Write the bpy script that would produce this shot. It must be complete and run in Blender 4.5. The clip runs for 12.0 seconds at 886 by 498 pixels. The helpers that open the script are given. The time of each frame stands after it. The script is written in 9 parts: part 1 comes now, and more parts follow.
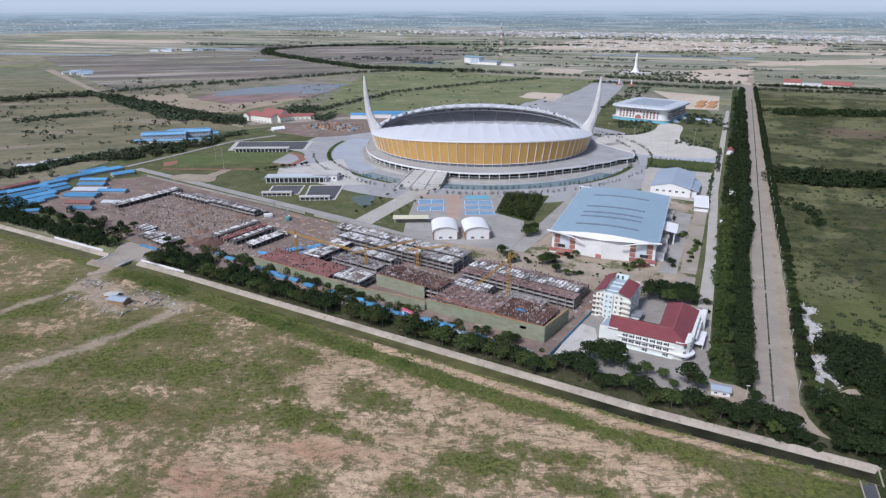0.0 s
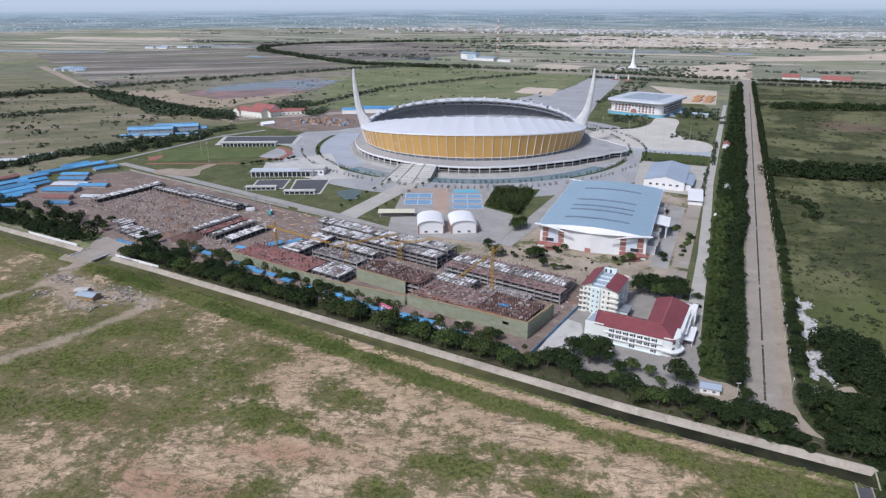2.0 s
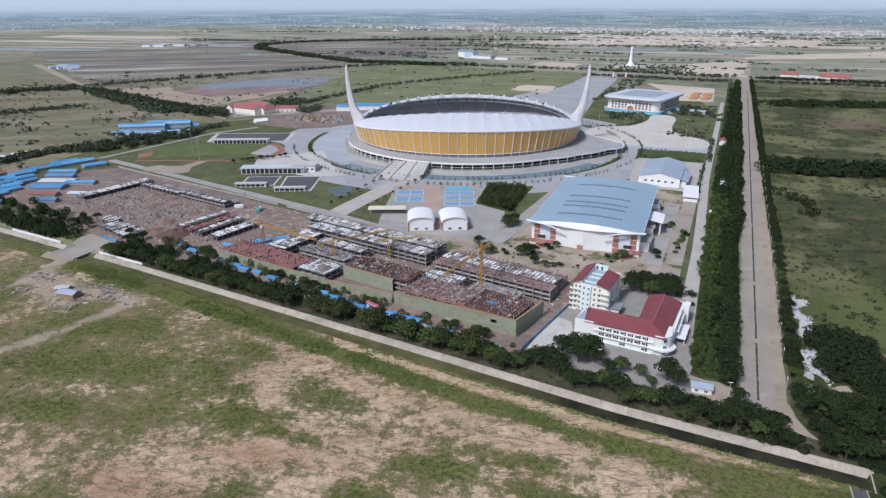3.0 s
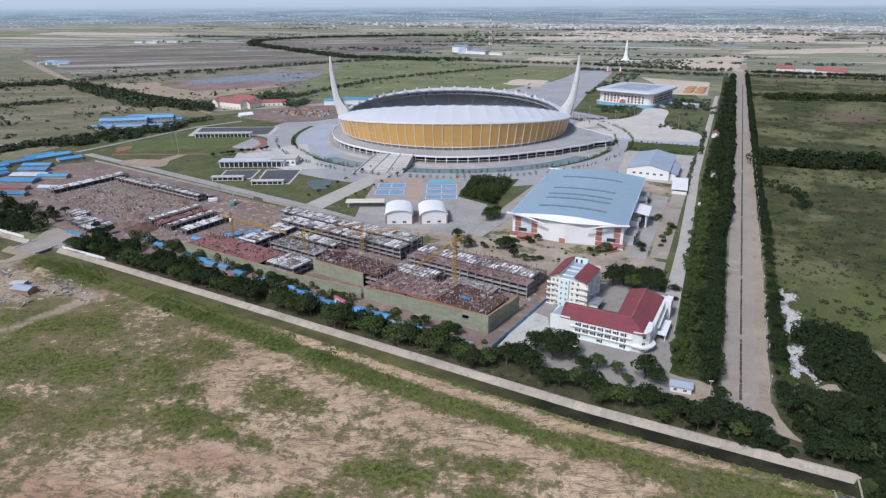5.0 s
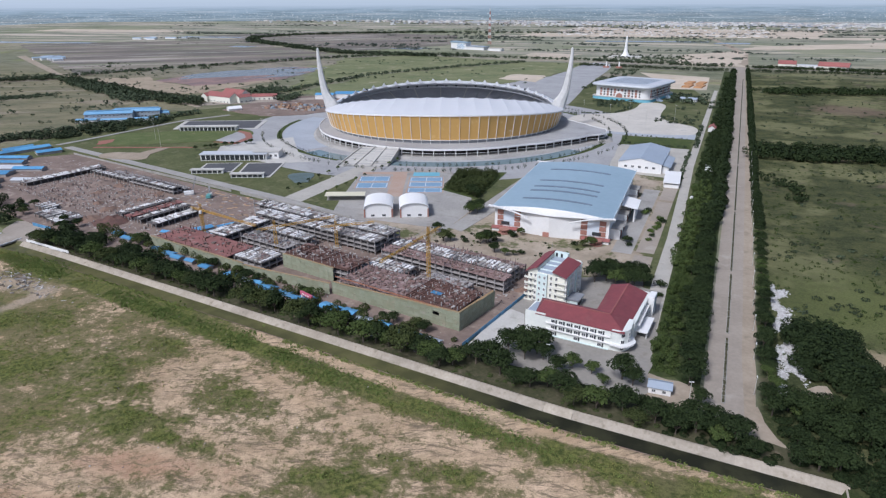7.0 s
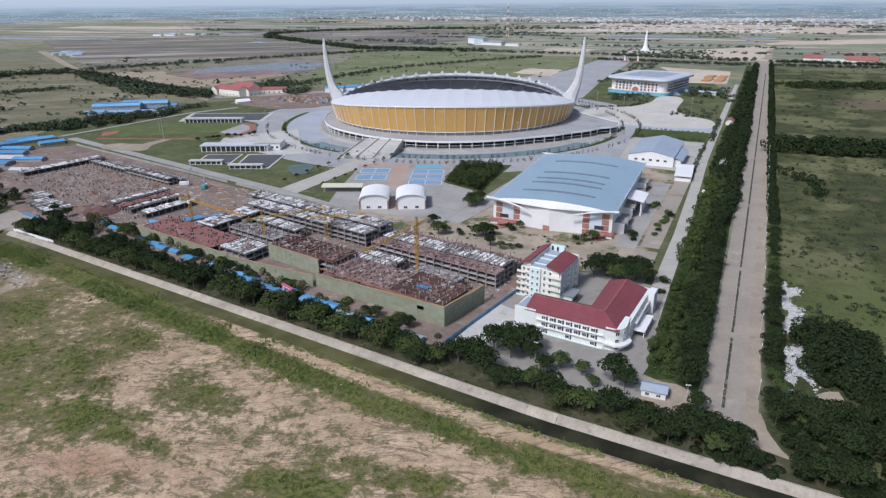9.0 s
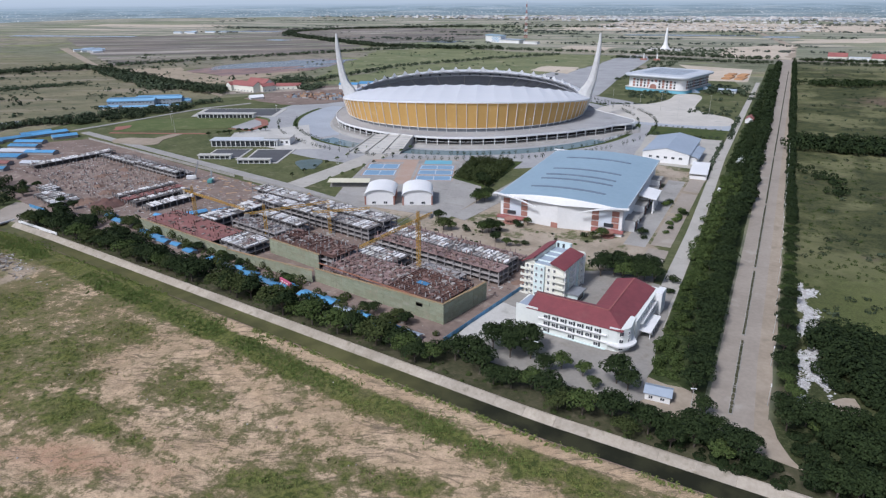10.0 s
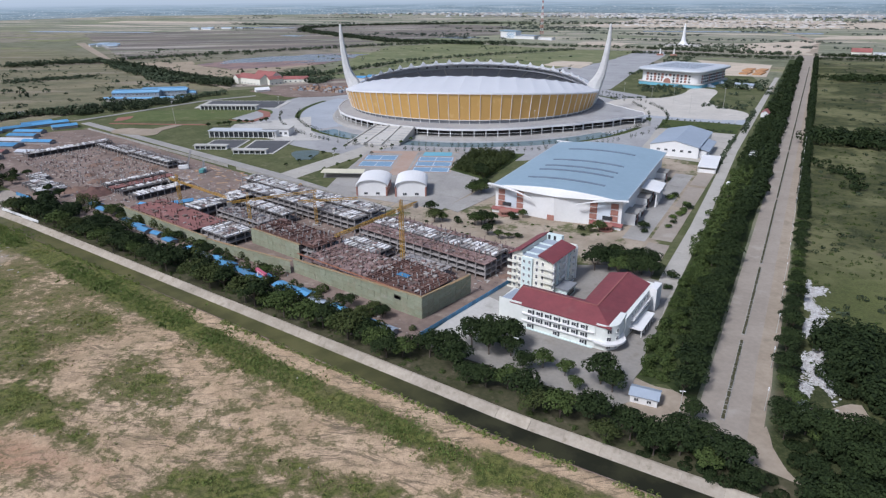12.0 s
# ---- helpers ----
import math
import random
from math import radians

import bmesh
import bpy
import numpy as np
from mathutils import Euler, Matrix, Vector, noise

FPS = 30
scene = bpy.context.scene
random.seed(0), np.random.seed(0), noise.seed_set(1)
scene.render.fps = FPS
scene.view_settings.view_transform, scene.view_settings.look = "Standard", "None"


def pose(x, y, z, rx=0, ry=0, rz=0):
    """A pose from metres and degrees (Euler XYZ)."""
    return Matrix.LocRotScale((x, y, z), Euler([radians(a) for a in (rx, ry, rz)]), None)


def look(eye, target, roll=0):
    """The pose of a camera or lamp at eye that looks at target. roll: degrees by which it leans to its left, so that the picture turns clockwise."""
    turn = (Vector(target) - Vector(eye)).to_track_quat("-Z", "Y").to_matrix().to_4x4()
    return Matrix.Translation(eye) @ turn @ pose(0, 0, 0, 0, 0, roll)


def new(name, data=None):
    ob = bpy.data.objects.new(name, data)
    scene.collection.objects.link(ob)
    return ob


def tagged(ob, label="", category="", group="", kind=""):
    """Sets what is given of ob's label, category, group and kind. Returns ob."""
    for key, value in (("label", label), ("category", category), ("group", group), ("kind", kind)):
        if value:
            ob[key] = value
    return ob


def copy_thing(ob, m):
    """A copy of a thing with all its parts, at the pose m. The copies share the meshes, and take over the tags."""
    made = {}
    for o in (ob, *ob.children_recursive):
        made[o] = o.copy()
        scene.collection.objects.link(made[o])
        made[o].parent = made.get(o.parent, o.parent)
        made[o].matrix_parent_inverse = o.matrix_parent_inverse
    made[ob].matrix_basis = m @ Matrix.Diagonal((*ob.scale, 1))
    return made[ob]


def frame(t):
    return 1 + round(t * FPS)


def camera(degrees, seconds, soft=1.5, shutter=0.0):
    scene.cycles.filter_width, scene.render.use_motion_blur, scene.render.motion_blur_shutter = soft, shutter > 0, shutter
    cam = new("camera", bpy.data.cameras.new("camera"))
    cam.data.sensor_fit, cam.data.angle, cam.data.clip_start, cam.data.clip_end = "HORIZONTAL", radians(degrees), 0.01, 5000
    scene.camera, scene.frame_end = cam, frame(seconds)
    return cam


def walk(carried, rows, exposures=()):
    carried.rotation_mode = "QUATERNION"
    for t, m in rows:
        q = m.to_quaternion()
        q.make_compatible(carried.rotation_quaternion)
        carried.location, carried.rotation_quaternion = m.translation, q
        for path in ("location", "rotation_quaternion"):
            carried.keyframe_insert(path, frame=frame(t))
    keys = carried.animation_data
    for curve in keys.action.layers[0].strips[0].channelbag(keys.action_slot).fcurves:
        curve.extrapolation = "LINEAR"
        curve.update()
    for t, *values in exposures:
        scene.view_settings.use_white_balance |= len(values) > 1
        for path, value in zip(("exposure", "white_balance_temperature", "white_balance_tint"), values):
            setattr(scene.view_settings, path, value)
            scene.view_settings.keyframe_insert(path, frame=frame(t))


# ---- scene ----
cam = camera(70.0, 12.0, soft=1.25)
PATH = [
    (0, (-2.414, -27.445, 188.652), (-3.174, -25.741, 187.932), -0.1),
    (0.5, (-1.378, -23.759, 186.642), (-2.138, -22.055, 185.921), -0.2),
    (1, (0.118, -19.486, 184.188), (-0.642, -17.782, 183.466), -0.2),
    (1.5, (1.524, -15.336, 182.023), (0.765, -13.633, 181.3), -0.2),
    (2, (3.327, -10.401, 179.601), (2.567, -8.698, 178.877), -0.2),
    (2.5, (5.177, -5.831, 177.366), (4.418, -4.129, 176.641), -0.2),
    (3, (7.003, -0.75, 174.858), (6.245, 0.953, 174.132), -0.2),
    (5, (15.742, 19.982, 165.239), (14.987, 21.683, 164.508), -0.3),
    (5.5, (18.111, 25.513, 162.752), (17.355, 27.214, 162.02), -0.3),
    (6, (20.449, 30.806, 160.357), (19.694, 32.507, 159.624), -0.3),
    (6.5, (22.687, 36.269, 158.028), (21.931, 37.968, 157.294), -0.3),
    (7, (25.013, 41.47, 155.513), (24.249, 43.166, 154.778), -0.3),
    (9, (33.767, 62.56, 145.609), (32.946, 64.228, 144.869), -0.5),
    (9.5, (35.812, 67.753, 143.081), (34.965, 69.406, 142.341), -0.5),
    (10, (37.799, 72.873, 140.58), (36.929, 74.514, 139.839), -0.5),
    (10.5, (39.73, 78.124, 137.982), (38.848, 79.758, 137.24), -0.5),
    (11, (41.634, 83.33, 135.429), (40.741, 84.958, 134.685), -0.5),
    (11.5, (43.653, 88.33, 132.958), (42.747, 89.95, 132.214), -0.5),
    (12, (45.48, 93.287, 130.549), (44.563, 94.901, 129.805), -0.5),
]
walk(cam, [(t, look(e, a, r)) for t, e, a, r in PATH], [(0.0, -0.04, 5815, 14), (12.0, -0.07, 5850, 13)])

# ---- world and sun ----
world = bpy.data.worlds.new("sky_world")
scene.world = world
world.use_nodes = True
wn = world.node_tree.nodes
wl = world.node_tree.links
sky = wn.new("ShaderNodeTexSky")
sky.sky_type = "NISHITA"
sky.sun_disc = False
sky.sun_elevation = radians(50)
sky.sun_rotation = radians(198)
sky.air_density, sky.dust_density, sky.ozone_density = 1.0, 3.0, 1.5
sky_bg = wn["Background"]
sky_bg.inputs["Strength"].default_value = 0.105
wl.new(sky.outputs["Color"], sky_bg.inputs["Color"])
# hazy air low over the horizon and the land that lies beyond the ground sheet
way = wn.new("ShaderNodeTexCoord")
parts_of_way = wn.new("ShaderNodeSeparateXYZ")
wl.new(way.outputs["Generated"], parts_of_way.inputs[0])
streak_map = wn.new("ShaderNodeMapping")
streak_map.inputs["Scale"].default_value = (14, 14, 420)
wl.new(way.outputs["Generated"], streak_map.inputs["Vector"])
streak = wn.new("ShaderNodeTexNoise")
streak.inputs["Scale"].default_value = 1.0
streak.inputs["Detail"].default_value = 6.0
wl.new(streak_map.outputs["Vector"], streak.inputs["Vector"])
height = wn.new("ShaderNodeMapRange")
height.inputs["From Min"].default_value = -0.05
height.inputs["From Max"].default_value = 0.05
wl.new(parts_of_way.outputs["Z"], height.inputs["Value"])
wobble = wn.new("ShaderNodeMath")
wobble.operation = "MULTIPLY_ADD"
wl.new(streak.outputs["Fac"], wobble.inputs[0])
wobble.inputs[1].default_value = 0.05
wl.new(height.outputs["Result"], wobble.inputs[2])
# land tones turn blue and pale towards the horizon: haze painted as colour
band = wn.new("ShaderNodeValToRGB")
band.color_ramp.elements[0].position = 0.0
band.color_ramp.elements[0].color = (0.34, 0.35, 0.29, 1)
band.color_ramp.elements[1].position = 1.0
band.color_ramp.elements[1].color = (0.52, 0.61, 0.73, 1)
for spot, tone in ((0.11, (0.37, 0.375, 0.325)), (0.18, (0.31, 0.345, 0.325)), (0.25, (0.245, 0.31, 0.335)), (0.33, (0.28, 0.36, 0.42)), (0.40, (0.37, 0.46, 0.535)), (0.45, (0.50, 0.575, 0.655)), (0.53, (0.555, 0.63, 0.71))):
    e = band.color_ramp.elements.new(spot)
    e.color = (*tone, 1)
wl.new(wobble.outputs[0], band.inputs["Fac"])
haze_bg = wn.new("ShaderNodeBackground")


def world_noise(scale, detail, lo, hi):
    m = wn.new("ShaderNodeMapping")
    m.inputs["Scale"].default_value = scale
    wl.new(way.outputs["Generated"], m.inputs["Vector"])
    t = wn.new("ShaderNodeTexNoise")
    t.inputs["Scale"].default_value = 1.0
    t.inputs["Detail"].default_value = detail
    wl.new(m.outputs["Vector"], t.inputs["Vector"])
    r = wn.new("ShaderNodeMapRange")
    r.inputs["From Min"].default_value = lo
    r.inputs["From Max"].default_value = hi
    wl.new(t.outputs["Fac"], r.inputs["Value"])
    return r.outputs["Result"]


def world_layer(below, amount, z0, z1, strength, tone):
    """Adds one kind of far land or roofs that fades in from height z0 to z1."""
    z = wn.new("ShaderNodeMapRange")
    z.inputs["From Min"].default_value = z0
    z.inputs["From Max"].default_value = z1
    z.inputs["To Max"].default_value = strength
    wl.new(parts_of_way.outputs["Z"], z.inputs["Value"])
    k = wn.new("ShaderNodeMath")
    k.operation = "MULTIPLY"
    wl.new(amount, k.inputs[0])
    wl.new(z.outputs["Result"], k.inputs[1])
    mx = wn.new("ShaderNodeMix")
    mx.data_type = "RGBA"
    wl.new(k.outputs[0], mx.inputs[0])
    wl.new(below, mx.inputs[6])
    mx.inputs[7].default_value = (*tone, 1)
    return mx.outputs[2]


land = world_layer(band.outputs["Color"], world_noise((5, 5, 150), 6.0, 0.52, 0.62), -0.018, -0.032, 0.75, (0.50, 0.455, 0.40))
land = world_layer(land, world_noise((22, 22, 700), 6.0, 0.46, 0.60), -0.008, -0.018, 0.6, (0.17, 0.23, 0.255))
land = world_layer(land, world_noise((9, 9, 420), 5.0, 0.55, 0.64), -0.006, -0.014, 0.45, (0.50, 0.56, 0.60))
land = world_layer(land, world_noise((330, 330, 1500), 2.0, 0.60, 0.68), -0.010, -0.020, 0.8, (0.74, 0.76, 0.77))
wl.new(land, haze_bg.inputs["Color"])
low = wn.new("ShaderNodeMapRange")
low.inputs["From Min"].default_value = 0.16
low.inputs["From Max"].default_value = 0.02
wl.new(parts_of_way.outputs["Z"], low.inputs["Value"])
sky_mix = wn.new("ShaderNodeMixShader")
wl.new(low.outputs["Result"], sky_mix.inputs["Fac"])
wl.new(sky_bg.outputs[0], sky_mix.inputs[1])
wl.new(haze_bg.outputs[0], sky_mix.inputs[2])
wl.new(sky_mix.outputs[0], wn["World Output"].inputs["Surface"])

sun_data = bpy.data.lights.new("sun", "SUN")
sun_data.energy = 3.1
sun_data.angle = radians(11)
sun_data.color = (1.0, 0.985, 0.96)
sun = new("sun", sun_data)
sun.matrix_world = look((-140, -420, 520), (0, 0, 0))


# ---- node helpers and materials ----
class Nodes:
    """A few short calls to wire a procedural material."""

    def __init__(self, name):
        self.mat = bpy.data.materials.new(name)
        self.mat.use_nodes = True
        self.tree = self.mat.node_tree
        self.bsdf = self.tree.nodes["Principled BSDF"]
        self.geo = self.add("ShaderNodeNewGeometry")
        self.pos = self.geo.outputs["Position"]

    def add(self, kind):
        return self.tree.nodes.new(kind)

    def link(self, a, b):
        self.tree.links.new(a, b)

    def put(self, socket, value):
        if isinstance(value, bpy.types.NodeSocket):
            self.link(value, socket)
        elif isinstance(value, tuple) and len(value) == 3 and socket.type == "RGBA":
            socket.default_value = (*value, 1)
        else:
            socket.default_value = value

    def noise(self, scale, detail=4, vec=None, rough=0.6, stretch=None):
        n = self.add("ShaderNodeTexNoise")
        n.inputs["Scale"].default_value = scale
        n.inputs["Detail"].default_value = detail
        n.inputs["Roughness"].default_value = rough
        vec = vec or self.pos
        if stretch:
            if len(stretch) > 3:
                q = self.add("ShaderNodeMapping")
                q.inputs["Rotation"].default_value = (0, 0, radians(-stretch[3]))
                self.link(vec, q.inputs["Vector"])
                vec = q.outputs["Vector"]
            m = self.add("ShaderNodeMapping")
            m.inputs["Scale"].default_value = stretch[:3]
            self.link(vec, m.inputs["Vector"])
            vec = m.outputs["Vector"]
        self.link(vec, n.inputs["Vector"])
        return n.outputs["Fac"]

    def step(self, fac, lo, hi):
        m = self.add("ShaderNodeMapRange")
        m.interpolation_type = "SMOOTHSTEP"
        self.put(m.inputs["Value"], fac)
        m.inputs["From Min"].default_value = lo
        m.inputs["From Max"].default_value = hi
        return m.outputs["Result"]

    def mix(self, fac, a, b):
        m = self.add("ShaderNodeMix")
        m.data_type = "RGBA"
        self.put(m.inputs[0], fac)
        self.put(m.inputs[6], a)
        self.put(m.inputs[7], b)
        return m.outputs[2]

    def blob(self, x, y, r):
        """One inside a soft, uneven patch round (x, y)."""
        d = self.add("ShaderNodeVectorMath")
        d.operation = "DISTANCE"
        self.link(self.pos, d.inputs[0])
        d.inputs[1].default_value = (x, y, 0)
        far = self.math("ADD", d.outputs["Value"], self.math("MULTIPLY", self.noise(0.07, 5), 1.6 * r))
        return self.step(far, 1.9 * r, 1.3 * r)

    def oval(self, warp, p):
        """One inside an uneven oval patch, fading out past its rim; warp frays it."""
        x, y, a, b, turn = p
        m = self.add("ShaderNodeMapping")
        m.vector_type = "TEXTURE"
        m.inputs["Location"].default_value = (x, y, 0)
        m.inputs["Rotation"].default_value = (0, 0, radians(turn))
        m.inputs["Scale"].default_value = (a, b, 1000)
        self.link(self.pos, m.inputs["Vector"])
        d = self.add("ShaderNodeVectorMath")
        d.operation = "LENGTH"
        self.link(m.outputs["Vector"], d.inputs[0])
        return self.step(self.math("ADD", d.outputs["Value"], warp), 2.0, 0.2)

    def lane(self, warp, a, b, half):
        """One on a worn lane from a to b in plan."""
        t = math.degrees(math.atan2(b[1] - a[1], b[0] - a[0]))
        l = math.dist(a, b)
        m = self.add("ShaderNodeMapping")
        m.vector_type = "TEXTURE"
        m.inputs["Location"].default_value = ((a[0] + b[0]) / 2, (a[1] + b[1]) / 2, 0)
        m.inputs["Rotation"].default_value = (0, 0, radians(t))
        self.link(self.pos, m.inputs["Vector"])
        q = self.add("ShaderNodeSeparateXYZ")
        self.link(m.outputs["Vector"], q.inputs[0])
        along = self.step(self.math("ABSOLUTE", q.outputs[0]), l / 2 + half, l / 2 - half)
        side = self.math("ADD", self.math("ABSOLUTE", q.outputs[1]), self.math("MULTIPLY", warp, half * 1.5))
        return self.math("MULTIPLY", along, self.step(side, half * 1.6, half * 0.4))

    def math(self, op, a, b=0.0):
        m = self.add("ShaderNodeMath")
        m.operation = op
        self.put(m.inputs[0], a)
        self.put(m.inputs[1], b)
        return m.outputs[0]

    def xyz(self):
        s = self.add("ShaderNodeSeparateXYZ")
        self.link(self.pos, s.inputs[0])
        return s.outputs

    def finish(self, colour, rough=0.8, metal=0.0, bump=None, bump_height=0.1, spec=None):
        self.put(self.bsdf.inputs["Base Color"], colour)
        self.put(self.bsdf.inputs["Roughness"], rough)
        self.put(self.bsdf.inputs["Metallic"], metal)
        if spec is not None:
            self.bsdf.inputs["Specular IOR Level"].default_value = spec
        if bump is not None:
            b = self.add("ShaderNodeBump")
            b.inputs["Distance"].default_value = bump_height
            b.inputs["Strength"].default_value = 0.7
            self.link(bump, b.inputs["Height"])
            self.link(b.outputs["Normal"], self.bsdf.inputs["Normal"])
        return self.mat


def surf(name, a, b, big=0.05, small=0.8, rough=0.8, metal=0.0, bump=0.05, vary=0.0, spec=None, c=None):
    """A surface of two tones mixed at two scales, with small relief; vary shifts it from object to object; c adds stains."""
    n = Nodes(name)
    f1, f2 = n.noise(big, 6, rough=0.65), n.noise(small, 4)
    col = n.mix(n.math("ADD", n.math("MULTIPLY", n.step(f1, 0.32, 0.68), 0.6), n.math("MULTIPLY", n.step(f2, 0.3, 0.7), 0.4)), a, b)
    if c:
        col = n.mix(n.math("MULTIPLY", n.step(n.noise(big * 2.3, 6), 0.55, 0.72), 0.7), col, c)
    if vary:
        info = n.add("ShaderNodeObjectInfo")
        h = n.add("ShaderNodeHueSaturation")
        n.put(h.inputs["Color"], col)
        n.put(h.inputs["Value"], n.math("ADD", n.math("MULTIPLY", info.outputs["Random"], 2 * vary), 1 - vary))
        col = h.outputs["Color"]
    return n.finish(col, rough, metal, f2 if bump else None, bump, spec)


def island_surf(name, stops, rough=0.8, spec=None):
    """One tone per loose piece of a joined mesh, picked from stops."""
    n = Nodes(name)
    r = n.add("ShaderNodeValToRGB")
    r.color_ramp.interpolation = "CONSTANT"
    while len(r.color_ramp.elements) < len(stops):
        r.color_ramp.elements.new(0.5)
    for k, s in enumerate(stops):
        r.color_ramp.elements[k].position = k / len(stops)
        r.color_ramp.elements[k].color = (*s, 1)
    n.link(n.geo.outputs["Random Per Island"], r.inputs["Fac"])
    col = n.mix(n.math("MULTIPLY", n.noise(0.7), 0.5), r.outputs["Color"], (0.2, 0.18, 0.16))
    return n.finish(col, rough, spec=spec)


def leaf_surf(name, dark, light):
    n = Nodes(name)
    info = n.add("ShaderNodeObjectInfo")
    f = n.math("ADD", n.math("MULTIPLY", n.geo.outputs["Random Per Island"], 0.55), n.math("MULTIPLY", info.outputs["Random"], 0.3))
    f = n.math("ADD", f, n.math("MULTIPLY", n.noise(0.25), 0.3))
    n.bsdf.inputs["Subsurface Weight"].default_value = 0.0
    return n.finish(n.mix(f, dark, light), 0.8, spec=0.1)


# where grass grows thick on the near field: x, y, half length, half width, turn
GREEN_WEST = ((-495, 290, 44, 9, 8), (-372, 276, 38, 10, -8), (-302, 217, 36, 10, 15), (-262, 190, 32, 13, 12), (-306, 172, 28, 12, 15), (-294, 136, 28, 13, 20), (-262, 153, 15, 9, 10),
              (-206, 229, 17, 7, -5), (-178, 180, 11, 6, 10), (-146, 137, 11, 9, 0), (-155, 206, 17, 6, -10), (-410, 205, 26, 12, 10), (-380, 172, 24, 10, 20), (-219, 209, 16, 8, 20), (-192, 198, 12, 7, 30))
GREEN_EAST = ((-139, 211, 13, 6, -10), (-162, 215, 10, 6, 0), (-129, 238, 17, 6, -5), (-76, 231, 17, 5, -6), (-50, 231, 24, 5, -6), (-10, 228, 34, 5, -4), (-84, 186, 13, 5, 10), (-33, 189, 15, 5, 5),
              (-62, 202, 13, 5, 0), (48, 231, 16, 12, 0), (-172, 180, 15, 9, 20), (-147, 179, 17, 4, 5), (-46, 206, 9, 4, 0), (-100, 158, 14, 5, 20), (-20, 160, 16, 6, 10))
GREEN_PATCHES = GREEN_WEST + GREEN_EAST


def patch_reach(x, y, p):
    """Distance from a patch's middle, 1 at its rim."""
    px, py, a, b, turn = p
    t = radians(turn)
    u, v = (x - px) * math.cos(t) + (y - py) * math.sin(t), (y - py) * math.cos(t) - (x - px) * math.sin(t)
    return math.hypot(u / a, v / b)


def ground_surf():
    """Bare sand and grass south of the canal, a patchwork of rough grass and ploughed land beyond it."""
    n = Nodes("open_ground")
    x, y, z = n.xyz()
    side = n.math("ADD", n.math("ADD", y, -242.76), n.math("MULTIPLY", n.math("MINIMUM", x, -20.0), 0.102))  # 0 at the near bank
    side = n.math("ADD", side, n.math("MULTIPLY", n.math("MAXIMUM", n.math("ADD", x, 20.0), 0.0), 0.04))
    # sand
    warp = n.math("MULTIPLY", n.math("SUBTRACT", n.math("ADD", n.noise(0.05, 6, rough=0.7), n.math("MULTIPLY", n.noise(0.35, 7, rough=0.8), 0.6)), 0.8), 3.4)
    fine = n.noise(0.9, 8, rough=0.85)
    sand = n.mix(n.step(n.noise(0.028, 6), 0.35, 0.65), (0.63, 0.465, 0.31), (0.47, 0.335, 0.21))
    sand = n.mix(n.math("MULTIPLY", n.step(n.noise(0.3, 7, rough=0.8), 0.46, 0.62), 0.55), sand, (0.27, 0.195, 0.125))
    sand = n.mix(n.math("MULTIPLY", n.step(n.noise(0.02, 5), 0.57, 0.68), 0.7), sand, (0.41, 0.235, 0.155))
    for p in ((-245, 154, 18, 9, 25), (-166, 129, 20, 9, 10), (-190, 126, 18, 8, 0), (-150, 163, 22, 6, 15), (-395, 178, 24, 8, 15)):
        sand = n.mix(n.math("MULTIPLY", n.oval(warp, p), 0.6), sand, (0.36, 0.195, 0.125))
    sand = n.mix(n.math("MULTIPLY", n.step(n.noise(0.16, 6, rough=0.7), 0.60, 0.68), 0.75), sand, (0.64, 0.52, 0.39))
    # wheel ruts in three directions
    for turn, sc, lo in ((24, 0.15, 0.565), (40, 0.17, 0.575), (4, 0.13, 0.575)):
        rut = n.step(n.noise(sc, 7, stretch=(0.3, 2.2, 1, turn), rough=0.85), lo - 0.03, lo + 0.005)
        where = n.step(n.noise(0.022, 4, stretch=(1, 1, 1, turn)), 0.40, 0.52)
        sand = n.mix(n.math("MULTIPLY", n.math("MULTIPLY", rut, where), 0.8), sand, (0.15, 0.118, 0.078))
    sand = n.mix(n.math("MULTIPLY", n.step(fine, 0.56, 0.64), 0.5), sand, (0.19, 0.145, 0.095))
    # grass
    green = n.mix(n.step(n.noise(0.4, 7, rough=0.75), 0.36, 0.64), (0.046, 0.064, 0.016), (0.175, 0.18, 0.052))
    green = n.mix(n.math("MULTIPLY", n.step(n.noise(0.05, 5), 0.45, 0.65), 0.7), green, (0.15, 0.132, 0.065))
    green = n.mix(n.math("MULTIPLY", n.step(fine, 0.50, 0.62), 0.5), green, (0.03, 0.045, 0.012))
    cover = n.math("ADD", n.math("MULTIPLY", n.noise(0.02, 5), 0.85), n.math("MULTIPLY", n.noise(0.16, 8, rough=0.8), 0.8))
    inland = n.math("ADD", side, n.math("MULTIPLY", n.math("ADD", x, 250.0), 0.02))
    belt = n.math("MULTIPLY", n.step(inland, -19.0, -14.0), n.step(inland, -5.0, -8.0))
    cover = n.math("ADD", cover, n.math("MULTIPLY", n.math("MULTIPLY", belt, n.step(x, -20.0, -80.0)), 0.26))
    cover = n.math("ADD", cover, n.math("MULTIPLY", n.step(x, -150.0, -300.0), 0.06))
    for p in GREEN_PATCHES:
        cover = n.math("ADD", cover, n.math("MULTIPLY", n.oval(warp, p), 0.155))
    cover = n.math("SUBTRACT", cover, n.math("MULTIPLY", n.math("MULTIPLY", n.step(side, -8.0, -4.0), n.step(x, -215.0, -120.0)), 0.30))
    cover = n.math("ADD", cover, n.math("MULTIPLY", n.math("MULTIPLY", n.step(side, -14.0, -7.0), n.step(x, -140.0, -230.0)), 0.22))
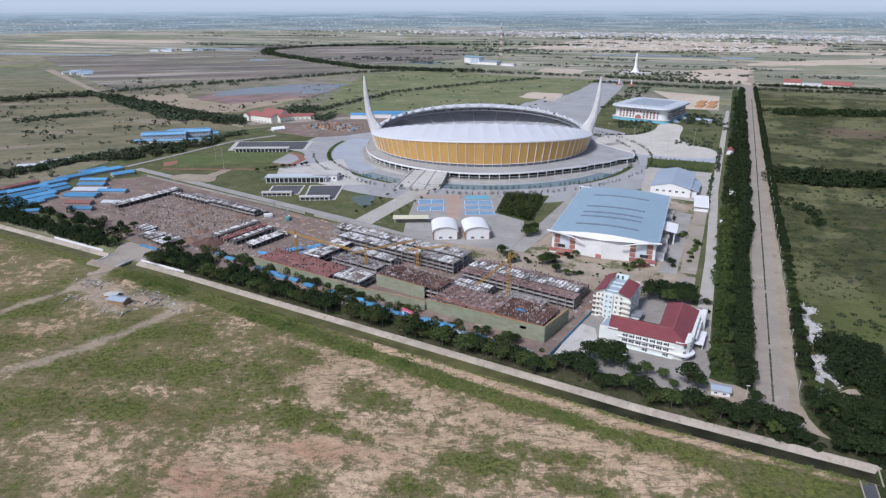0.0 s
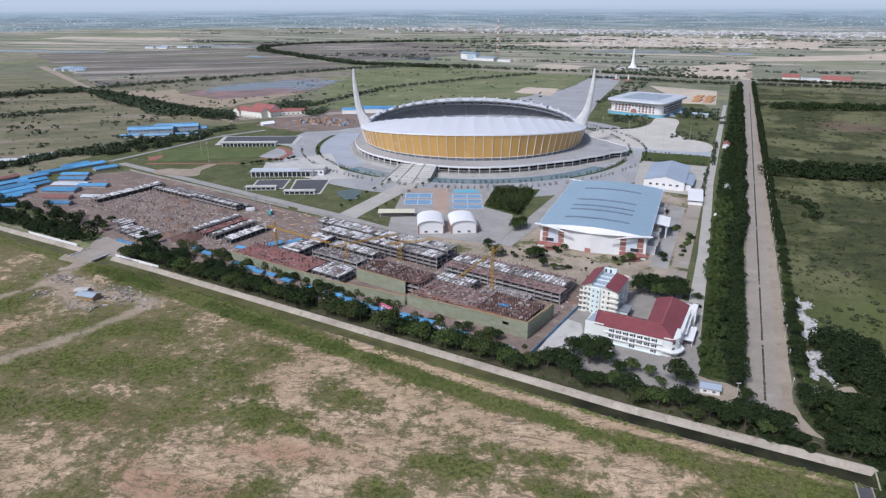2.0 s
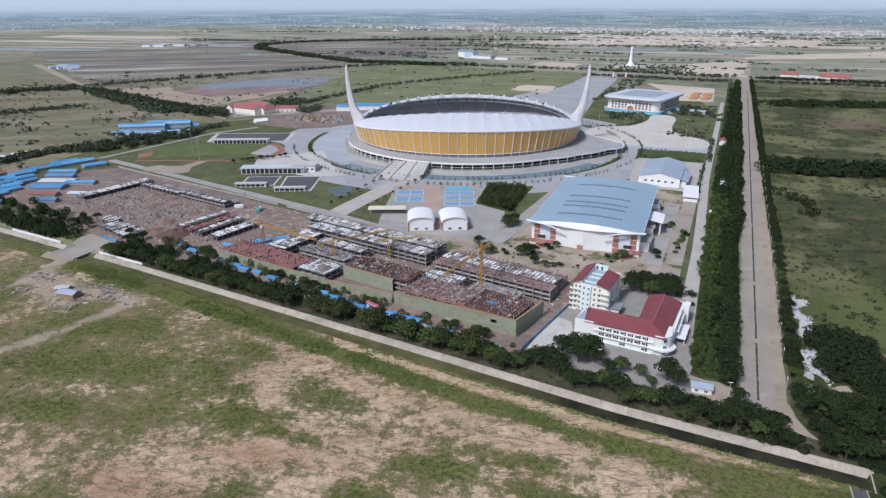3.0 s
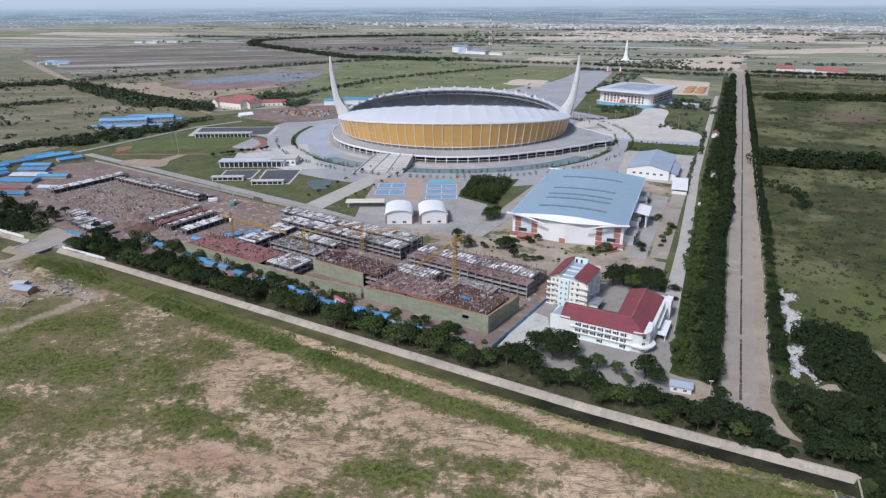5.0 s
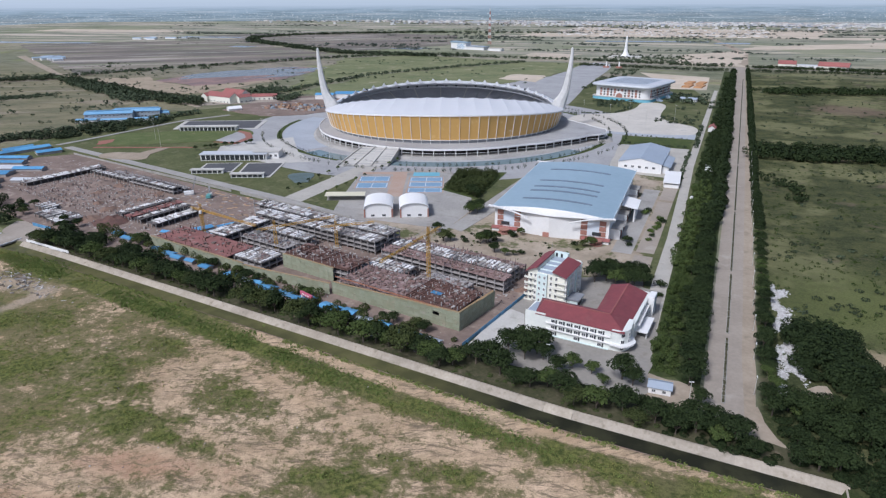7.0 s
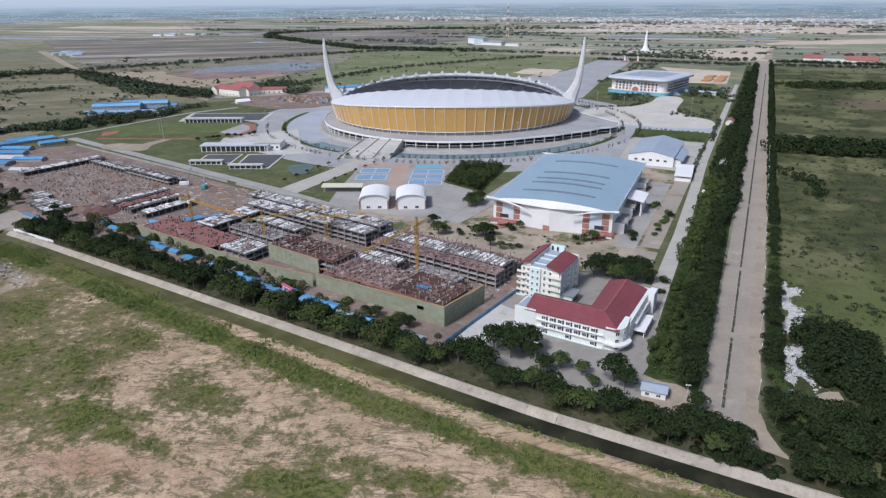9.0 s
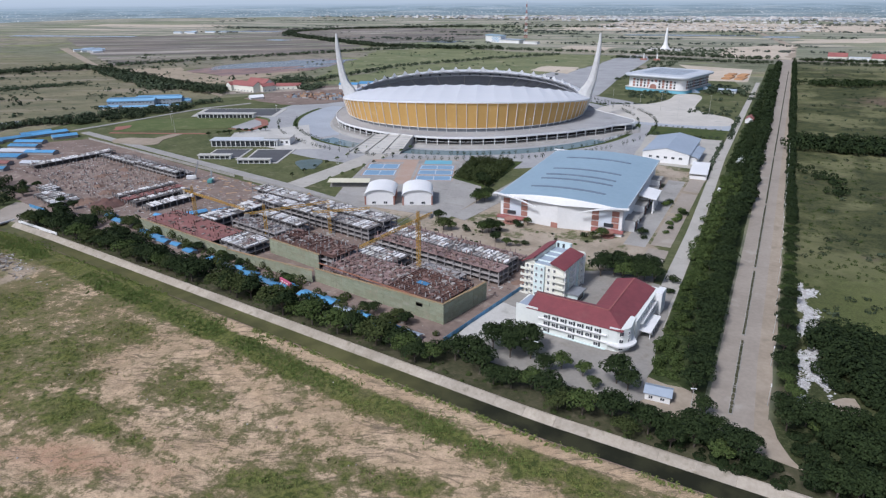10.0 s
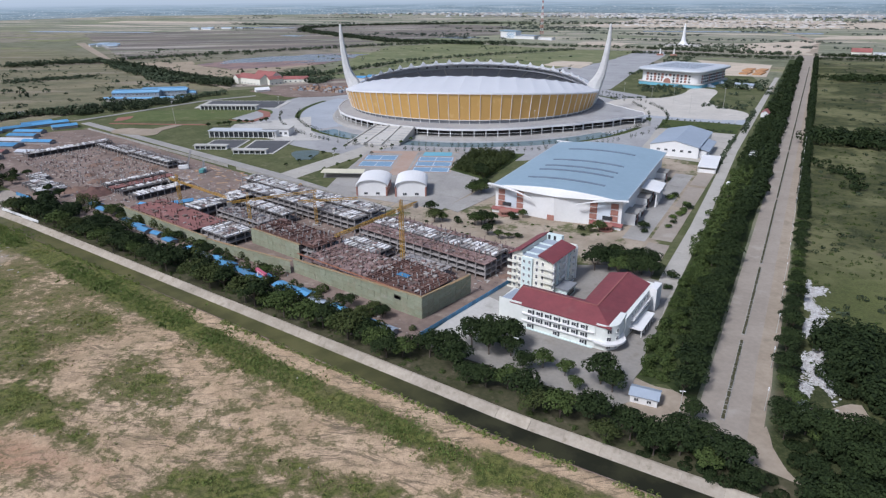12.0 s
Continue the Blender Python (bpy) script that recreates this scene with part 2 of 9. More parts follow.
    cover = n.math("ADD", cover, n.math("MULTIPLY", n.step(x, -15.0, 62.0), 0.32))
    near = n.mix(n.math("MULTIPLY", n.step(n.noise(0.10, 8, rough=0.82, stretch=(0.6, 1.5, 1, 40)), 0.49, 0.56), 0.4), sand, (0.26, 0.205, 0.12))
    thin = n.math("ADD", n.math("ADD", cover, n.math("MULTIPLY", n.step(x, -170.0, -300.0), 0.05)), n.math("MULTIPLY", fine, 0.45))
    near = n.mix(n.math("MULTIPLY", n.step(thin, 1.03, 1.13), 0.8), near, n.mix(n.noise(0.8, 4), (0.07, 0.074, 0.027), (0.148, 0.134, 0.056)))
    broken = n.math("ADD", cover, n.math("MULTIPLY", n.math("SUBTRACT", n.noise(0.25, 8, stretch=(0.6, 1.5, 1, 24), rough=0.85), 0.5), 0.55))
    near = n.mix(n.math("MULTIPLY", n.step(broken, 0.91, 1.01), 0.92), near, green)
    for a, b, w in (((-424, 285), (-410, 243), 4.5), ((-410, 243), (-424, 197), 4.2), ((-424, 197), (-450, 130), 4.2), ((-317, 250), (-321, 222), 5.0), ((-321, 222), (-331, 182), 4.4), ((-331, 182), (-352, 140), 4.4),
                    ((-418, 250), (-352, 244), 9.0), ((-356, 250), (-312, 248), 6.5), ((-392, 236), (-350, 228), 5.0)):
        near = n.mix(n.math("MULTIPLY", n.lane(warp, a, b, w), 0.72), near, n.mix(n.step(fine, 0.42, 0.6), (0.46, 0.365, 0.275), (0.31, 0.25, 0.185)))
    near = n.mix(n.step(n.math("ADD", x, n.math("MULTIPLY", warp, 4.0)), 60.0, 78.0), near, n.mix(n.step(fine, 0.4, 0.6), (0.022, 0.032, 0.012), (0.06, 0.075, 0.026)))
    # farther fields
    v = n.add("ShaderNodeTexVoronoi")
    v.inputs["Scale"].default_value = 0.0032
    mp = n.add("ShaderNodeMapping")
    mp.inputs["Scale"].default_value = (0.7, 1.7, 0.0)
    mp.inputs["Rotation"].default_value = (0, 0, radians(14))
    n.link(n.pos, mp.inputs["Vector"])
    n.link(mp.outputs["Vector"], v.inputs["Vector"])
    sep = n.add("ShaderNodeSeparateColor")
    n.link(v.outputs["Color"], sep.inputs["Color"])
    r = n.add("ShaderNodeValToRGB")
    r.color_ramp.interpolation = "CONSTANT"
    tones = [(0.25, 0.24, 0.15), (0.31, 0.27, 0.18), (0.20, 0.20, 0.135), (0.35, 0.30, 0.22), (0.255, 0.235, 0.165), (0.29, 0.25, 0.20), (0.22, 0.225, 0.15)]
    while len(r.color_ramp.elements) < len(tones):
        r.color_ramp.elements.new(0.5)
    for k, s in enumerate(tones):
        r.color_ramp.elements[k].position = k / len(tones)
        r.color_ramp.elements[k].color = (*s, 1)
    n.link(sep.outputs["Red"], r.inputs["Fac"])
    far = n.mix(n.math("MULTIPLY", n.step(n.noise(0.004, 6), 0.35, 0.65), 0.65), r.outputs["Color"], (0.17, 0.175, 0.115))
    far = n.mix(n.math("MULTIPLY", n.step(n.noise(0.02, 7, rough=0.75), 0.46, 0.62), 0.6), far, (0.085, 0.095, 0.055))
    far = n.mix(n.math("MULTIPLY", n.step(n.noise(0.006, 5, stretch=(0.7, 1.4, 1, 20)), 0.54, 0.62), 0.7), far, (0.22, 0.235, 0.105))
    far = n.mix(n.math("MULTIPLY", n.step(n.noise(0.15, 7, rough=0.8), 0.54, 0.62), 0.45), far, (0.06, 0.07, 0.035))
    far = n.mix(n.math("MULTIPLY", n.step(n.noise(0.011, 6, stretch=(0.4, 1.8, 1, 10)), 0.56, 0.66), 0.75), far, (0.26, 0.235, 0.18))
    flat = n.mix(n.step(n.noise(0.005, 6, stretch=(0.25, 1.6, 1, 8), rough=0.7), 0.45, 0.55), (0.38, 0.35, 0.29), (0.20, 0.215, 0.15))
    flat = n.mix(n.math("MULTIPLY", n.step(n.noise(0.004, 6, stretch=(0.2, 2.4, 1, 6)), 0.56, 0.60), 0.85), flat, (0.62, 0.53, 0.43))
    flat = n.mix(n.math("MULTIPLY", n.step(n.noise(0.0012, 5), 0.5, 0.56), 0.7), flat, (0.20, 0.225, 0.13))
    flat = n.mix(n.math("MULTIPLY", n.step(n.noise(0.011, 6, stretch=(0.25, 1.8, 1, 4), rough=0.75), 0.54, 0.60), 0.75), flat, (0.085, 0.10, 0.075))
    west = n.math("MULTIPLY", n.step(y, 1250.0, 950.0), n.step(x, -640.0, -760.0))
    wild = n.mix(n.step(n.noise(0.012, 7, stretch=(0.5, 1.4, 1, 30), rough=0.72), 0.4, 0.6), (0.225, 0.198, 0.122), (0.135, 0.132, 0.078))
    wild = n.mix(n.math("MULTIPLY", n.step(n.noise(0.01, 6, stretch=(0.4, 1.6, 1, 34)), 0.54, 0.66), 0.75), wild, (0.31, 0.255, 0.20))
    wild = n.mix(n.math("MULTIPLY", n.step(n.noise(0.08, 7, rough=0.8), 0.54, 0.62), 0.55), wild, (0.05, 0.06, 0.03))
    far = n.mix(n.math("MULTIPLY", west, 0.85), far, wild)
    # other fields past y 1500, their tones also lifted to put in haze
    far = n.mix(n.math("MULTIPLY", n.step(y, 1500.0, 2100.0), 0.8), far, flat)
    # rough green meadow east of the avenue
    mead = n.mix(n.step(n.noise(0.05, 7, rough=0.72), 0.38, 0.62), (0.031, 0.040, 0.017), (0.078, 0.084, 0.034))
    mead = n.mix(n.math("MULTIPLY", n.step(n.noise(0.012, 5), 0.47, 0.58), 0.9), mead, (0.172, 0.168, 0.082))
    mead = n.mix(n.math("MULTIPLY", n.step(n.noise(0.018, 5), 0.58, 0.66), 0.7), mead, (0.14, 0.105, 0.08))
    mead = n.mix(n.math("MULTIPLY", n.step(n.noise(0.11, 7, rough=0.75), 0.53, 0.64), 0.8), mead, (0.03, 0.04, 0.016))
    mead = n.mix(n.math("MULTIPLY", n.math("MULTIPLY", n.step(y, 520.0, 380.0), n.step(n.noise(0.06, 6, rough=0.7), 0.40, 0.55)), 0.6), mead, (0.034, 0.046, 0.018))
    mead = n.mix(n.math("MULTIPLY", n.blob(185, 1140, 60), 0.7), mead, (0.17, 0.115, 0.09))
    mead = n.mix(n.math("MULTIPLY", n.step(n.noise(0.6, 7, rough=0.85), 0.48, 0.58), 0.5), mead, (0.128, 0.125, 0.06))
    mead = n.mix(n.math("MULTIPLY", n.oval(warp, (118, 405, 48, 42, 0)), 0.75), mead, n.mix(n.step(fine, 0.42, 0.6), (0.15, 0.165, 0.058), (0.085, 0.10, 0.034)))
    mead = n.mix(n.math("MULTIPLY", n.oval(warp, (104, 350, 14, 9, -20)), 0.8), mead, (0.36, 0.29, 0.19))
    east = n.math("MULTIPLY", n.step(x, 50.0, 56.0), n.step(y, 1900.0, 1500.0))
    far = n.mix(east, far, mead)
    col = n.mix(n.step(side, 8.0, 14.0), near, far)
    rel = n.math("ADD", n.noise(0.9, 6, rough=0.7), n.math("MULTIPLY", n.noise(0.12, 4), 1.5))
    return n.finish(col, 0.95, bump=rel, bump_height=0.7, spec=0.12)


M = {}
M["ground"] = ground_surf()
M["concrete"] = surf("concrete", (0.38, 0.36, 0.33), (0.26, 0.247, 0.225), 0.04, 0.7, 0.85, c=(0.22, 0.2, 0.18))
M["pale_concrete"] = surf("pale_concrete", (0.55, 0.53, 0.49), (0.42, 0.40, 0.36), 0.05, 0.9, 0.85, c=(0.33, 0.31, 0.27))
M["lining"] = surf("canal_lining", (0.43, 0.375, 0.305), (0.29, 0.25, 0.195), 0.12, 0.8, 0.9, c=(0.20, 0.17, 0.12), vary=0.12)
M["road"] = surf("dusty_road", (0.355, 0.305, 0.25), (0.262, 0.224, 0.183), 0.03, 0.5, 0.9, c=(0.40, 0.355, 0.30))
M["forecourt"] = surf("forecourt_paving", (0.58, 0.54, 0.475), (0.46, 0.425, 0.37), 0.03, 0.4, 0.85, c=(0.36, 0.345, 0.31))
M["yard"] = surf("yard_paving", (0.315, 0.29, 0.255), (0.235, 0.217, 0.19), 0.06, 0.7, 0.85, c=(0.21, 0.185, 0.15))
M["walk_paving"] = surf("dusty_paving", (0.46, 0.43, 0.38), (0.36, 0.335, 0.29), 0.05, 0.6, 0.85, c=(0.29, 0.265, 0.22))
M["asphalt"] = surf("asphalt", (0.10, 0.10, 0.105), (0.065, 0.066, 0.07), 0.04, 0.8, 0.9)
M["plaza"] = surf("plaza_paving", (0.39, 0.385, 0.38), (0.28, 0.277, 0.275), 0.02, 0.3, 0.85, c=(0.24, 0.235, 0.23))
M["blue_paving"] = surf("blue_grey_paving", (0.40, 0.425, 0.46), (0.31, 0.33, 0.36), 0.03, 0.5, 0.8)
M["lawn"] = surf("lawn", (0.058, 0.076, 0.03), (0.14, 0.14, 0.068), 0.03, 0.3, 0.95, spec=0.12, c=(0.22, 0.19, 0.125))
M["weeds"] = surf("weeds", (0.035, 0.055, 0.018), (0.085, 0.105, 0.035), 0.06, 0.5, 0.95, bump=0.3, spec=0.12, c=(0.14, 0.12, 0.07))
M["dirt"] = surf("site_dirt", (0.27, 0.205, 0.17), (0.16, 0.122, 0.102), 0.03, 0.4, 0.95, bump=0.3, c=(0.42, 0.36, 0.30), spec=0.12)
M["red_dirt"] = surf("red_dirt", (0.25, 0.165, 0.125), (0.165, 0.112, 0.088), 0.06, 0.6, 0.95, bump=0.3, spec=0.15)
M["sandlot"] = surf("sand_lot", (0.40, 0.335, 0.26), (0.27, 0.22, 0.165), 0.03, 0.4, 0.95, c=(0.24, 0.20, 0.15), spec=0.12)
M["white"] = surf("white_paint", (0.80, 0.79, 0.77), (0.72, 0.71, 0.69), 0.05, 0.6, 0.6, bump=0.0, vary=0.02)
M["cream"] = surf("cream_paint", (0.78, 0.76, 0.66), (0.70, 0.69, 0.60), 0.08, 0.6, 0.7, bump=0.0)
M["school_wall"] = surf("school_paint", (0.74, 0.75, 0.70), (0.66, 0.68, 0.63), 0.08, 0.6, 0.7, bump=0.0, c=(0.58, 0.6, 0.55))
M["mint"] = surf("mint_paint", (0.66, 0.75, 0.72), (0.60, 0.69, 0.66), 0.08, 0.6, 0.7, bump=0.0)
M["membrane"] = surf("roof_membrane", (0.90, 0.90, 0.905), (0.84, 0.845, 0.855), 0.02, 0.25, 0.45, bump=0.0)
mt = M["membrane"].node_tree
tl = mt.nodes.new("ShaderNodeBsdfTranslucent")
tl.inputs["Color"].default_value = (0.8, 0.8, 0.82, 1)
mx = mt.nodes.new("ShaderNodeMixShader")
mx.inputs["Fac"].default_value = 0.34
mt.links.new(mt.nodes["Principled BSDF"].outputs[0], mx.inputs[1])
mt.links.new(tl.outputs[0], mx.inputs[2])
mt.links.new(mx.outputs[0], mt.nodes["Material Output"].inputs["Surface"])
M["prow"] = surf("prow_concrete", (0.62, 0.61, 0.585), (0.52, 0.51, 0.49), 0.05, 0.4, 0.75, bump=0.02, c=(0.45, 0.44, 0.42))
M["steel_grey"] = surf("grey_steel", (0.36, 0.37, 0.385), (0.28, 0.285, 0.30), 0.1, 0.8, 0.5, 0.3, bump=0.0)
M["dark"] = surf("dark_glass", (0.035, 0.04, 0.045), (0.06, 0.065, 0.07), 0.1, 0.9, 0.25, bump=0.0, spec=0.5)
M["stand_grey"] = surf("stand_seats", (0.36, 0.365, 0.38), (0.27, 0.275, 0.29), 0.05, 0.8, 0.8)
M["roof_blue"] = surf("blue_grey_sheet_roof", (0.30, 0.40, 0.465), (0.25, 0.34, 0.40), 0.02, 0.3, 0.5, bump=0.01)
M["roof_grey"] = surf("grey_sheet_roof", (0.36, 0.41, 0.47), (0.30, 0.345, 0.40), 0.03, 0.4, 0.5, bump=0.01)
M["vent"] = surf("vent_grey", (0.17, 0.21, 0.26), (0.13, 0.165, 0.21), 0.1, 0.9, 0.6, bump=0.0)
M["brick"] = surf("brick_red_cladding", (0.38, 0.185, 0.14), (0.30, 0.15, 0.115), 0.2, 1.5, 0.8, bump=0.02, vary=0.08)
M["red_roof"] = surf("red_sheet_roof", (0.235, 0.058, 0.062), (0.165, 0.042, 0.047), 0.06, 0.5, 0.65, bump=0.02, c=(0.20, 0.075, 0.07))
M["red_tile"] = surf("red_tile_roof", (0.33, 0.115, 0.10), (0.24, 0.09, 0.08), 0.06, 0.5, 0.8)
M["blue_sheet"] = surf("blue_sheet", (0.06, 0.205, 0.39), (0.115, 0.305, 0.48), 0.08, 0.6, 0.6, bump=0.02, vary=0.3, c=(0.14, 0.22, 0.32))
M["factory_blue"] = surf("faded_blue_sheet", (0.14, 0.30, 0.46), (0.20, 0.37, 0.53), 0.05, 0.5, 0.6, bump=0.01, vary=0.15, c=(0.22, 0.36, 0.48))
M["cyan_base"] = surf("cyan_cladding", (0.20, 0.50, 0.62), (0.16, 0.42, 0.54), 0.05, 0.5, 0.6, bump=0.0)
M["crane"] = surf("crane_yellow", (0.52, 0.31, 0.06), (0.42, 0.24, 0.05), 0.2, 0.8, 0.5, bump=0.0)
M["slab"] = surf("raw_slab", (0.36, 0.335, 0.32), (0.25, 0.232, 0.222), 0.08, 0.6, 0.9, vary=0.15, c=(0.18, 0.155, 0.145))
M["formwork"] = surf("formwork", (0.27, 0.115, 0.10), (0.17, 0.075, 0.065), 0.1, 0.7, 0.85, c=(0.33, 0.22, 0.19))
M["rust"] = surf("rusty_bars", (0.15, 0.078, 0.06), (0.085, 0.048, 0.04), 0.15, 1.2, 0.9)
M["net"] = surf("green_net", (0.235, 0.262, 0.175), (0.315, 0.33, 0.235), 0.1, 0.9, 0.9, c=(0.36, 0.32, 0.25))
M["net_pole"] = surf("bamboo_pole", (0.30, 0.285, 0.19), (0.23, 0.22, 0.145), 0.2, 1.2, 0.85)
M["wood"] = surf("weathered_wood", (0.36, 0.24, 0.12), (0.26, 0.17, 0.09), 0.2, 1.2, 0.85)
M["bark"] = surf("bark", (0.14, 0.11, 0.085), (0.09, 0.07, 0.055), 0.4, 3.0, 0.95)


def water_surf():
    """Still canal water: thick with algae in the west, clear and dark towards its eastern end."""
    n = Nodes("murky_water")
    x, y, z = n.xyz()
    algae = n.mix(n.step(n.noise(0.06, 5), 0.35, 0.65), (0.125, 0.118, 0.05), (0.075, 0.075, 0.032))
    clear = n.mix(n.step(n.noise(0.08, 5), 0.4, 0.6), (0.04, 0.04, 0.022), (0.02, 0.021, 0.013))
    edge = n.math("ADD", x, n.math("MULTIPLY", n.noise(0.04, 4), 60.0))
    return n.finish(n.mix(n.step(edge, -80.0, 10.0), algae, clear), 0.5, bump=n.noise(0.4, 4), bump_height=0.02, spec=0.12)


M["water"] = water_surf()
M["pond"] = surf("pond_water", (0.13, 0.15, 0.165), (0.18, 0.18, 0.18), 0.03, 0.2, 0.15, bump=0.0, spec=0.5)
M["pitch_grass"] = surf("pitch_grass", (0.075, 0.105, 0.038), (0.14, 0.155, 0.065), 0.04, 0.4, 0.95, spec=0.12, c=(0.19, 0.175, 0.10))
M["track"] = surf("running_track", (0.31, 0.13, 0.095), (0.25, 0.11, 0.08), 0.05, 0.5, 0.9)
M["court_blue"] = surf("court_blue", (0.20, 0.33, 0.46), (0.17, 0.28, 0.39), 0.05, 0.5, 0.8)
M["court_teal"] = surf("court_teal", (0.16, 0.42, 0.52), (0.13, 0.34, 0.43), 0.05, 0.5, 0.7)
M["court_tan"] = surf("court_tan", (0.42, 0.33, 0.27), (0.38, 0.25, 0.18), 0.05, 0.5, 0.8)
M["leaf"] = leaf_surf("tree_leaf", (0.009, 0.016, 0.007), (0.034, 0.050, 0.017))
M["leaf_light"] = leaf_surf("bush_leaf", (0.032, 0.06, 0.014), (0.095, 0.13, 0.035))
M["leaf_olive"] = leaf_surf("olive_leaf", (0.02, 0.03, 0.011), (0.066, 0.08, 0.026))
M["leaf_mid"] = leaf_surf("shrub_leaf", (0.022, 0.04, 0.012), (0.075, 0.10, 0.03))
M["blade"] = leaf_surf("grass_blade", (0.105, 0.122, 0.03), (0.24, 0.23, 0.078))
# far, belt and distant leaves get paler: haze put into their colour
M["leaf_far_hazed"] = leaf_surf("far_leaf", (0.035, 0.05, 0.03), (0.075, 0.095, 0.055))
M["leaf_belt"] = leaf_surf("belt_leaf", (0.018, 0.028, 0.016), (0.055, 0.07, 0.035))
M["leaf_distant_hazed"] = leaf_surf("distant_leaf", (0.05, 0.065, 0.052), (0.09, 0.105, 0.085))
M["reed_dark"] = leaf_surf("bank_reed", (0.085, 0.13, 0.032), (0.20, 0.245, 0.078))
M["reed"] = leaf_surf("reed", (0.085, 0.12, 0.028), (0.21, 0.235, 0.072))
M["brown_debris"] = island_surf("brown_debris", [(0.17, 0.09, 0.075), (0.24, 0.13, 0.11), (0.1, 0.06, 0.05), (0.4, 0.36, 0.33), (0.2, 0.12, 0.1), (0.15, 0.1, 0.08)])
M["debris"] = island_surf("site_debris", [(0.40, 0.385, 0.36), (0.26, 0.2, 0.17), (0.17, 0.11, 0.095), (0.52, 0.50, 0.47), (0.27, 0.165, 0.145), (0.34, 0.29, 0.25), (0.22, 0.18, 0.16), (0.15, 0.115, 0.10)])
M["wreckage"] = island_surf("hut_wreckage", [(0.50, 0.48, 0.44), (0.30, 0.26, 0.22), (0.17, 0.14, 0.11), (0.58, 0.57, 0.55), (0.24, 0.18, 0.13), (0.33, 0.31, 0.29), (0.2, 0.15, 0.1)])
# the grey-blue tones among these put haze into the wall colours
M["town"] = island_surf("town_walls", [(0.7, 0.7, 0.69), (0.42, 0.45, 0.48), (0.6, 0.58, 0.55), (0.33, 0.37, 0.42), (0.75, 0.75, 0.74), (0.5, 0.45, 0.42)])
M["amber"] = None
M["stack_orange"] = surf("orange_stock", (0.50, 0.27, 0.12), (0.38, 0.20, 0.09), 0.1, 0.8, 0.8)
M["pink_deck"] = surf("pinkish_deck", (0.30, 0.205, 0.185), (0.18, 0.122, 0.11), 0.15, 0.9, 0.85, vary=0.12, c=(0.40, 0.34, 0.32))
M["verge_green"] = surf("verge_grass", (0.026, 0.040, 0.014), (0.062, 0.076, 0.029), 0.06, 0.5, 0.95, bump=0.3, spec=0.12, c=(0.11, 0.10, 0.05))


def lot_surf():
    """Sandy ground on which rough grass has spread in uneven patches."""
    n = Nodes("sandy_lot_with_grass")
    sand = n.mix(n.step(n.noise(0.05, 6), 0.35, 0.65), (0.40, 0.335, 0.26), (0.28, 0.23, 0.17))
    sand = n.mix(n.math("MULTIPLY", n.step(n.noise(0.5, 6, rough=0.75), 0.5, 0.65), 0.4), sand, (0.20, 0.165, 0.12))
    grass = n.mix(n.noise(0.6, 5), (0.055, 0.07, 0.026), (0.15, 0.15, 0.07))
    cover = n.math("ADD", n.noise(0.035, 5), n.math("MULTIPLY", n.noise(0.3, 7, rough=0.8), 0.45))
    return n.finish(n.mix(n.step(cover, 0.74, 0.84), sand, grass), 0.95, bump=n.noise(0.7, 5), bump_height=0.2, spec=0.12)


M["lot_mix"] = lot_surf()
M["bare_field"] = surf("bare_sand_field", (0.58, 0.49, 0.39), (0.42, 0.36, 0.28), 0.006, 0.06, 0.95, spec=0.1, c=(0.33, 0.31, 0.22))
M["mud_bank"] = surf("dry_mud", (0.40, 0.325, 0.24), (0.27, 0.225, 0.16), 0.02, 0.12, 0.95, spec=0.1, c=(0.20, 0.20, 0.12))
M["far_lawn"] = surf("wide_meadow", (0.115, 0.142, 0.068), (0.225, 0.225, 0.122), 0.012, 0.1, 0.95, spec=0.1, c=(0.36, 0.31, 0.22))
# near-black in place of shade in the openings under the stadium
M["void_shade"] = surf("dark_recess", (0.05, 0.046, 0.042), (0.028, 0.027, 0.026), 0.2, 1.0, 0.9, bump=0.0, spec=0.1)
# dark tone put in for shade inside the frames and between deck panels
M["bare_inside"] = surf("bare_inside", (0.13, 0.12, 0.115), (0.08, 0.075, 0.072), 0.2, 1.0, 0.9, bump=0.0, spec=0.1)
M["weedy_pond"] = surf("weedy_pond", (0.13, 0.17, 0.17), (0.075, 0.095, 0.06), 0.12, 0.6, 0.35, bump=0.02, c=(0.09, 0.11, 0.045))
M["moat"] = surf("moat_water", (0.20, 0.27, 0.29), (0.14, 0.20, 0.22), 0.05, 0.5, 0.25, bump=0.02, spec=0.4, c=(0.10, 0.14, 0.14))
# overgrown earth, its tone also darkened for the trees' shade
M["verge_earth"] = surf("verge_earth", (0.04, 0.046, 0.02), (0.10, 0.09, 0.055), 0.12, 0.7, 0.95, bump=0.2, spec=0.12, c=(0.17, 0.14, 0.10))
M["pale_blue_roof"] = surf("pale_blue_sheet_roof", (0.36, 0.43, 0.50), (0.25, 0.32, 0.39), 0.04, 0.3, 0.6, bump=0.01, vary=0.25)
M["pale_roof"] = surf("pale_sheet_roof", (0.55, 0.57, 0.59), (0.46, 0.48, 0.505), 0.04, 0.3, 0.6, bump=0.01)


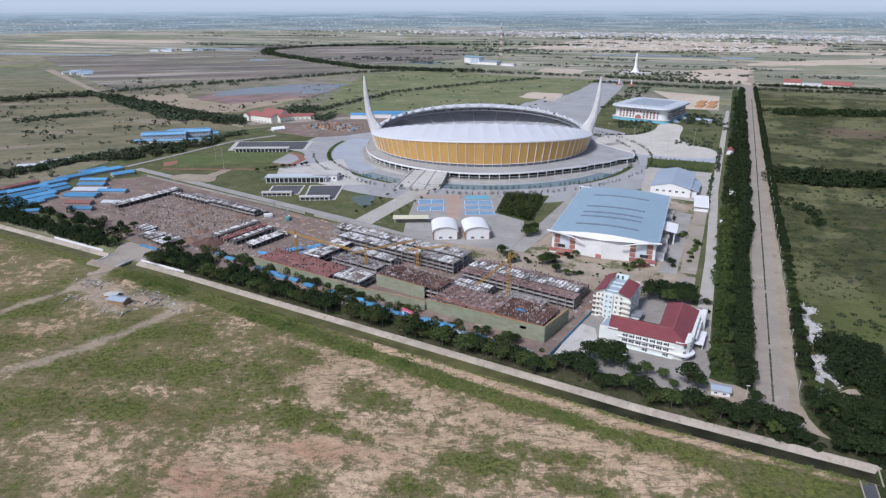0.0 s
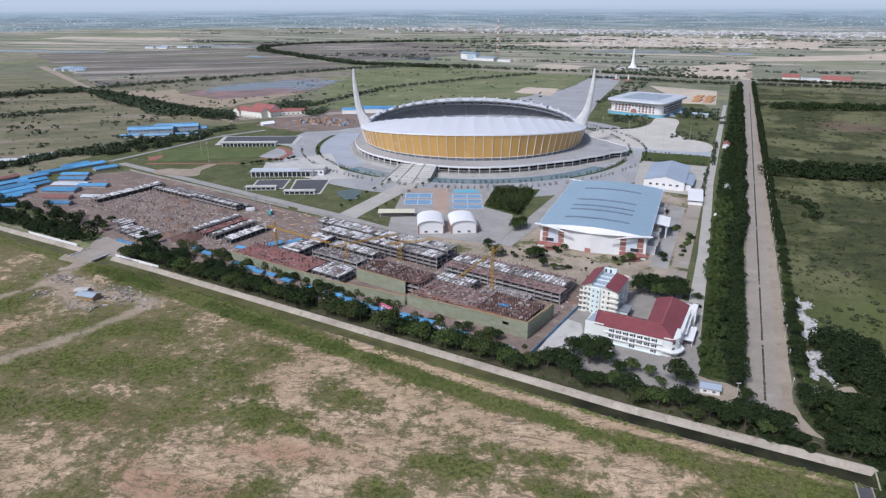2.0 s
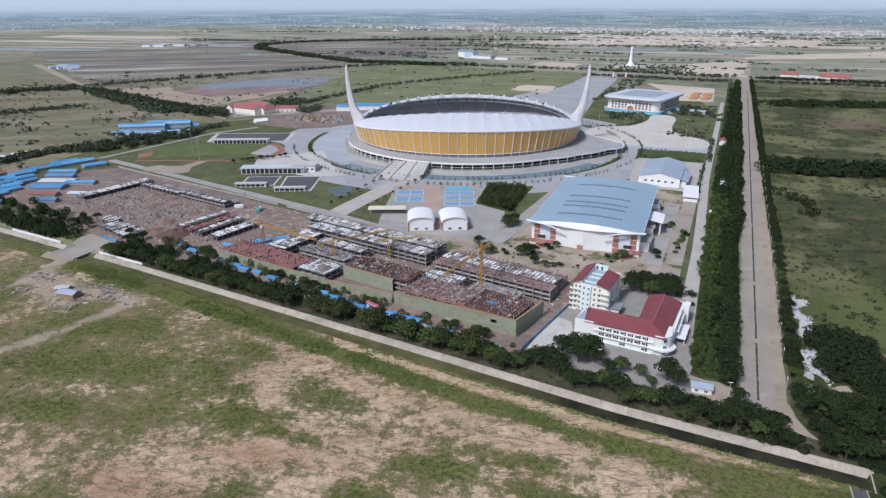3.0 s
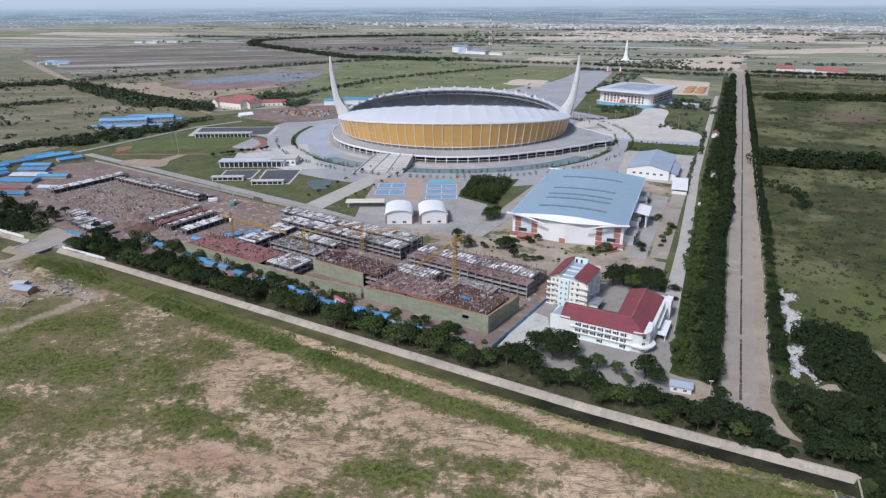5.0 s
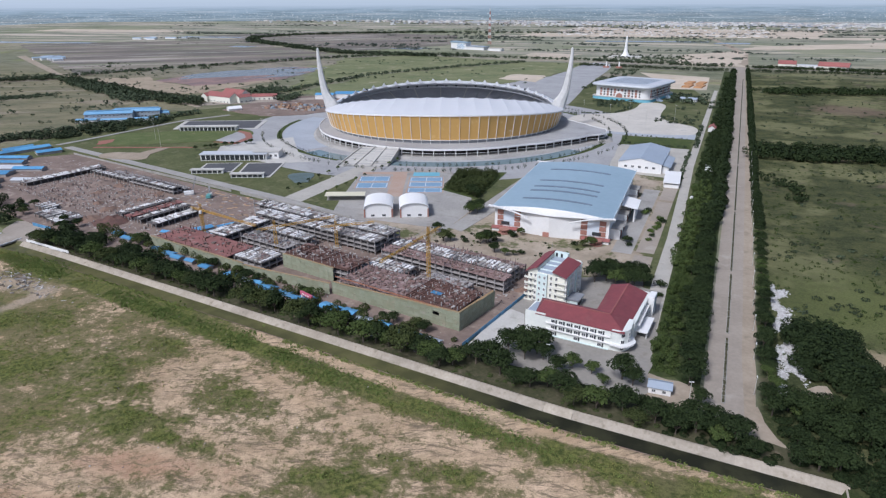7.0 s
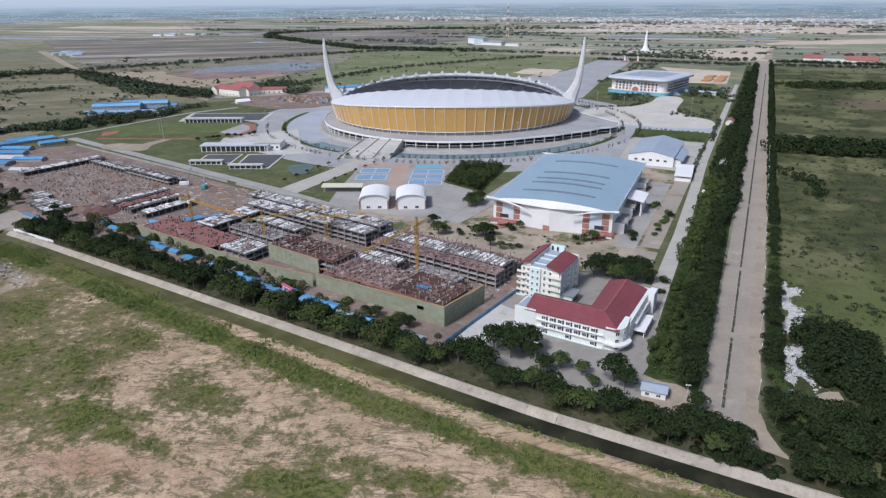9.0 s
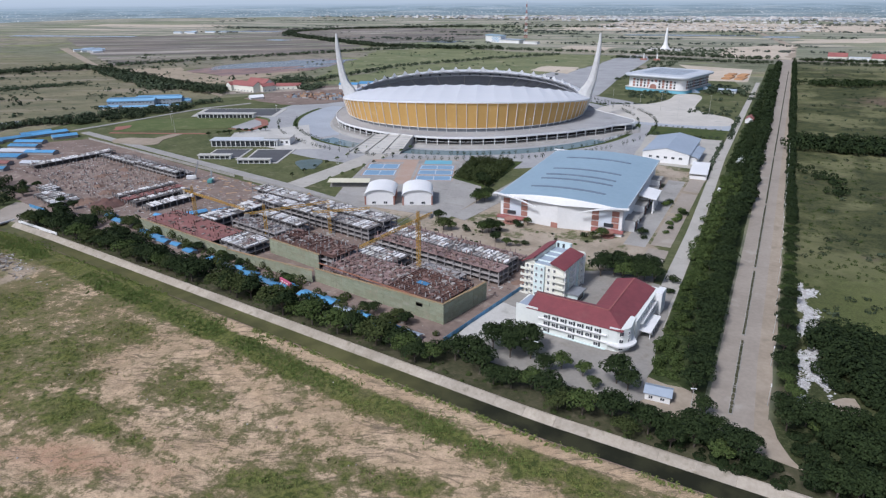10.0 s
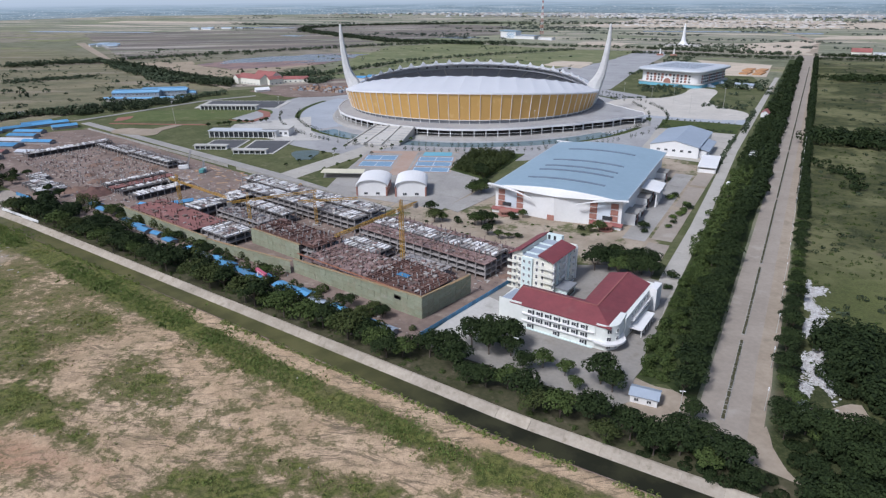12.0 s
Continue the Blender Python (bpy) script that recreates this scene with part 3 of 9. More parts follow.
def amber_surf():
    """Ochre perforated sheet with fine cell rows and lighter blots painted for light showing through."""
    n = Nodes("ochre_perforated_sheet")
    col = n.mix(n.noise(0.06, 4), (0.66, 0.40, 0.125), (0.57, 0.335, 0.10))
    col = n.mix(n.math("MULTIPLY", n.step(n.noise(0.14, 4), 0.58, 0.7), 0.6), col, (0.74, 0.50, 0.20))
    col = n.mix(n.math("MULTIPLY", n.noise(1.6, 2), 0.25), col, (0.42, 0.24, 0.075))
    info = n.add("ShaderNodeObjectInfo")
    h = n.add("ShaderNodeHueSaturation")
    n.put(h.inputs["Color"], col)
    n.put(h.inputs["Value"], n.math("ADD", n.math("MULTIPLY", info.outputs["Random"], 0.16), 0.92))
    return n.finish(h.outputs["Color"], 0.55, 0.1)


M["amber"] = amber_surf()


# ---- mesh helpers ----
class Mesh:
    """Collects vertices and faces of one mesh."""

    def __init__(self):
        self.v, self.f = [], []

    def face(self, *pts):
        k = len(self.v)
        self.v += [tuple(p) for p in pts]
        self.f.append(tuple(range(k, k + len(pts))))

    def hexa(self, p):
        """Eight corners: four below, four above, both counter-clockwise from above."""
        k = len(self.v)
        self.v += [tuple(q) for q in p]
        self.f += [tuple(k + i for i in q) for q in ((3, 2, 1, 0), (4, 5, 6, 7), (0, 1, 5, 4), (1, 2, 6, 5), (2, 3, 7, 6), (3, 0, 4, 7))]

    def box(self, x0, y0, z0, x1, y1, z1):
        self.hexa([(x0, y0, z0), (x1, y0, z0), (x1, y1, z0), (x0, y1, z0), (x0, y0, z1), (x1, y0, z1), (x1, y1, z1), (x0, y1, z1)])

    def bar(self, a, b, w, h=None):
        """A square bar from a to b."""
        a, b, h = Vector(a), Vector(b), h or w
        d = (b - a).normalized()
        s = d.cross(Vector((0, 0, 1)))
        s = s.normalized() if s.length > 1e-3 else Vector((1, 0, 0))
        u = s.cross(d)
        s, u = s * w / 2, u * h / 2
        self.hexa([a - s - u, a + s - u, b + s - u, b - s - u, a - s + u, a + s + u, b + s + u, b - s + u])

    def prism(self, pts, z0, z1):
        """A flat polygon (counter-clockwise) with thickness; z1 may be a list of heights."""
        n, k = len(pts), len(self.v)
        top = z1 if isinstance(z1, (list, tuple)) else [z1] * n
        self.v += [(x, y, z0) for x, y in pts] + [(x, y, z) for (x, y), z in zip(pts, top)]
        self.f.append(tuple(range(k + n - 1, k - 1, -1)))
        self.f.append(tuple(range(k + n, k + 2 * n)))
        for i in range(n):
            j = (i + 1) % n
            self.f.append((k + i, k + j, k + n + j, k + n + i))

    def cyl(self, x, y, z0, z1, r0, r1=None, n=8):
        r1 = r0 if r1 is None else r1
        k = len(self.v)
        for z, r in ((z0, r0), (z1, r1)):
            self.v += [(x + r * math.cos(2 * math.pi * i / n), y + r * math.sin(2 * math.pi * i / n), z) for i in range(n)]
        self.f.append(tuple(range(k + n - 1, k - 1, -1)))
        self.f.append(tuple(range(k + n, k + 2 * n)))
        for i in range(n):
            j = (i + 1) % n
            self.f.append((k + i, k + j, k + n + j, k + n + i))

    def grid(self, rows):
        """A sheet through rows of points."""
        k, w = len(self.v), len(rows[0])
        for r in rows:
            self.v += [tuple(p) for p in r]
        for i in range(len(rows) - 1):
            for j in range(w - 1):
                self.f.append((k + i * w + j, k + i * w + j + 1, k + (i + 1) * w + j + 1, k + (i + 1) * w + j))

    def data(self, name, material, smooth=False):
        me = bpy.data.meshes.new(name)
        me.from_pydata(self.v, [], self.f)
        if material:
            me.materials.append(material)
        if smooth:
            me.polygons.foreach_set("use_smooth", [True] * len(me.polygons))
        me.update()
        return me


def part(name, mesh, material, parent, label="", smooth=False):
    ob = new(name, mesh.data(name, material, smooth) if isinstance(mesh, Mesh) else mesh)
    ob.parent = parent
    return tagged(ob, label)


def thing(name, label, category, m=None, group=""):
    ob = tagged(new(name), label, category, group)
    if m is not None:
        ob.matrix_world = m
    return ob


def setting(name, mesh, material, label, category, kind="structure", smooth=False):
    return tagged(new(name, mesh.data(name, material, smooth)), label, category, kind=kind)


layer = [0]  # each flat sheet lies a little above the one before


def sheet(name, pts, z, material, label, category):
    area = sum(a[0] * b[1] - b[0] * a[1] for a, b in zip(pts, pts[1:] + pts[:1]))
    m = Mesh()
    layer[0] += 1
    m.prism(pts if area > 0 else pts[::-1], -0.3 - 0.005 * layer[0], z + 0.004 * layer[0])
    return setting(name, m, material, label, category)


def turned(cx, cy, angle):
    """Plan coordinates in a frame turned by angle degrees about (cx, cy)."""
    a = radians(angle)
    return lambda x, y: (cx + x * math.cos(a) - y * math.sin(a), cy + x * math.sin(a) + y * math.cos(a))


def canal_y(x):
    """The north rim of the canal."""
    if x < -370:
        return 293.5 - 0.075 * (x + 370)
    if x > -20:
        return 257.8 - 0.04 * (x + 20)
    return 293.5 - 0.102 * (x + 370)


def frayed(pts, step=9.0, amp=5.0, seed=1):
    """The outline with its edges broken into an uneven line."""
    out = []
    for (x0, y0), (x1, y1) in zip(pts, pts[1:] + pts[:1]):
        n = max(1, int(math.dist((x0, y0), (x1, y1)) / step))
        for k in range(n):
            p = Vector((x0 + (x1 - x0) * k / n, y0 + (y1 - y0) * k / n, seed * 7.3))
            q = p * (0.35 / step)
            out.append((p.x + amp * noise.noise(q), p.y + amp * noise.noise(q + Vector((31, 17, 0)))))
    return out


def rounded_off(pts, times=2):
    """The outline with its corners cut to a smooth curve."""
    for _ in range(times):
        out = []
        for (x0, y0), (x1, y1) in zip(pts, pts[1:] + pts[:1]):
            out += [(x0 * 0.75 + x1 * 0.25, y0 * 0.75 + y1 * 0.25), (x0 * 0.25 + x1 * 0.75, y0 * 0.25 + y1 * 0.75)]
        pts = out
    return pts


# ---- ground, canal, roads ----
def build_ground():
    ds = [-4700, -3000, -2000, -1000, -500, -200, -100, -50, -20, 0, 6.6, 12, 13, 14.5]
    ds += [16.5 + 2.5 * k for k in range(112)] + [310, 400, 600, 1000, 2000, 4700]
    xs = [-4700, -3000, -2000, -1200, -800, -600, -480] + [-430 + 3.0 * k for k in range(201)] + [200, 300, 500, 1000, 2000, 4700]
    rows = []
    for d in ds:
        row = []
        for x in xs:
            y = canal_y(x) - d
            z = -3.0 if 6 < d < 12.5 and x < 80 else 0.0
            if 17 < d < 300 and -430 <= x <= 170:
                p = Vector((x, y, 0))
                z = 0.9 * noise.noise(p * 0.025) + 0.5 * noise.noise(p * 0.09) + 0.22 * noise.noise(p * 0.3)
                z *= min(1.0, (d - 17) / 12)
            row.append((x, y, z))
        rows.append(row[::-1])
    m = Mesh()
    m.grid(rows)
    return setting("ground", m, M["ground"], "open flat land of bare sand, rough grass and fields", "ground", smooth=True)


build_ground()


def canal_strip_bent(pts, x0, x1):
    xs = [x for x in (x1, -20, -370, x0) if x0 <= x <= x1]
    m = Mesh()
    m.grid([[(x, canal_y(x) - d, z) for x in xs] for d, z in pts])
    return m


setting("canal_water", canal_strip_bent([(1.5, -1.35), (12.9, -1.35)], -4600, 79), M["water"], "still murky green canal water", "water", "structure")

lining = thing("canal_lining", "pale sloping concrete canal lining with weathered panels", "canal wall")
lining["kind"] = "structure"
panel_len = 12.0
slope = Mesh()
slope.hexa([(0.02, -5.9, -3.0), (panel_len - 0.02, -5.9, -3.0), (panel_len - 0.02, 0, 0.3), (0.02, 0, 0.3),
            (0.02, -6.1, -2.8), (panel_len - 0.02, -6.1, -2.8), (panel_len - 0.02, -0.3, 0.55), (0.02, -0.3, 0.55)])
slope_me = slope.data("lining_panel", M["lining"])
coping = Mesh()
coping.box(0.01, -0.35, 0.1, panel_len - 0.01, 0.5, 0.6)
coping_me = coping.data("coping", M["lining"])
x = -720.0
while x < 72:
    ang = math.atan2(canal_y(x + panel_len) - canal_y(x), panel_len)
    if not -456 < x < -414:
        for nm, me in (("lining_panel", slope_me), ("coping", coping_me)):
            part(nm, me, None, lining).matrix_local = pose(x, canal_y(x), 0, 0, 0, math.degrees(ang))
    x += panel_len * math.cos(ang)

kerb = canal_strip_bent([(13.0, -0.4), (13.0, 0.12), (13.18, 0.12), (13.18, -0.3)], -700, 79)
setting("canal_bank_kerb", kerb, M["dirt"], "low worn concrete kerb along the earth bank", "kerb")
headwall = Mesh()
headwall.bar((80, canal_y(80) + 0.4, -1.35), (80, canal_y(80) - 13.4, -1.35), 0.6, 2.9)
setting("canal_headwall", headwall, M["lining"], "concrete head wall at the canal's end", "wall")
ditch = Mesh()
ditch.bar((74, 240, -0.05), (78, 150, -0.05), 5.0, 0.3)
setting("ditch_bed", ditch, M["asphalt"], "dark narrow drainage ditch", "ditch")
for dx in (-2.8, 2.8):
    ditch = Mesh()
    ditch.bar((74 + dx, 240, 0.3), (78 + dx, 150, 0.3), 0.5, 0.9)
    setting("ditch_wall", ditch, M["lining"], "low concrete ditch wall", "wall")

# bridge over the canal and the track that leads to it
bridge = thing("canal_bridge", "flat concrete road bridge with white parapets", "bridge")
m = Mesh()
m.hexa([(-441, canal_y(-441) - 15, -0.5), (-416, canal_y(-416) - 15, -0.5), (-416, canal_y(-416) + 3, -0.5), (-441, canal_y(-441) + 3, -0.5),
        (-441, canal_y(-441) - 15, 0.15), (-416, canal_y(-416) - 15, 0.15), (-416, canal_y(-416) + 3, 0.15), (-441, canal_y(-441) + 3, 0.15)])
part("deck", m, M["road"], bridge)
for x in (-441, -416.5):
    m = Mesh()
    m.bar((x, canal_y(x) - 15, 0.45), (x, canal_y(x) + 3, 0.45), 0.5, 0.9)
    part("parapet", m, M["white"], bridge)
for x0, x1 in ((-408, -360), (-520, -455)):
    m = Mesh()
    m.bar((x0, canal_y(x0) + 1.6, 1.0), (x1, canal_y(x1) + 1.6, 1.0), 0.5, 2.0)
    part("wing_wall", m, M["white"], bridge)
sheet("track_south", [(-449, 286), (-415, 284), (-415, 272), (-422, 262), (-433, 262), (-442, 272)], 0.06, M["sandlot"], "dusty unpaved track at the bridge", "track")

sheet("site_entry", frayed([(-444, 302), (-416, 299), (-396, 300), (-362, 316), (-384, 330), (-420, 336), (-458, 326)], 6, 4, 9), 0.135, M["road"], "dusty unpaved entry to the building site", "road")

# avenue
sheet("avenue", [(32, 279), (48.2, 278), (46.8, 330), (46.6, 800), (46, 1100), (43.5, 1720), (25, 1720), (29, 1100), (32, 600)], 0.10, M["road"],
      "wide dusty concrete avenue with a narrow planted median", "road")
sheet("avenue_shoulder", frayed([(46, 276), (52.5, 280), (53.2, 400), (52.4, 520), (50.4, 760), (48.6, 1100), (45.4, 1400), (43, 1400), (45, 1100), (45.6, 560)], 7, 1.2, 7), 0.075, M["sandlot"], "dusty earth shoulder beside the avenue", "road")
sheet("sandy_clearing", frayed([(66, 311), (72, 316), (81, 319), (85, 311), (83, 304), (77, 301), (70, 300)], 3, 3.0, 8), 0.06, M["sandlot"], "sandy clearing among roadside trees", "lot")
sheet("avenue_end", frayed([(34, 280), (38, 276), (45, 274), (54, 264), (63, 260), (66, 265), (60, 272), (55, 281), (52.5, 292), (47, 282)], 4, 0.9, 16), 0.07, M["sandlot"], "sandy turning place at the end of the avenue", "road")
for y0, y1 in ((288, 346), (352, 430), (436, 560), (566, 720), (728, 900), (908, 1150), (1160, 1500)):
    med = thing("median", "narrow kerbed median with low dusty plants", "median")
    med["kind"] = "structure"
    m = Mesh()
    m.box(39.2, y0, 0.0, 40.8, y1, 0.35)
    part("kerb", m, M["concrete"], med)
    m = Mesh()
    rng = random.Random(y0)
    y = y0 + 0.6
    while y < y1 - 0.6:
        h = rng.uniform(0.3, 0.8)
        m.box(39.5 + rng.uniform(-0.1, 0.1), y, 0.3, 40.5 + rng.uniform(-0.1, 0.1), y + rng.uniform(0.6, 1.6), 0.35 + 0.6 * h)
        y += rng.uniform(1.0, 2.2)
    part("hedge", m, M["verge_earth"], med)
sheet("inner_road", [(-2, 300), (8, 300), (6.5, 460), (0.5, 700), (0.5, 960), (0, 1300), (-6, 1300), (-6.5, 960), (-7, 700), (-2, 480)], 0.10, M["walk_paving"], "grey concrete service road", "road")
sheet("gate_yard", frayed([(-12, 270), (2, 266), (20, 266), (31, 270), (31, 292), (22, 298), (8, 299), (9, 284), (-8, 279)], 4, 2.2, 14), 0.065, M["sandlot"], "trodden sandy ground round the gatehouse", "lot")
sheet("verge", frayed([(9, 296), (20, 300), (31, 292), (30, 600), (26, 1100), (22, 1650), (0, 1650), (4, 900), (6.5, 460)], 6, 0.7, 15), 0.05, M["verge_green"], "overgrown grass verge under the trees", "verge")
sheet("cross_avenue", [(22, 1700), (46, 1700), (48, 1740), (1500, 1650), (1500, 1668), (48, 1762), (-700, 1790), (-700, 1775), (20, 1742)], 0.10, M["road"],
      "long straight cross road", "road")
sheet("far_avenue", [(22, 1740), (50, 1740), (50, 2190), (10, 2460), (-140, 3345), (-160, 3345), (-12, 2460), (28, 2190)], 0.09, M["sandlot"], "unpaved road to the distant town", "road")

# compound floor: paving, plazas, lawns
sheet("compound_ground", [(-700, 395), (-610, 335), (-430, 306), (0, 270), (30, 273), (31, 980), (-40, 1300), (-330, 1330), (-560, 1010), (-760, 720), (-730, 560)],
      0.02, M["lawn"], "patchy lawn between the sports buildings", "lawn")
S = turned(-311, 794, 22.2)


def arc(r, a0, a1, n=24):
    return [S(r * math.cos(radians(a0 + (a1 - a0) * k / n)), r * math.sin(radians(a0 + (a1 - a0) * k / n))) for k in range(n + 1)]


sheet("stadium_plaza", arc(262, 0, 360, 72)[:-1], 0.05, M["plaza"], "pale grey paved ground round the stadium", "plaza")
m = Mesh()
n = 96
ro = [S(226 * math.cos(2 * math.pi * k / n), 226 * math.sin(2 * math.pi * k / n)) for k in range(n + 1)]
ri = [S(213 * math.cos(2 * math.pi * k / n), 213 * math.sin(2 * math.pi * k / n)) for k in range(n + 1)]
m.grid([[(*p, 0.10) for p in ro], [(*p, 0.10) for p in ri]][::-1])
setting("ring_road", m, M["asphalt"], "dark asphalt ring road round the stadium", "road")
for a, b in ((0, 60), (-60, 0), (-165, -120), (165, 195)):
    sheet("ring_verge", arc(212, a, b) + arc(206, b, a), 0.16, M["weeds"], "planted strip inside the ring road", "verge")
sheet("west_plaza", arc(205, 158, 222) + arc(166, 222, 158), 0.18, M["blue_paving"], "blue-grey paved crescent beside the stadium podium", "plaza")
sheet("east_plaza", arc(204, -38, -6) + arc(196, -6, -38), 0.18, M["blue_paving"], "blue-grey paved strip beside the stadium podium", "plaza")
sheet("moat_water", arc(208, -135, -42) + arc(190, -42, -135), 0.2, M["moat"], "shallow blue-grey ornamental water below the podium", "water")
sheet("walkway", [(-309, 446), (-288, 444), (-287, 520), (-282, 600), (-308, 600), (-307, 520)], 0.12, M["walk_paving"], "broad pale concrete walkway", "walkway")
sheet("forecourt_strip", [(-135, 836), (-8, 836), (-8, 868), (-142, 868)], 0.15, M["blue_paving"], "blue-grey paved strip before the forecourt", "plaza")
for k in range(9):
    sheet("paving_line", [(-130 + k * 14, 838), (-129.3 + k * 14, 838), (-129.3 + k * 14, 866), (-130 + k * 14, 866)], 0.17, M["pale_concrete"], "pale line across the paved strip", "marking")
sheet("east_forecourt", rounded_off([(-165, 850), (-5, 850), (-8, 915), (-30, 935), (-58, 960), (-66, 1000), (-64, 1110), (-108, 1115), (-104, 1040), (-125, 985), (-185, 955)]), 0.12, M["forecourt"], "wide pale forecourt paving", "plaza")
sheet("procession_plaza", rounded_off([(-360, 1070), (-205, 1000), (-215, 1120), (-235, 1300), (-250, 1700), (-300, 1780), (-335, 1700), (-330, 1400), (-400, 1270)]), 0.11, M["plaza"],
      "long grey paved plaza towards the monument", "plaza")
sheet("arena_lot", [(-172, 1560), (-24, 1512), (-19, 1302), (-84, 1296), (-110, 1400)], 0.13, M["bare_field"], "pale sandy lot with stored stacks", "lot")
sheet("hall_lot", [(-190, 395), (-6, 368), (-7, 640), (-70, 650), (-135, 610), (-150, 480), (-240, 440)], 0.08, M["lot_mix"], "trampled sandy ground with rough grass round the hall", "lot")
sheet("strip_lawn", frayed([(-84, 780), (-9, 784), (-9, 834), (-90, 831)], 12, 1.5, 11), 0.135, M["weeds"], "dark grass strip before the forecourt", "lawn")
sheet("second_hall_lot", frayed([(-76, 652), (-8, 646), (-9, 780), (-84, 776)], 12, 2.0, 12), 0.115, M["walk_paving"], "dusty paved lot round the second hall", "lot")
sheet("hall_side_paving", [(-33, 440), (-20, 440), (-20, 600), (-33, 600)], 0.12, M["concrete"], "grey paving beside the hall", "paving")
for y0, y1 in ((372, 440), (446, 506), (514, 566), (572, 640)):
    sheet("lot_paving", [(-18, y0), (-6.5, y0), (-6.5, y1), (-18, y1)], 0.13, M["road"], "dusty paved parking bay", "paving")
sheet("school_court", frayed([(-72, 284), (-52, 278), (-20, 275), (6, 274), (12, 284), (9, 300), (5, 385), (-20, 400), (-66, 380), (-70, 330)], 6, 2.5, 5), 0.10, M["yard"], "grey concrete school yard", "yard")
sheet("school_side_yard", frayed([(-74, 290), (-61, 294), (-52, 306), (-58, 332), (-66, 334), (-72, 318)], 5, 1.5, 13), 0.125, M["pale_concrete"], "pale bare concrete yard beside the blue fence", "yard")
sheet("shed_court", [(-246, 432), (-150, 436), (-150, 480), (-172, 545), (-222, 600), (-290, 548), (-262, 470)], 0.10, M["concrete"], "grey paving round the sports courts", "paving")
D = turned(-258, 470, 23.3)
sheet("court_base", [D(0, 0), D(84, 0), D(84, 90), D(0, 90)], 0.14, M["concrete"], "worn grey sports court surface", "court")
sheet("court_walk", [D(34, 8), D(47, 8), D(47, 88), D(84, 88), D(84, 90), D(4, 90), D(4, 82), D(34, 80)], 0.155, M["court_tan"], "orange-tan surfaced walk between the courts", "court")
sheet("teal_court", [D(53, 74), D(78, 74), D(78, 88), D(53, 88)], 0.17, M["court_teal"], "pool-blue painted sports court", "court")
for u, v, w, h in ((4, 34, 28, 17), (4, 56, 28, 17), (51, 20, 30, 14), (51, 38, 30, 14), (51, 55, 30, 14)):
    sheet("court_border", [D(u - 1.4, v - 1.4), D(u + w + 1.4, v - 1.4), D(u + w + 1.4, v + h + 1.4), D(u - 1.4, v + h + 1.4)], 0.165, M["court_tan"], "tan run-off round a blue court", "court")
    sheet("court", [D(u, v), D(u + w, v), D(u + w, v + h), D(u, v + h)], 0.18, M["court_blue"], "blue painted sports court with white lines", "court")
    for a, b, c, d in ((0.8, 0.8, w - 0.8, 1.2), (0.8, h - 1.2, w - 0.8, h - 0.8), (0.8, 1.2, 1.2, h - 1.2), (w - 1.2, 1.2, w - 0.8, h - 1.2), (w / 2 - 0.2, 1.2, w / 2 + 0.2, h - 1.2)):
        sheet("court_line", [D(u + a, v + b), D(u + c, v + b), D(u + c, v + d), D(u + a, v + d)], 0.195, M["white"], "white court line", "marking")
sheet("grove_ground", [(-195, 528), (-157, 514), (-162, 606), (-207, 592)], 0.12, M["weeds"], "shaded grass under a planted grove", "lawn")
sheet("diagonal_road", [(-150, 440), (-138, 436), (-118, 600), (-130, 640), (-140, 640)], 0.14, M["concrete"], "narrow grey concrete road", "road")
sheet("boundary_road", [(-660, 514), (-315, 447), (-180, 415), (-180, 423), (-312, 456), (-658, 523)], 0.12, M["concrete"], "grey concrete road along the building site", "road")
sheet("lawn_pond", [(-333 + x * 0.8 - y * 0.6, 513 + x * 0.6 + y * 0.8) for x, y in [(11 * math.cos(a) * (1 + 0.25 * math.sin(3 * a)), 22 * math.sin(a) * (1 + 0.2 * math.cos(2 * a))) for a in [2 * math.pi * k / 28 for k in range(28)]]], 0.10, M["weedy_pond"], "small weedy pond in the lawn", "water")
sheet("west_paving", [(-500, 590), (-455, 665), (-400, 600), (-360, 570), (-395, 548), (-480, 560)], 0.12, M["pale_concrete"], "pale paved forecourt", "paving")


T = turned(-588, 612, 36)
ring = lambda a, b, z: [T(x, y) for x, y in [(a * (1 if c > 0 else -1) + b * math.cos(t), b * math.sin(t)) for t in [2 * math.pi * k / 40 for k in range(40)] for c in [math.cos(t)]]]
sheet("pitch", ring(52, 38, 0), 0.14, M["pitch_grass"], "green sports pitch with worn grass", "pitch")
sheet("track_lane", frayed([(-629, 527), (-524, 572), (-523, 575), (-630, 530.5)], 8, 0.6, 2), 0.17, M["track"], "narrow red-brown running lane beside the pitch", "track")
sheet("track_bend", frayed([(-640, 540), (-632, 546), (-636, 560), (-648, 570), (-655, 556)], 5, 3, 3), 0.17, M["track"], "worn red surface at the track's bend", "track")
D_END = [(-528, 612), (-498, 612), (-505, 640), (-522, 658), (-540, 664)]
sheet("track_bend", [(-526, 606), (-491, 607), (-499, 644), (-520, 666), (-544, 672), (-540, 664), (-522, 656), (-506, 640), (-500, 614)], 0.19, M["track"], "red running track round the pitch's end", "track")
sheet("pitch_end", D_END, 0.165, M["plaza"], "grey surfaced area at the pitch's end", "court")
sheet("field_path", frayed([(-556, 512), (-540, 520), (-548, 560), (-560, 556)], 6, 2, 4), 0.16, M["sandlot"], "trodden sandy path", "path")
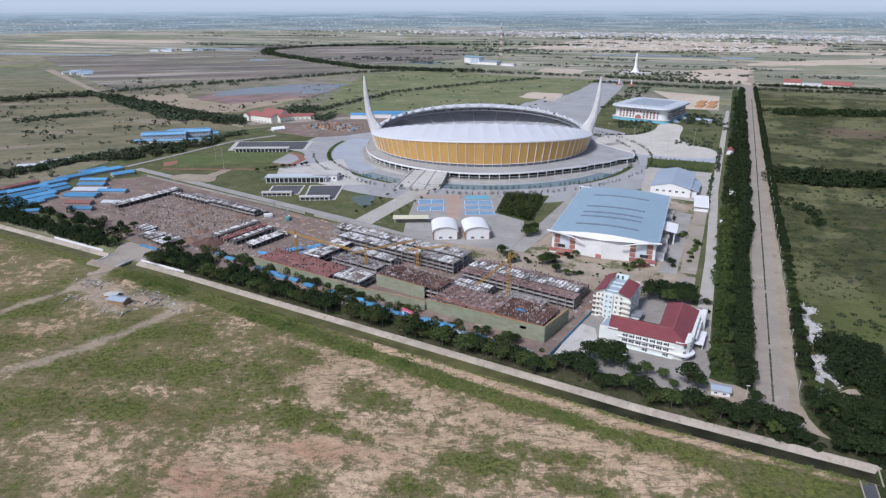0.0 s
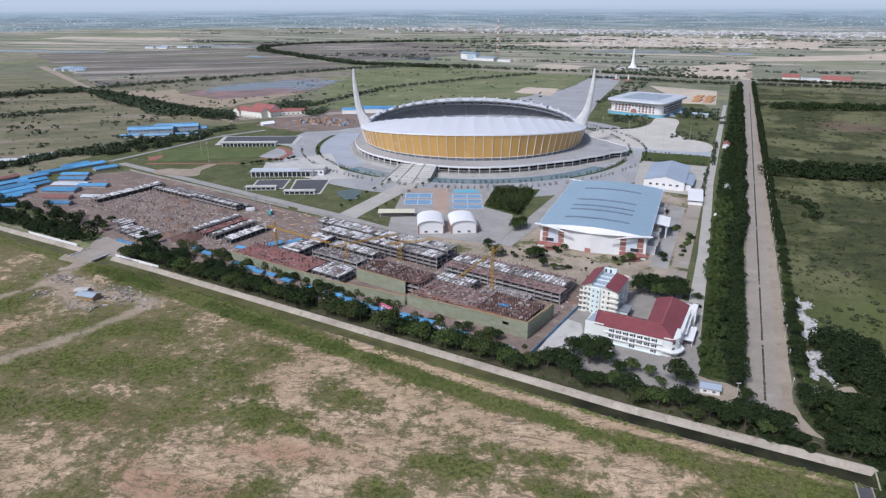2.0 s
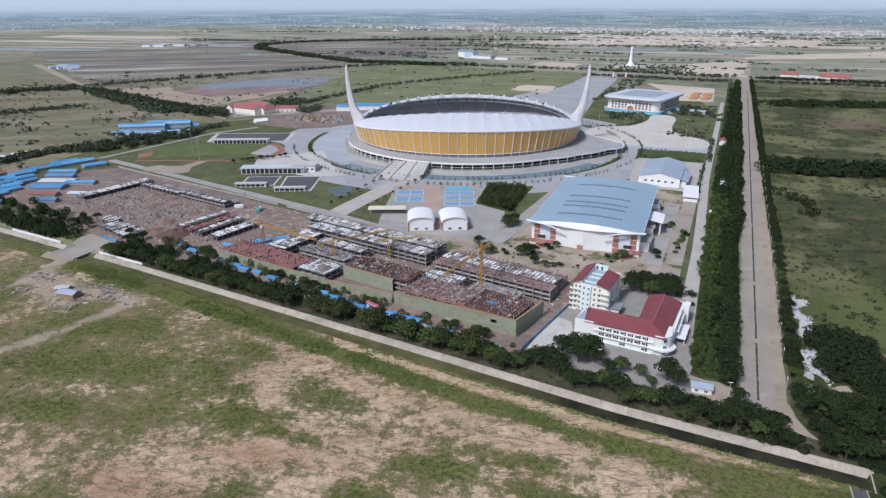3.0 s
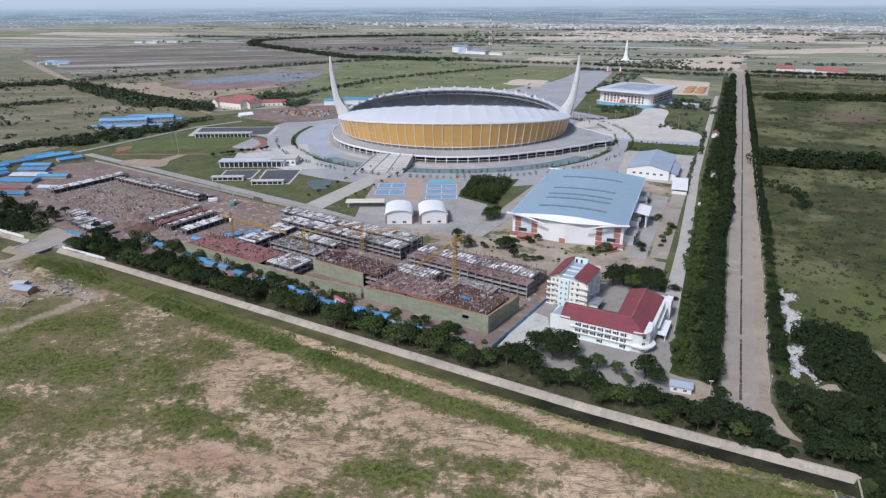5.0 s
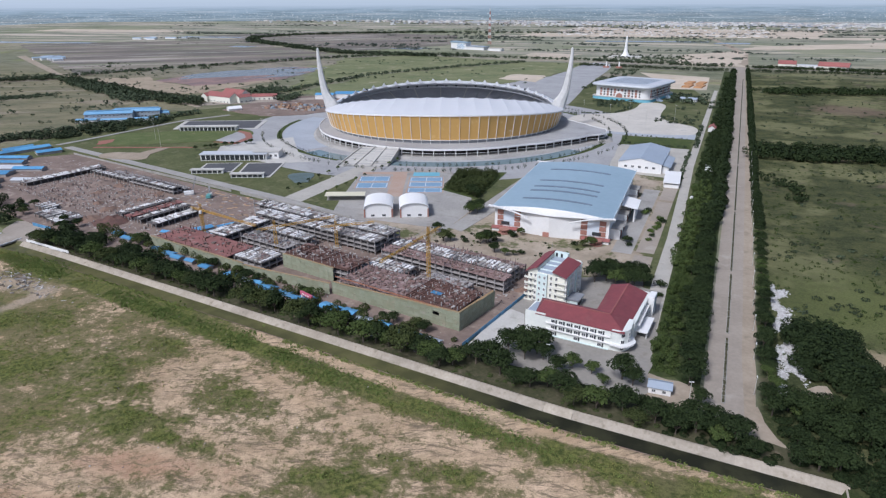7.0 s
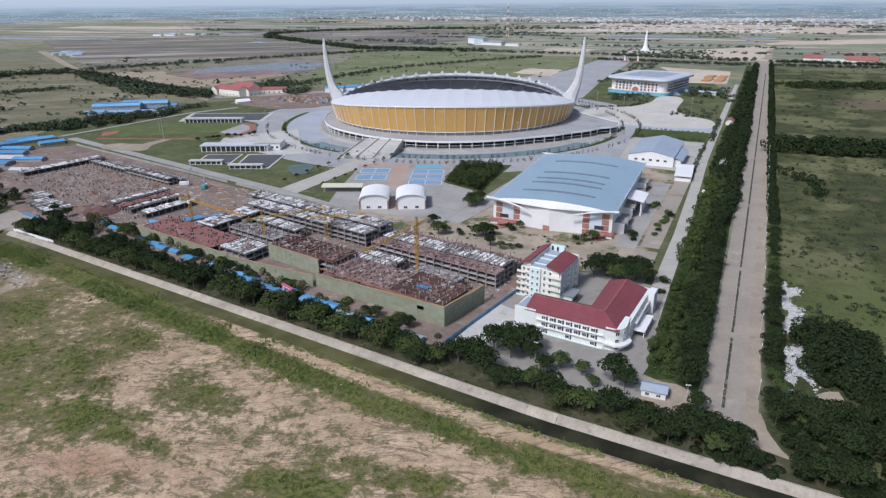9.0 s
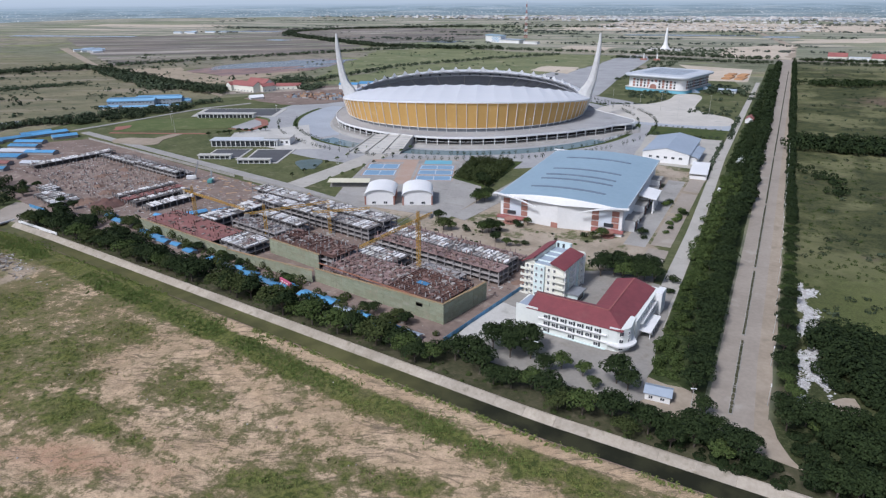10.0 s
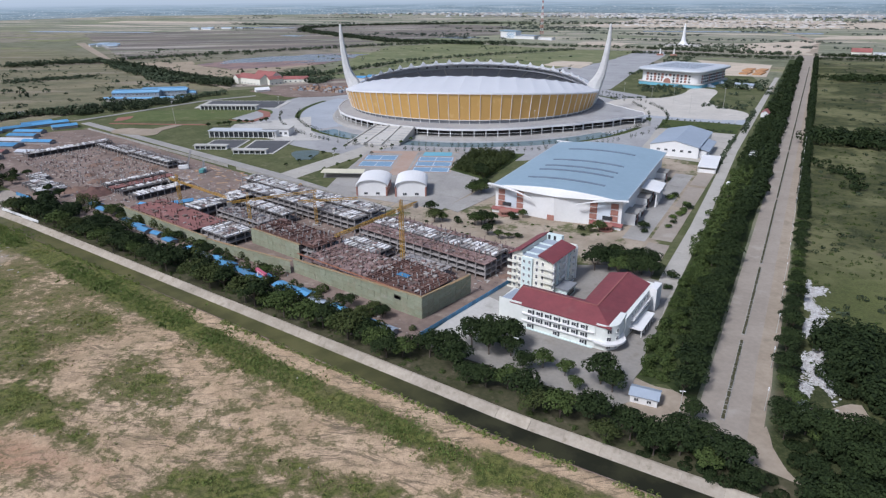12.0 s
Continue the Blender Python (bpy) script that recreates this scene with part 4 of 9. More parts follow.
sheet("field_road", [(-705, 512), (-684, 520), (-678, 572), (-674, 633), (-668, 702), (-640, 762), (-634, 758), (-662, 698), (-668, 632), (-672, 570), (-677, 522)], 0.15, M["concrete"], "grey boundary road beside the pitch", "road")
def uneven(x, y, rx, ry, seed, n=22):
    """An uneven round outline."""
    out = []
    for k in range(n):
        a = 2 * math.pi * k / n
        f = 1 + 0.35 * noise.noise(Vector((1.4 * math.cos(a), 1.4 * math.sin(a), seed * 3.7)))
        out.append((x + rx * f * math.cos(a), y + ry * f * math.sin(a)))
    return out


sheet("sand_arc", uneven(-563, 512, 30, 17, 1), 0.11, M["sandlot"], "pale bare sand beside the track", "lot")
for q in ([(-453, 520), (-424, 535), (-410, 505), (-438, 490)], [(-415, 537), (-384, 552), (-364, 505), (-392, 493)], [(-653, 697), (-561, 740), (-538, 693), (-626, 651)]):
    c = (sum(p[0] for p in q) / 4, sum(p[1] for p in q) / 4)
    sheet("lot_kerb", [(c[0] + (x - c[0]) * 1.12, c[1] + (y - c[1]) * 1.12) for x, y in q], 0.13, M["pale_concrete"], "pale concrete border of a dark court", "paving")
    sheet("dark_court", q, 0.17, M["asphalt"], "dark surfaced court", "court")

sheet("canal_path", [(-404, canal_y(-404) + 1.2), (-370, canal_y(-370) + 1.2), (-20, canal_y(-20) + 1.2), (76, canal_y(76) + 1.2), (66, 266), (34, 272), (22, 276), (-150, canal_y(-150) + 16), (-370, canal_y(-370) + 14), (-404, canal_y(-404) + 12)], 0.05, M["verge_earth"], "dusty overgrown earth strip between canal and trees", "path")
# building site ground
B = turned(-83, 298, -9.5)
sheet("site_ground", [B(-560, -26), B(-330, -34), B(8, -22), B(8, 88), B(-150, 96), B(-560, 108), B(-590, 60)], 0.09, M["dirt"], "churned brown earth of a building site", "ground")


# ---- stadium ----
def build_stadium():
    st = thing("stadium", "round ochre stadium with white membrane roof and two curved prows", "stadium", pose(-311, 794, 0, 0, 0, 22.2))
    TAU = 2 * math.pi
    top = lambda a: 25.0 + 15.5 * abs(math.sin(a)) ** 1.2
    low = lambda a: 10.7 + 2.8 * abs(math.sin(a))
    at = lambda r, a, z: (r * math.cos(a), r * math.sin(a), z)
    # podium
    knots = [(0, 160), (40, 157), (90, 161), (140, 161), (180, 157), (225, 166), (270, 175), (300, 174), (314, 181), (328, 193), (336, 209), (341, 206), (348, 184), (356, 167), (360, 160)]

    def reach(a):
        d = math.degrees(a) % 360
        for (d0, r0), (d1, r1) in zip(knots, knots[1:]):
            if d <= d1:
                t = (d - d0) / (d1 - d0)
                t = t * t * (3 - 2 * t)
                return r0 + (r1 - r0) * t
        return 160

    n = 120
    pod = Mesh()
    pod.prism([at(reach(TAU * k / n), TAU * k / n, 0)[:2] for k in range(n)], 8.4, 9.8)
    podium = part("podium_deck", pod, M["plaza"], st)
    rim = Mesh()
    rim.grid([[at(reach(TAU * k / n) + 0.2, TAU * k / n, z) for k in range(n + 1)] for z in (8.6, 10.5)])
    rim.grid([[at(reach(TAU * k / n) - 0.3, TAU * k / n, z) for k in range(n + 1)] for z in (10.5, 9.0)])
    rim.grid([[at(reach(TAU * k / n) + d, TAU * k / n, 10.5) for k in range(n + 1)] for d in (0.2, -0.3)])
    part("parapet", rim, M["white"], st, "white parapet band")
    # wall behind the columns, coloured near-black as undercroft shade
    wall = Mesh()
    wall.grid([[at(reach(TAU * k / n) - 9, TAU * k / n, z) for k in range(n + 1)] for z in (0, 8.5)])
    part("undercroft_wall", wall, M["void_shade"], st, "undercroft wall painted dark as shade")
    apron = Mesh()
    apron.grid([[at(reach(TAU * k / n) + d, TAU * k / n, z) for k in range(n + 1)] for d, z in ((8, 0.1), (5, 2.4), (-9, 2.6))])
    part("apron", apron, M["concrete"], st)
    rail = Mesh()
    rail.grid([[at(reach(TAU * k / n) - 0.9 + dr, TAU * k / n, 5.4 + dz) for k in range(n + 1)] for dr, dz in ((-0.12, -0.15), (0.12, -0.15), (0.12, 0.15), (-0.12, 0.15), (-0.12, -0.15))])
    part("gallery_rail", rail, M["white"], st, "thin white gallery rail")
    col = Mesh()
    col.box(-0.45, -0.45, 2.3, 0.45, 0.45, 8.6)
    col_me = col.data("column", M["white"])
    for k in range(94):
        a = TAU * k / 94
        ob = part("column", col_me, None, st)
        ob.matrix_local = Matrix.Translation(at(reach(a) - 1.6, a, 0)) @ Matrix.Rotation(a, 4, "Z")
    # inner storey under the facade, a dark band standing in for its shade
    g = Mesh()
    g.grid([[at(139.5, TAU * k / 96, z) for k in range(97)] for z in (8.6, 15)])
    part("concourse_glazing", g, M["void_shade"], st, "recessed concourse band painted dark as shade")
    bays = 88
    post = Mesh()
    post.box(-0.35, -0.3, 9.7, 0.35, 0.3, 13.6)
    post_me = post.data("post", M["white"])
    for k in range(bays):
        a = TAU * k / bays
        part("post", post_me, None, st).matrix_local = Matrix.Translation(at(144.6, a, 0)) @ Matrix.Rotation(a, 4, "Z")
    for k in range(bays):
        a0, a1 = TAU * (k + 0.02) / bays, TAU * (k + 0.98) / bays
        p = Mesh()
        p.hexa([at(144.6, a0, low(a0)), at(145.6, a0, low(a0)), at(145.6, a1, low(a1)), at(144.6, a1, low(a1)),
                at(149.3, a0, top(a0)), at(150.3, a0, top(a0)), at(150.3, a1, top(a1)), at(149.3, a1, top(a1))])
        part("facade_panel", p, M["amber"], st, "ochre perforated facade panel")
        r = Mesh()
        a = TAU * k / bays
        r.bar(at(145.6, a, low(a) - 0.6), at(150.6, a, top(a) + 0.4), 0.4, 0.9)
        part("rib", r, M["white"], st, "white facade rib")
    for nm, rr, zf, hh, ww in (("lower_rail", 145.8, low, 0.45, 0.5), ("upper_rail", 150.4, top, 1.3, 1.3)):
        r = Mesh()
        section = ((-ww / 2, -hh / 2), (ww / 2, -hh / 2), (ww / 2, hh / 2), (-ww / 2, hh / 2), (-ww / 2, -hh / 2))
        r.grid([[at(rr + dr, TAU * k / 96, zf(TAU * k / 96) + dz) for k in range(97)] for dr, dz in section])
        part(nm, r, M["white"], st)

    # roof halves
    bays = 48

    def roof(front):
        s = -1 if front else 1
        sub, half = 8, bays // 2
        rows = []
        steps = 12
        for j in range(steps + 1):
            u = j / steps
            row = []
            for k in range(half * sub + 1):
                a = s * (math.pi * k / (half * sub))
                w = abs(math.sin(a))
                ox, oy, oz = at(150.6, a, top(a) + 0.7)
                ix, iy, iz = 140 * math.cos(a), s * (68 if front else 82) * w ** 0.9, 26.5 + (21.5 if front else 20.5) * w
                frac = (k % sub) / sub
                pleat = abs(math.sin(math.pi * (k / sub)))
                z = oz + (iz - oz) * u + 1.2 * math.sin(math.pi * u) * w - (1.0 if front else 0.3) * pleat * (0.3 + 0.7 * u) * min(1, 2 * w)
                if not front:
                    z += 5.4 * max(0.0, 1 - 1.25 * pleat) * u ** 4 * min(1, 1.3 * w ** 0.7)
                row.append((ox + (ix - ox) * u, oy + (iy - oy) * u, z))
            rows.append(row if front else row[::-1])
        m = Mesh()
        m.grid(rows)
        ob = part("front_roof" if front else "rear_roof", m, M["membrane"], st, "white pleated roof membrane")
        thick = ob.modifiers.new("thick", "SOLIDIFY")
        thick.thickness = 0.35
        if not front:
            fascia = Mesh()
            edge = rows[-1]
            low_edge = [edge[min(len(edge) - 1, max(0, (k // sub) * sub + sub // 2))][2] - 0.15 for k in range(len(edge))]
            fascia.grid([[(x, y - 0.1, z) for x, y, z in edge], [(x, y - 0.1, min(z - 0.35, b)) for (x, y, z), b in zip(edge, low_edge)]])
            part("fascia", fascia, M["membrane"], st, "white scalloped roof edge")
        # ring beam with struts along the inner edge
        beam = Mesh()
        inner = rows[-1][sub // 2 :: sub]
        for p, q in zip(inner, inner[1:]):
            beam.bar((p[0], p[1], p[2] - 0.9), (q[0], q[1], q[2] - 0.9), 1.0, 1.3)
            if not front:
                beam.bar((p[0], p[1] + 2.5, p[2] - 5.6), (q[0], q[1] + 2.5, q[2] - 5.6), 0.9, 1.1)
                for foot, bar in ((p, 0.7), (q, 0.5)):
                    strut = Mesh()
                    strut.bar((p[0], p[1], p[2] - 0.5), (foot[0], foot[1] + 2.5, foot[2] - 5.6), bar, bar)
                    part("strut", strut, M["steel_grey"], st)
        part("ring_beam", beam, M["steel_grey"], st, "grey steel ring truss")

    roof(True)
    roof(False)
    # stands
    bowl = Mesh()
    n = 96
    prof = [(0.0, 9.8), (0.35, 19), (0.37, 21.5), (0.75, 30), (0.97, 34)]
    rows = []
    for u, z in prof:
        rows.append([((88 + (143 - 88) * u) * math.cos(TAU * k / n), (58 + (143 - 58) * u) * math.sin(TAU * k / n), min(z, 9.8 + (z - 9.8) * (0.45 + 0.55 * abs(math.sin(TAU * k / n))))) for k in range(n + 1)])
    bowl.grid(rows)
    part("seating_bowl", bowl, M["stand_grey"], st, "dark grey seating tiers")
    for k in range(44):
        a = TAU * (k + 0.5) / 44
        aisle = Mesh()
        lift = lambda z: min(z, 9.8 + (z - 9.8) * (0.45 + 0.55 * abs(math.sin(a)))) + 0.35
        pts = [((88 + 55 * u) * math.cos(a), (58 + 85 * u) * math.sin(a), lift(z)) for u, z in prof]
        for q0, q1 in zip(pts, pts[1:]):
            aisle.bar(q0, q1, 1.3, 0.5)
        part("aisle", aisle, M["pale_concrete"] if k % 2 else M["steel_grey"], st)
    back = Mesh()
    back.grid([[at(143.6, TAU * k / n, z) for k in range(n + 1)][::-1] for z in (9.8, 20.0)])
    back.grid([[at(143.6 + (3.8 if u else 0), TAU * k / n, 20.0 if u == 0 else top(TAU * k / n) - 0.4) for k in range(n + 1)][::-1] for u in (0, 1)])
    part("bowl_wall", back, M["steel_grey"], st, "grey wall behind the upper tiers")
    pitch = Mesh()
    pitch.prism([(88 * math.cos(TAU * k / 40), 58 * math.sin(TAU * k / 40)) for k in range(40)], 8.0, 9.9)
    part("field", pitch, M["lawn"], st, "green playing field")
    box = Mesh()
    box.box(-1.4, -1.2, 0, 1.4, 1.2, 2.6)
    box_me = box.data("light_box", M["dark"])
    for k in range(6, 25):
        a = math.pi * k / 30
        part("light_box", box_me, None, st).location = (133 * math.cos(a), 60 * math.sin(a) * 1.6, 39.5)
    # prows
    rows = [(0, 147, 139, 5.5), (9, 149, 139.5, 5.6), (17, 151.2, 139.5, 5.8), (25, 153.6, 138.5, 6.0), (30, 154.9, 138.2, 5.8), (35, 156, 140.5, 5.4), (40, 157.2, 145, 5.0), (45, 158.1, 148, 4.6), (52, 159.1, 150.6, 4.2),
            (60, 159.8, 152.4, 3.8), (68, 160.4, 153.9, 3.4), (76, 160.8, 155.2, 3.0), (84, 160.9, 156.4, 2.6), (92, 160.6, 157.3, 2.2), (98, 160.1, 157.8, 1.7), (99.5, 159.6, 158.4, 1.0)]
    for s in (-1, 1):
        m = Mesh()
        loops = []
        for z, xo, xi, h in rows:
            xm = (xo + xi) / 2
            loop = [(xo, 0), (xo - (xo - xi) * 0.18, h * 0.8), (xm, h), (xi, h * 0.75), (xi + (xo - xi) * 0.3, 0), (xi, -h * 0.75), (xm, -h), (xo - (xo - xi) * 0.18, -h * 0.8)]
            loop = [(s * x, y, z) for x, y in loop]
            loops.append((loop if s > 0 else loop[::-1]) + [loop[0] if s > 0 else loop[-1]])
        m.grid(loops)
        m.face(*loops[-1][:-1])
        part("prow", m, M["prow"], st, "tall curved pale concrete prow", smooth=False)
    # entrance stair
    m = Mesh()
    m.hexa([(-101, -210, 0), (-50, -208, 0), (-42, -160, 0), (-82, -152, 0), (-101, -210, 0.3), (-50, -208, 0.3), (-42, -168, 9.9), (-82, -160, 9.9)])
    stair = part("entrance_stair", m, M["pale_concrete"], st, "broad pale entrance stair")
    for k in range(24):
        u = k / 24
        q = Mesh()
        x0, y0, x1, y1, z = -101 + 19 * u, -210 + 50 * u, -50 + 8 * u, -208 + 40 * u, 0.3 + 9.6 * u
        q.hexa([(x0, y0, z), (x1, y1, z), (x1, y1 + 1.1, z), (x0, y0 + 1.1, z), (x0, y0, z + 0.42), (x1, y1, z + 0.42), (x1, y1 + 1.1, z + 0.42), (x0, y0 + 1.1, z + 0.42)])
        part("step", q, M["pale_concrete"] if k % 3 else M["plaza"], stair)
    for x0, y0, x1, y1 in ((-101, -210, -82, -160), (-84, -209, -68, -163), (-67, -209, -56, -165), (-50, -208, -42, -168)):
        m = Mesh()
        m.bar((x0, y0, 1.2), (x1, y1, 10.6), 0.9, 1.2)
        part("stair_wall", m, M["pale_concrete"], stair)
    return st


build_stadium()


# ---- windows ----
window_cache = {}


def window(parent, x, y, z, angle, w, h, frame_mat="white"):
    """A window with a raised frame and a dark pane, its outside facing -y when angle is 0; x, y, z is the middle of its sill."""
    key = (w, h, frame_mat)
    if key not in window_cache:
        f, g, t = Mesh(), Mesh(), 0.12
        f.box(-w / 2 - t, -0.16, -t, -w / 2, 0.05, h + t)
        f.box(w / 2, -0.16, -t, w / 2 + t, 0.05, h + t)
        f.box(-w / 2, -0.16, h, w / 2, 0.05, h + t)
        f.box(-w / 2, -0.26, -t, w / 2, 0.05, 0)
        f.box(-0.05, -0.12, 0, 0.05, 0.03, h)
        g.box(-w / 2, -0.05, 0, w / 2, 0.02, h)
        window_cache[key] = (f.data("window", M[frame_mat]), g.data("pane", M["dark"]))
    f, g = window_cache[key]
    ob = part("window", f, None, parent)
    ob.matrix_local = pose(x, y, z, 0, 0, angle)
    part("pane", g, None, ob, "dark glass")
    return ob


def quad_roof(m, a, b, c, d, za, zb, zc, zd, t=0.3):
    m.hexa([(*a, za - t), (*b, zb - t), (*c, zc - t), (*d, zd - t), (*a, za), (*b, zb), (*c, zc), (*d, zd)])


def gable(name, label, category, cx, cy, w, d, h, ridge, angle, wall, roof, group="", over=0.6):
    """A plain shed: walls and a two-sided roof whose ridge runs along the local x axis."""
    ob = thing(name, label, category, pose(cx, cy, 0, 0, 0, angle), group)
    m = Mesh()
    m.box(-w / 2, -d / 2, -0.2, w / 2, d / 2, h)
    part("wall", m, wall, ob)
    for s in (-1, 1):
        m = Mesh()
        a, b = (-w / 2 - over, s * (d / 2 + over)), (w / 2 + over, s * (d / 2 + over))
        c, e = (w / 2 + over, 0), (-w / 2 - over, 0)
        if s < 0:
            quad_roof(m, a, b, c, e, h, h, ridge, ridge, 0.2)
        else:
            quad_roof(m, e, c, b, a, ridge, ridge, h, h, 0.2)
        part("roof", m, roof, ob)
    for s in (-1, 1):
        m = Mesh()
        x = s * (w / 2 - 0.05)
        m.hexa([(x - 0.1, -d / 2, h - 0.1), (x + 0.1, -d / 2, h - 0.1), (x + 0.1, d / 2, h - 0.1), (x - 0.1, d / 2, h - 0.1),
                (x - 0.1, -0.1, ridge - 0.25), (x + 0.1, -0.1, ridge - 0.25), (x + 0.1, 0.1, ridge - 0.25), (x - 0.1, 0.1, ridge - 0.25)])
        part("gable_end", m, wall, ob)
    return ob


# ---- sports hall ----
def build_hall():
    hall = thing("sports_hall", "white sports hall with arched blue-grey roof and brick-red bands", "sports hall")
    cx, hw, y0, y1 = -80.5, 40.4, 453.0, 588.0
    hall.matrix_world = pose(cx, 520, 0, 0, 0, 2) @ pose(-cx, -520, 0)
    crown = lambda t: 17.0 + 3.4 * (1 - t * t)
    n = 24
    ts = [-1 + 2 * k / n for k in range(n + 1)]
    body = Mesh()
    for y, flip in ((y0, False), (y1, True)):
        pts = [(cx - hw, y, -0.2), (cx + hw, y, -0.2)] + [(cx + hw * t, y, crown(t) - 0.4) for t in ts[::-1]]
        body.face(*(pts if not flip else pts[::-1]))
    for s in (-1, 1):
        x = cx + s * hw
        pts = [(x, y0, -0.2), (x, y1, -0.2), (x, y1, crown(1) - 0.4), (x, y0, crown(1) - 0.4)]
        body.face(*(pts if s > 0 else pts[::-1]))
    part("wall", body, M["white"], hall)
    # roof in strips that run down both sides
    roof = Mesh()
    front = lambda t: y0 - 1.2 * (1 - t * t) - 1.8
    rows = [[(cx + (hw + 2.2) * t, front(t) + (y1 + 2 - front(t)) * u, crown(t) + 0.25) for t in ts] for u in (0, 0.25, 0.5, 0.75, 1)]
    roof.grid(rows)
    r = part("roof", roof, M["roof_blue"], hall, "blue-grey arched sheet roof")
    r.modifiers.new("thick", "SOLIDIFY").thickness = -0.4
    seam = Mesh()
    for k in range(1, 34):
        y = y0 + 8 + k * 3.9
        for t0, t1 in zip(ts[:-1:3], ts[3::3]):
            seam.bar((cx + (hw + 2) * t0, y, crown(t0) + 0.29), (cx + (hw + 2) * t1, y, crown(t1) + 0.29), 0.14, 0.12)
    part("roof_seams", seam, M["roof_grey"], hall)
    for y in (471, 493, 505, 523, 560):
        v = Mesh()
        vt = [-0.62 + 1.24 * k / 14 for k in range(15)]
        for t0, t1 in zip(vt, vt[1:]):
            v.bar((cx + hw * t0, y, crown(t0) + 0.75), (cx + hw * t1, y, crown(t1) + 0.75), 2.0, 1.1)
        part("roof_vent", v, M["vent"], hall, "long dark ridge vent")
    # beak-shaped canopy over the front
    can = Mesh()
    tip = lambda t: y0 - 1.6 - 3.4 * (1 - abs(t))
    tipz = lambda t: 16.0 + 1.3 * abs(t)
    rows = []
    for u in (0, 0.33, 0.66, 1):
        rows.append([(cx + (hw + 2.4) * t, front(t) + 0.2 + (tip(t) - front(t)) * u, crown(t) + 0.3 + (tipz(t) - crown(t) - 0.3) * u ** 1.3) for t in ts][::-1])
    can.grid(rows)
    c = part("canopy", can, M["white"], hall, "white beak-shaped canopy")
    c.modifiers.new("thick", "SOLIDIFY").thickness = -0.6
    for s in (-1, 1):
        e = Mesh()
        us = [k / 10 for k in range(11)]
        pt = lambda u: (cx + s * (hw + 4.0 - 30 * u), y0 - 3.0 - 3.0 * u, 18.6 - 0.6 * u - 4.6 * u * u)
        for u0, u1 in zip(us, us[1:]):
            e.bar(pt(u0), pt(u1), 2.4 - 1.6 * u0, 0.6)
        part("wing_blade", e, M["white"], hall, "white curved eave blade")
        g = Mesh()
        g.box(cx + s * (hw + 1.6) - 0.5, y0 - 2, crown(1) - 0.5, cx + s * (hw + 1.6) + 0.5, y1 + 6, crown(1) + 0.7)
        part("gutter", g, M["white"], hall)
        g = Mesh()
        g.bar((cx + s * (hw - 8), y1 + 3.0, crown(1) + 1.6), (cx + s * (hw + 4.5), y1 + 4.5, crown(1) + 1.4), 1.6, 0.6)
        part("corner_blade", g, M["white"], hall)
    wall = Mesh()
    hw2 = 21.0
    rows = []
    for z in (0, 0.55, 1.0):
        row = []
        for k in range(17):
            t = -1 + k / 8
            x = cx + (hw2 + 3 * (1 - z)) * t
            tt = (x - cx) / (hw + 2.4)
            row.append((x, y0 - 0.1 - (4.4 - 1.4 * (1 - z)) * (1 - abs(t)), -0.2 + (tipz(tt) - 0.2) * z))
        rows.append(row)
    wall.grid(rows)
    part("front_bulge", wall, M["white"], hall, "white bulging entrance wall")
    d = Mesh()
    d.prism([(cx - 2.2 - 2, y0 - 3.6), (cx + 2.2 - 2, y0 - 3.6), (cx + 2.2 - 2, y0 - 1), (cx - 2.2 - 2, y0 - 1)], -0.1, 3.6)
    part("doorway", d, M["brick"], hall, "dark red arched doorway")
    band = Mesh()
    band.box(-2.2, -0.35, 0, 2.2, 0.2, 3.2)
    band_me = band.data("brick_band", M["brick"])
    pale = Mesh()
    pale.box(-4.0, -0.22, 0, 4.0, 0.2, 10.6)
    pale_me = pale.data("pale_panel", M["roof_grey"])
    pl = surf("pale_blue_panel", (0.62, 0.67, 0.72), (0.56, 0.61, 0.66), 0.1, 0.7, 0.5, bump=0.0)
    pale_me.materials[0] = pl
    for t in (-0.95, -0.62, 0.62, 0.95):
        for z in (0.3, 4.2, 8.1, 12.0):
            part("brick_band", band_me, None, hall).location = (cx + (hw - 2.4) * t, y0 - 0.1, z)
    for t in (-0.785, 0.785):
        part("pale_panel", pale_me, None, hall, "pale blue wall panel").location = (cx + (hw - 2.4) * t, y0 - 0.1, 4.2)
    for t in (-0.80, 0.80):
        x = cx + hw * t
        a = Mesh()
        a.box(x - 9, y0 - 3.4, -0.2, x + 9, y0, 2.4)
        annex = part("annex", a, M["white"], hall, "low annex with red roof")
        a = Mesh()
        quad_roof(a, (x - 9.6, y0 - 4.2), (x + 9.6, y0 - 4.2), (x + 9.6, y0 - 0.4), (x - 9.6, y0 - 0.4), 2.5, 2.5, 3.4, 3.4)
        part("annex_roof", a, M["red_tile"], annex)
        a = Mesh()
        a.cyl(x + 1, y0 - 6, -0.2, 1.0, 4.2, 4.4, 18)
        a.cyl(x + 1, y0 - 6, 2.8, 3.4, 3.8, 3.8, 18)
        for k in range(6):
            an = math.pi + math.pi * (k + 0.5) / 6
            a.cyl(x + 1 + 3.5 * math.cos(an), y0 - 6 + 3.5 * math.sin(an), 1.0, 2.8, 0.22, None, 6)
        part("round_terrace", a, M["brick"], hall, "round brick-red terrace")
        a = Mesh()
        a.box(x - 3, y0 - 0.6, 4.6, x + 3, y0 + 0.1, 7.0)
        part("dark_window", a, M["dark"], hall)
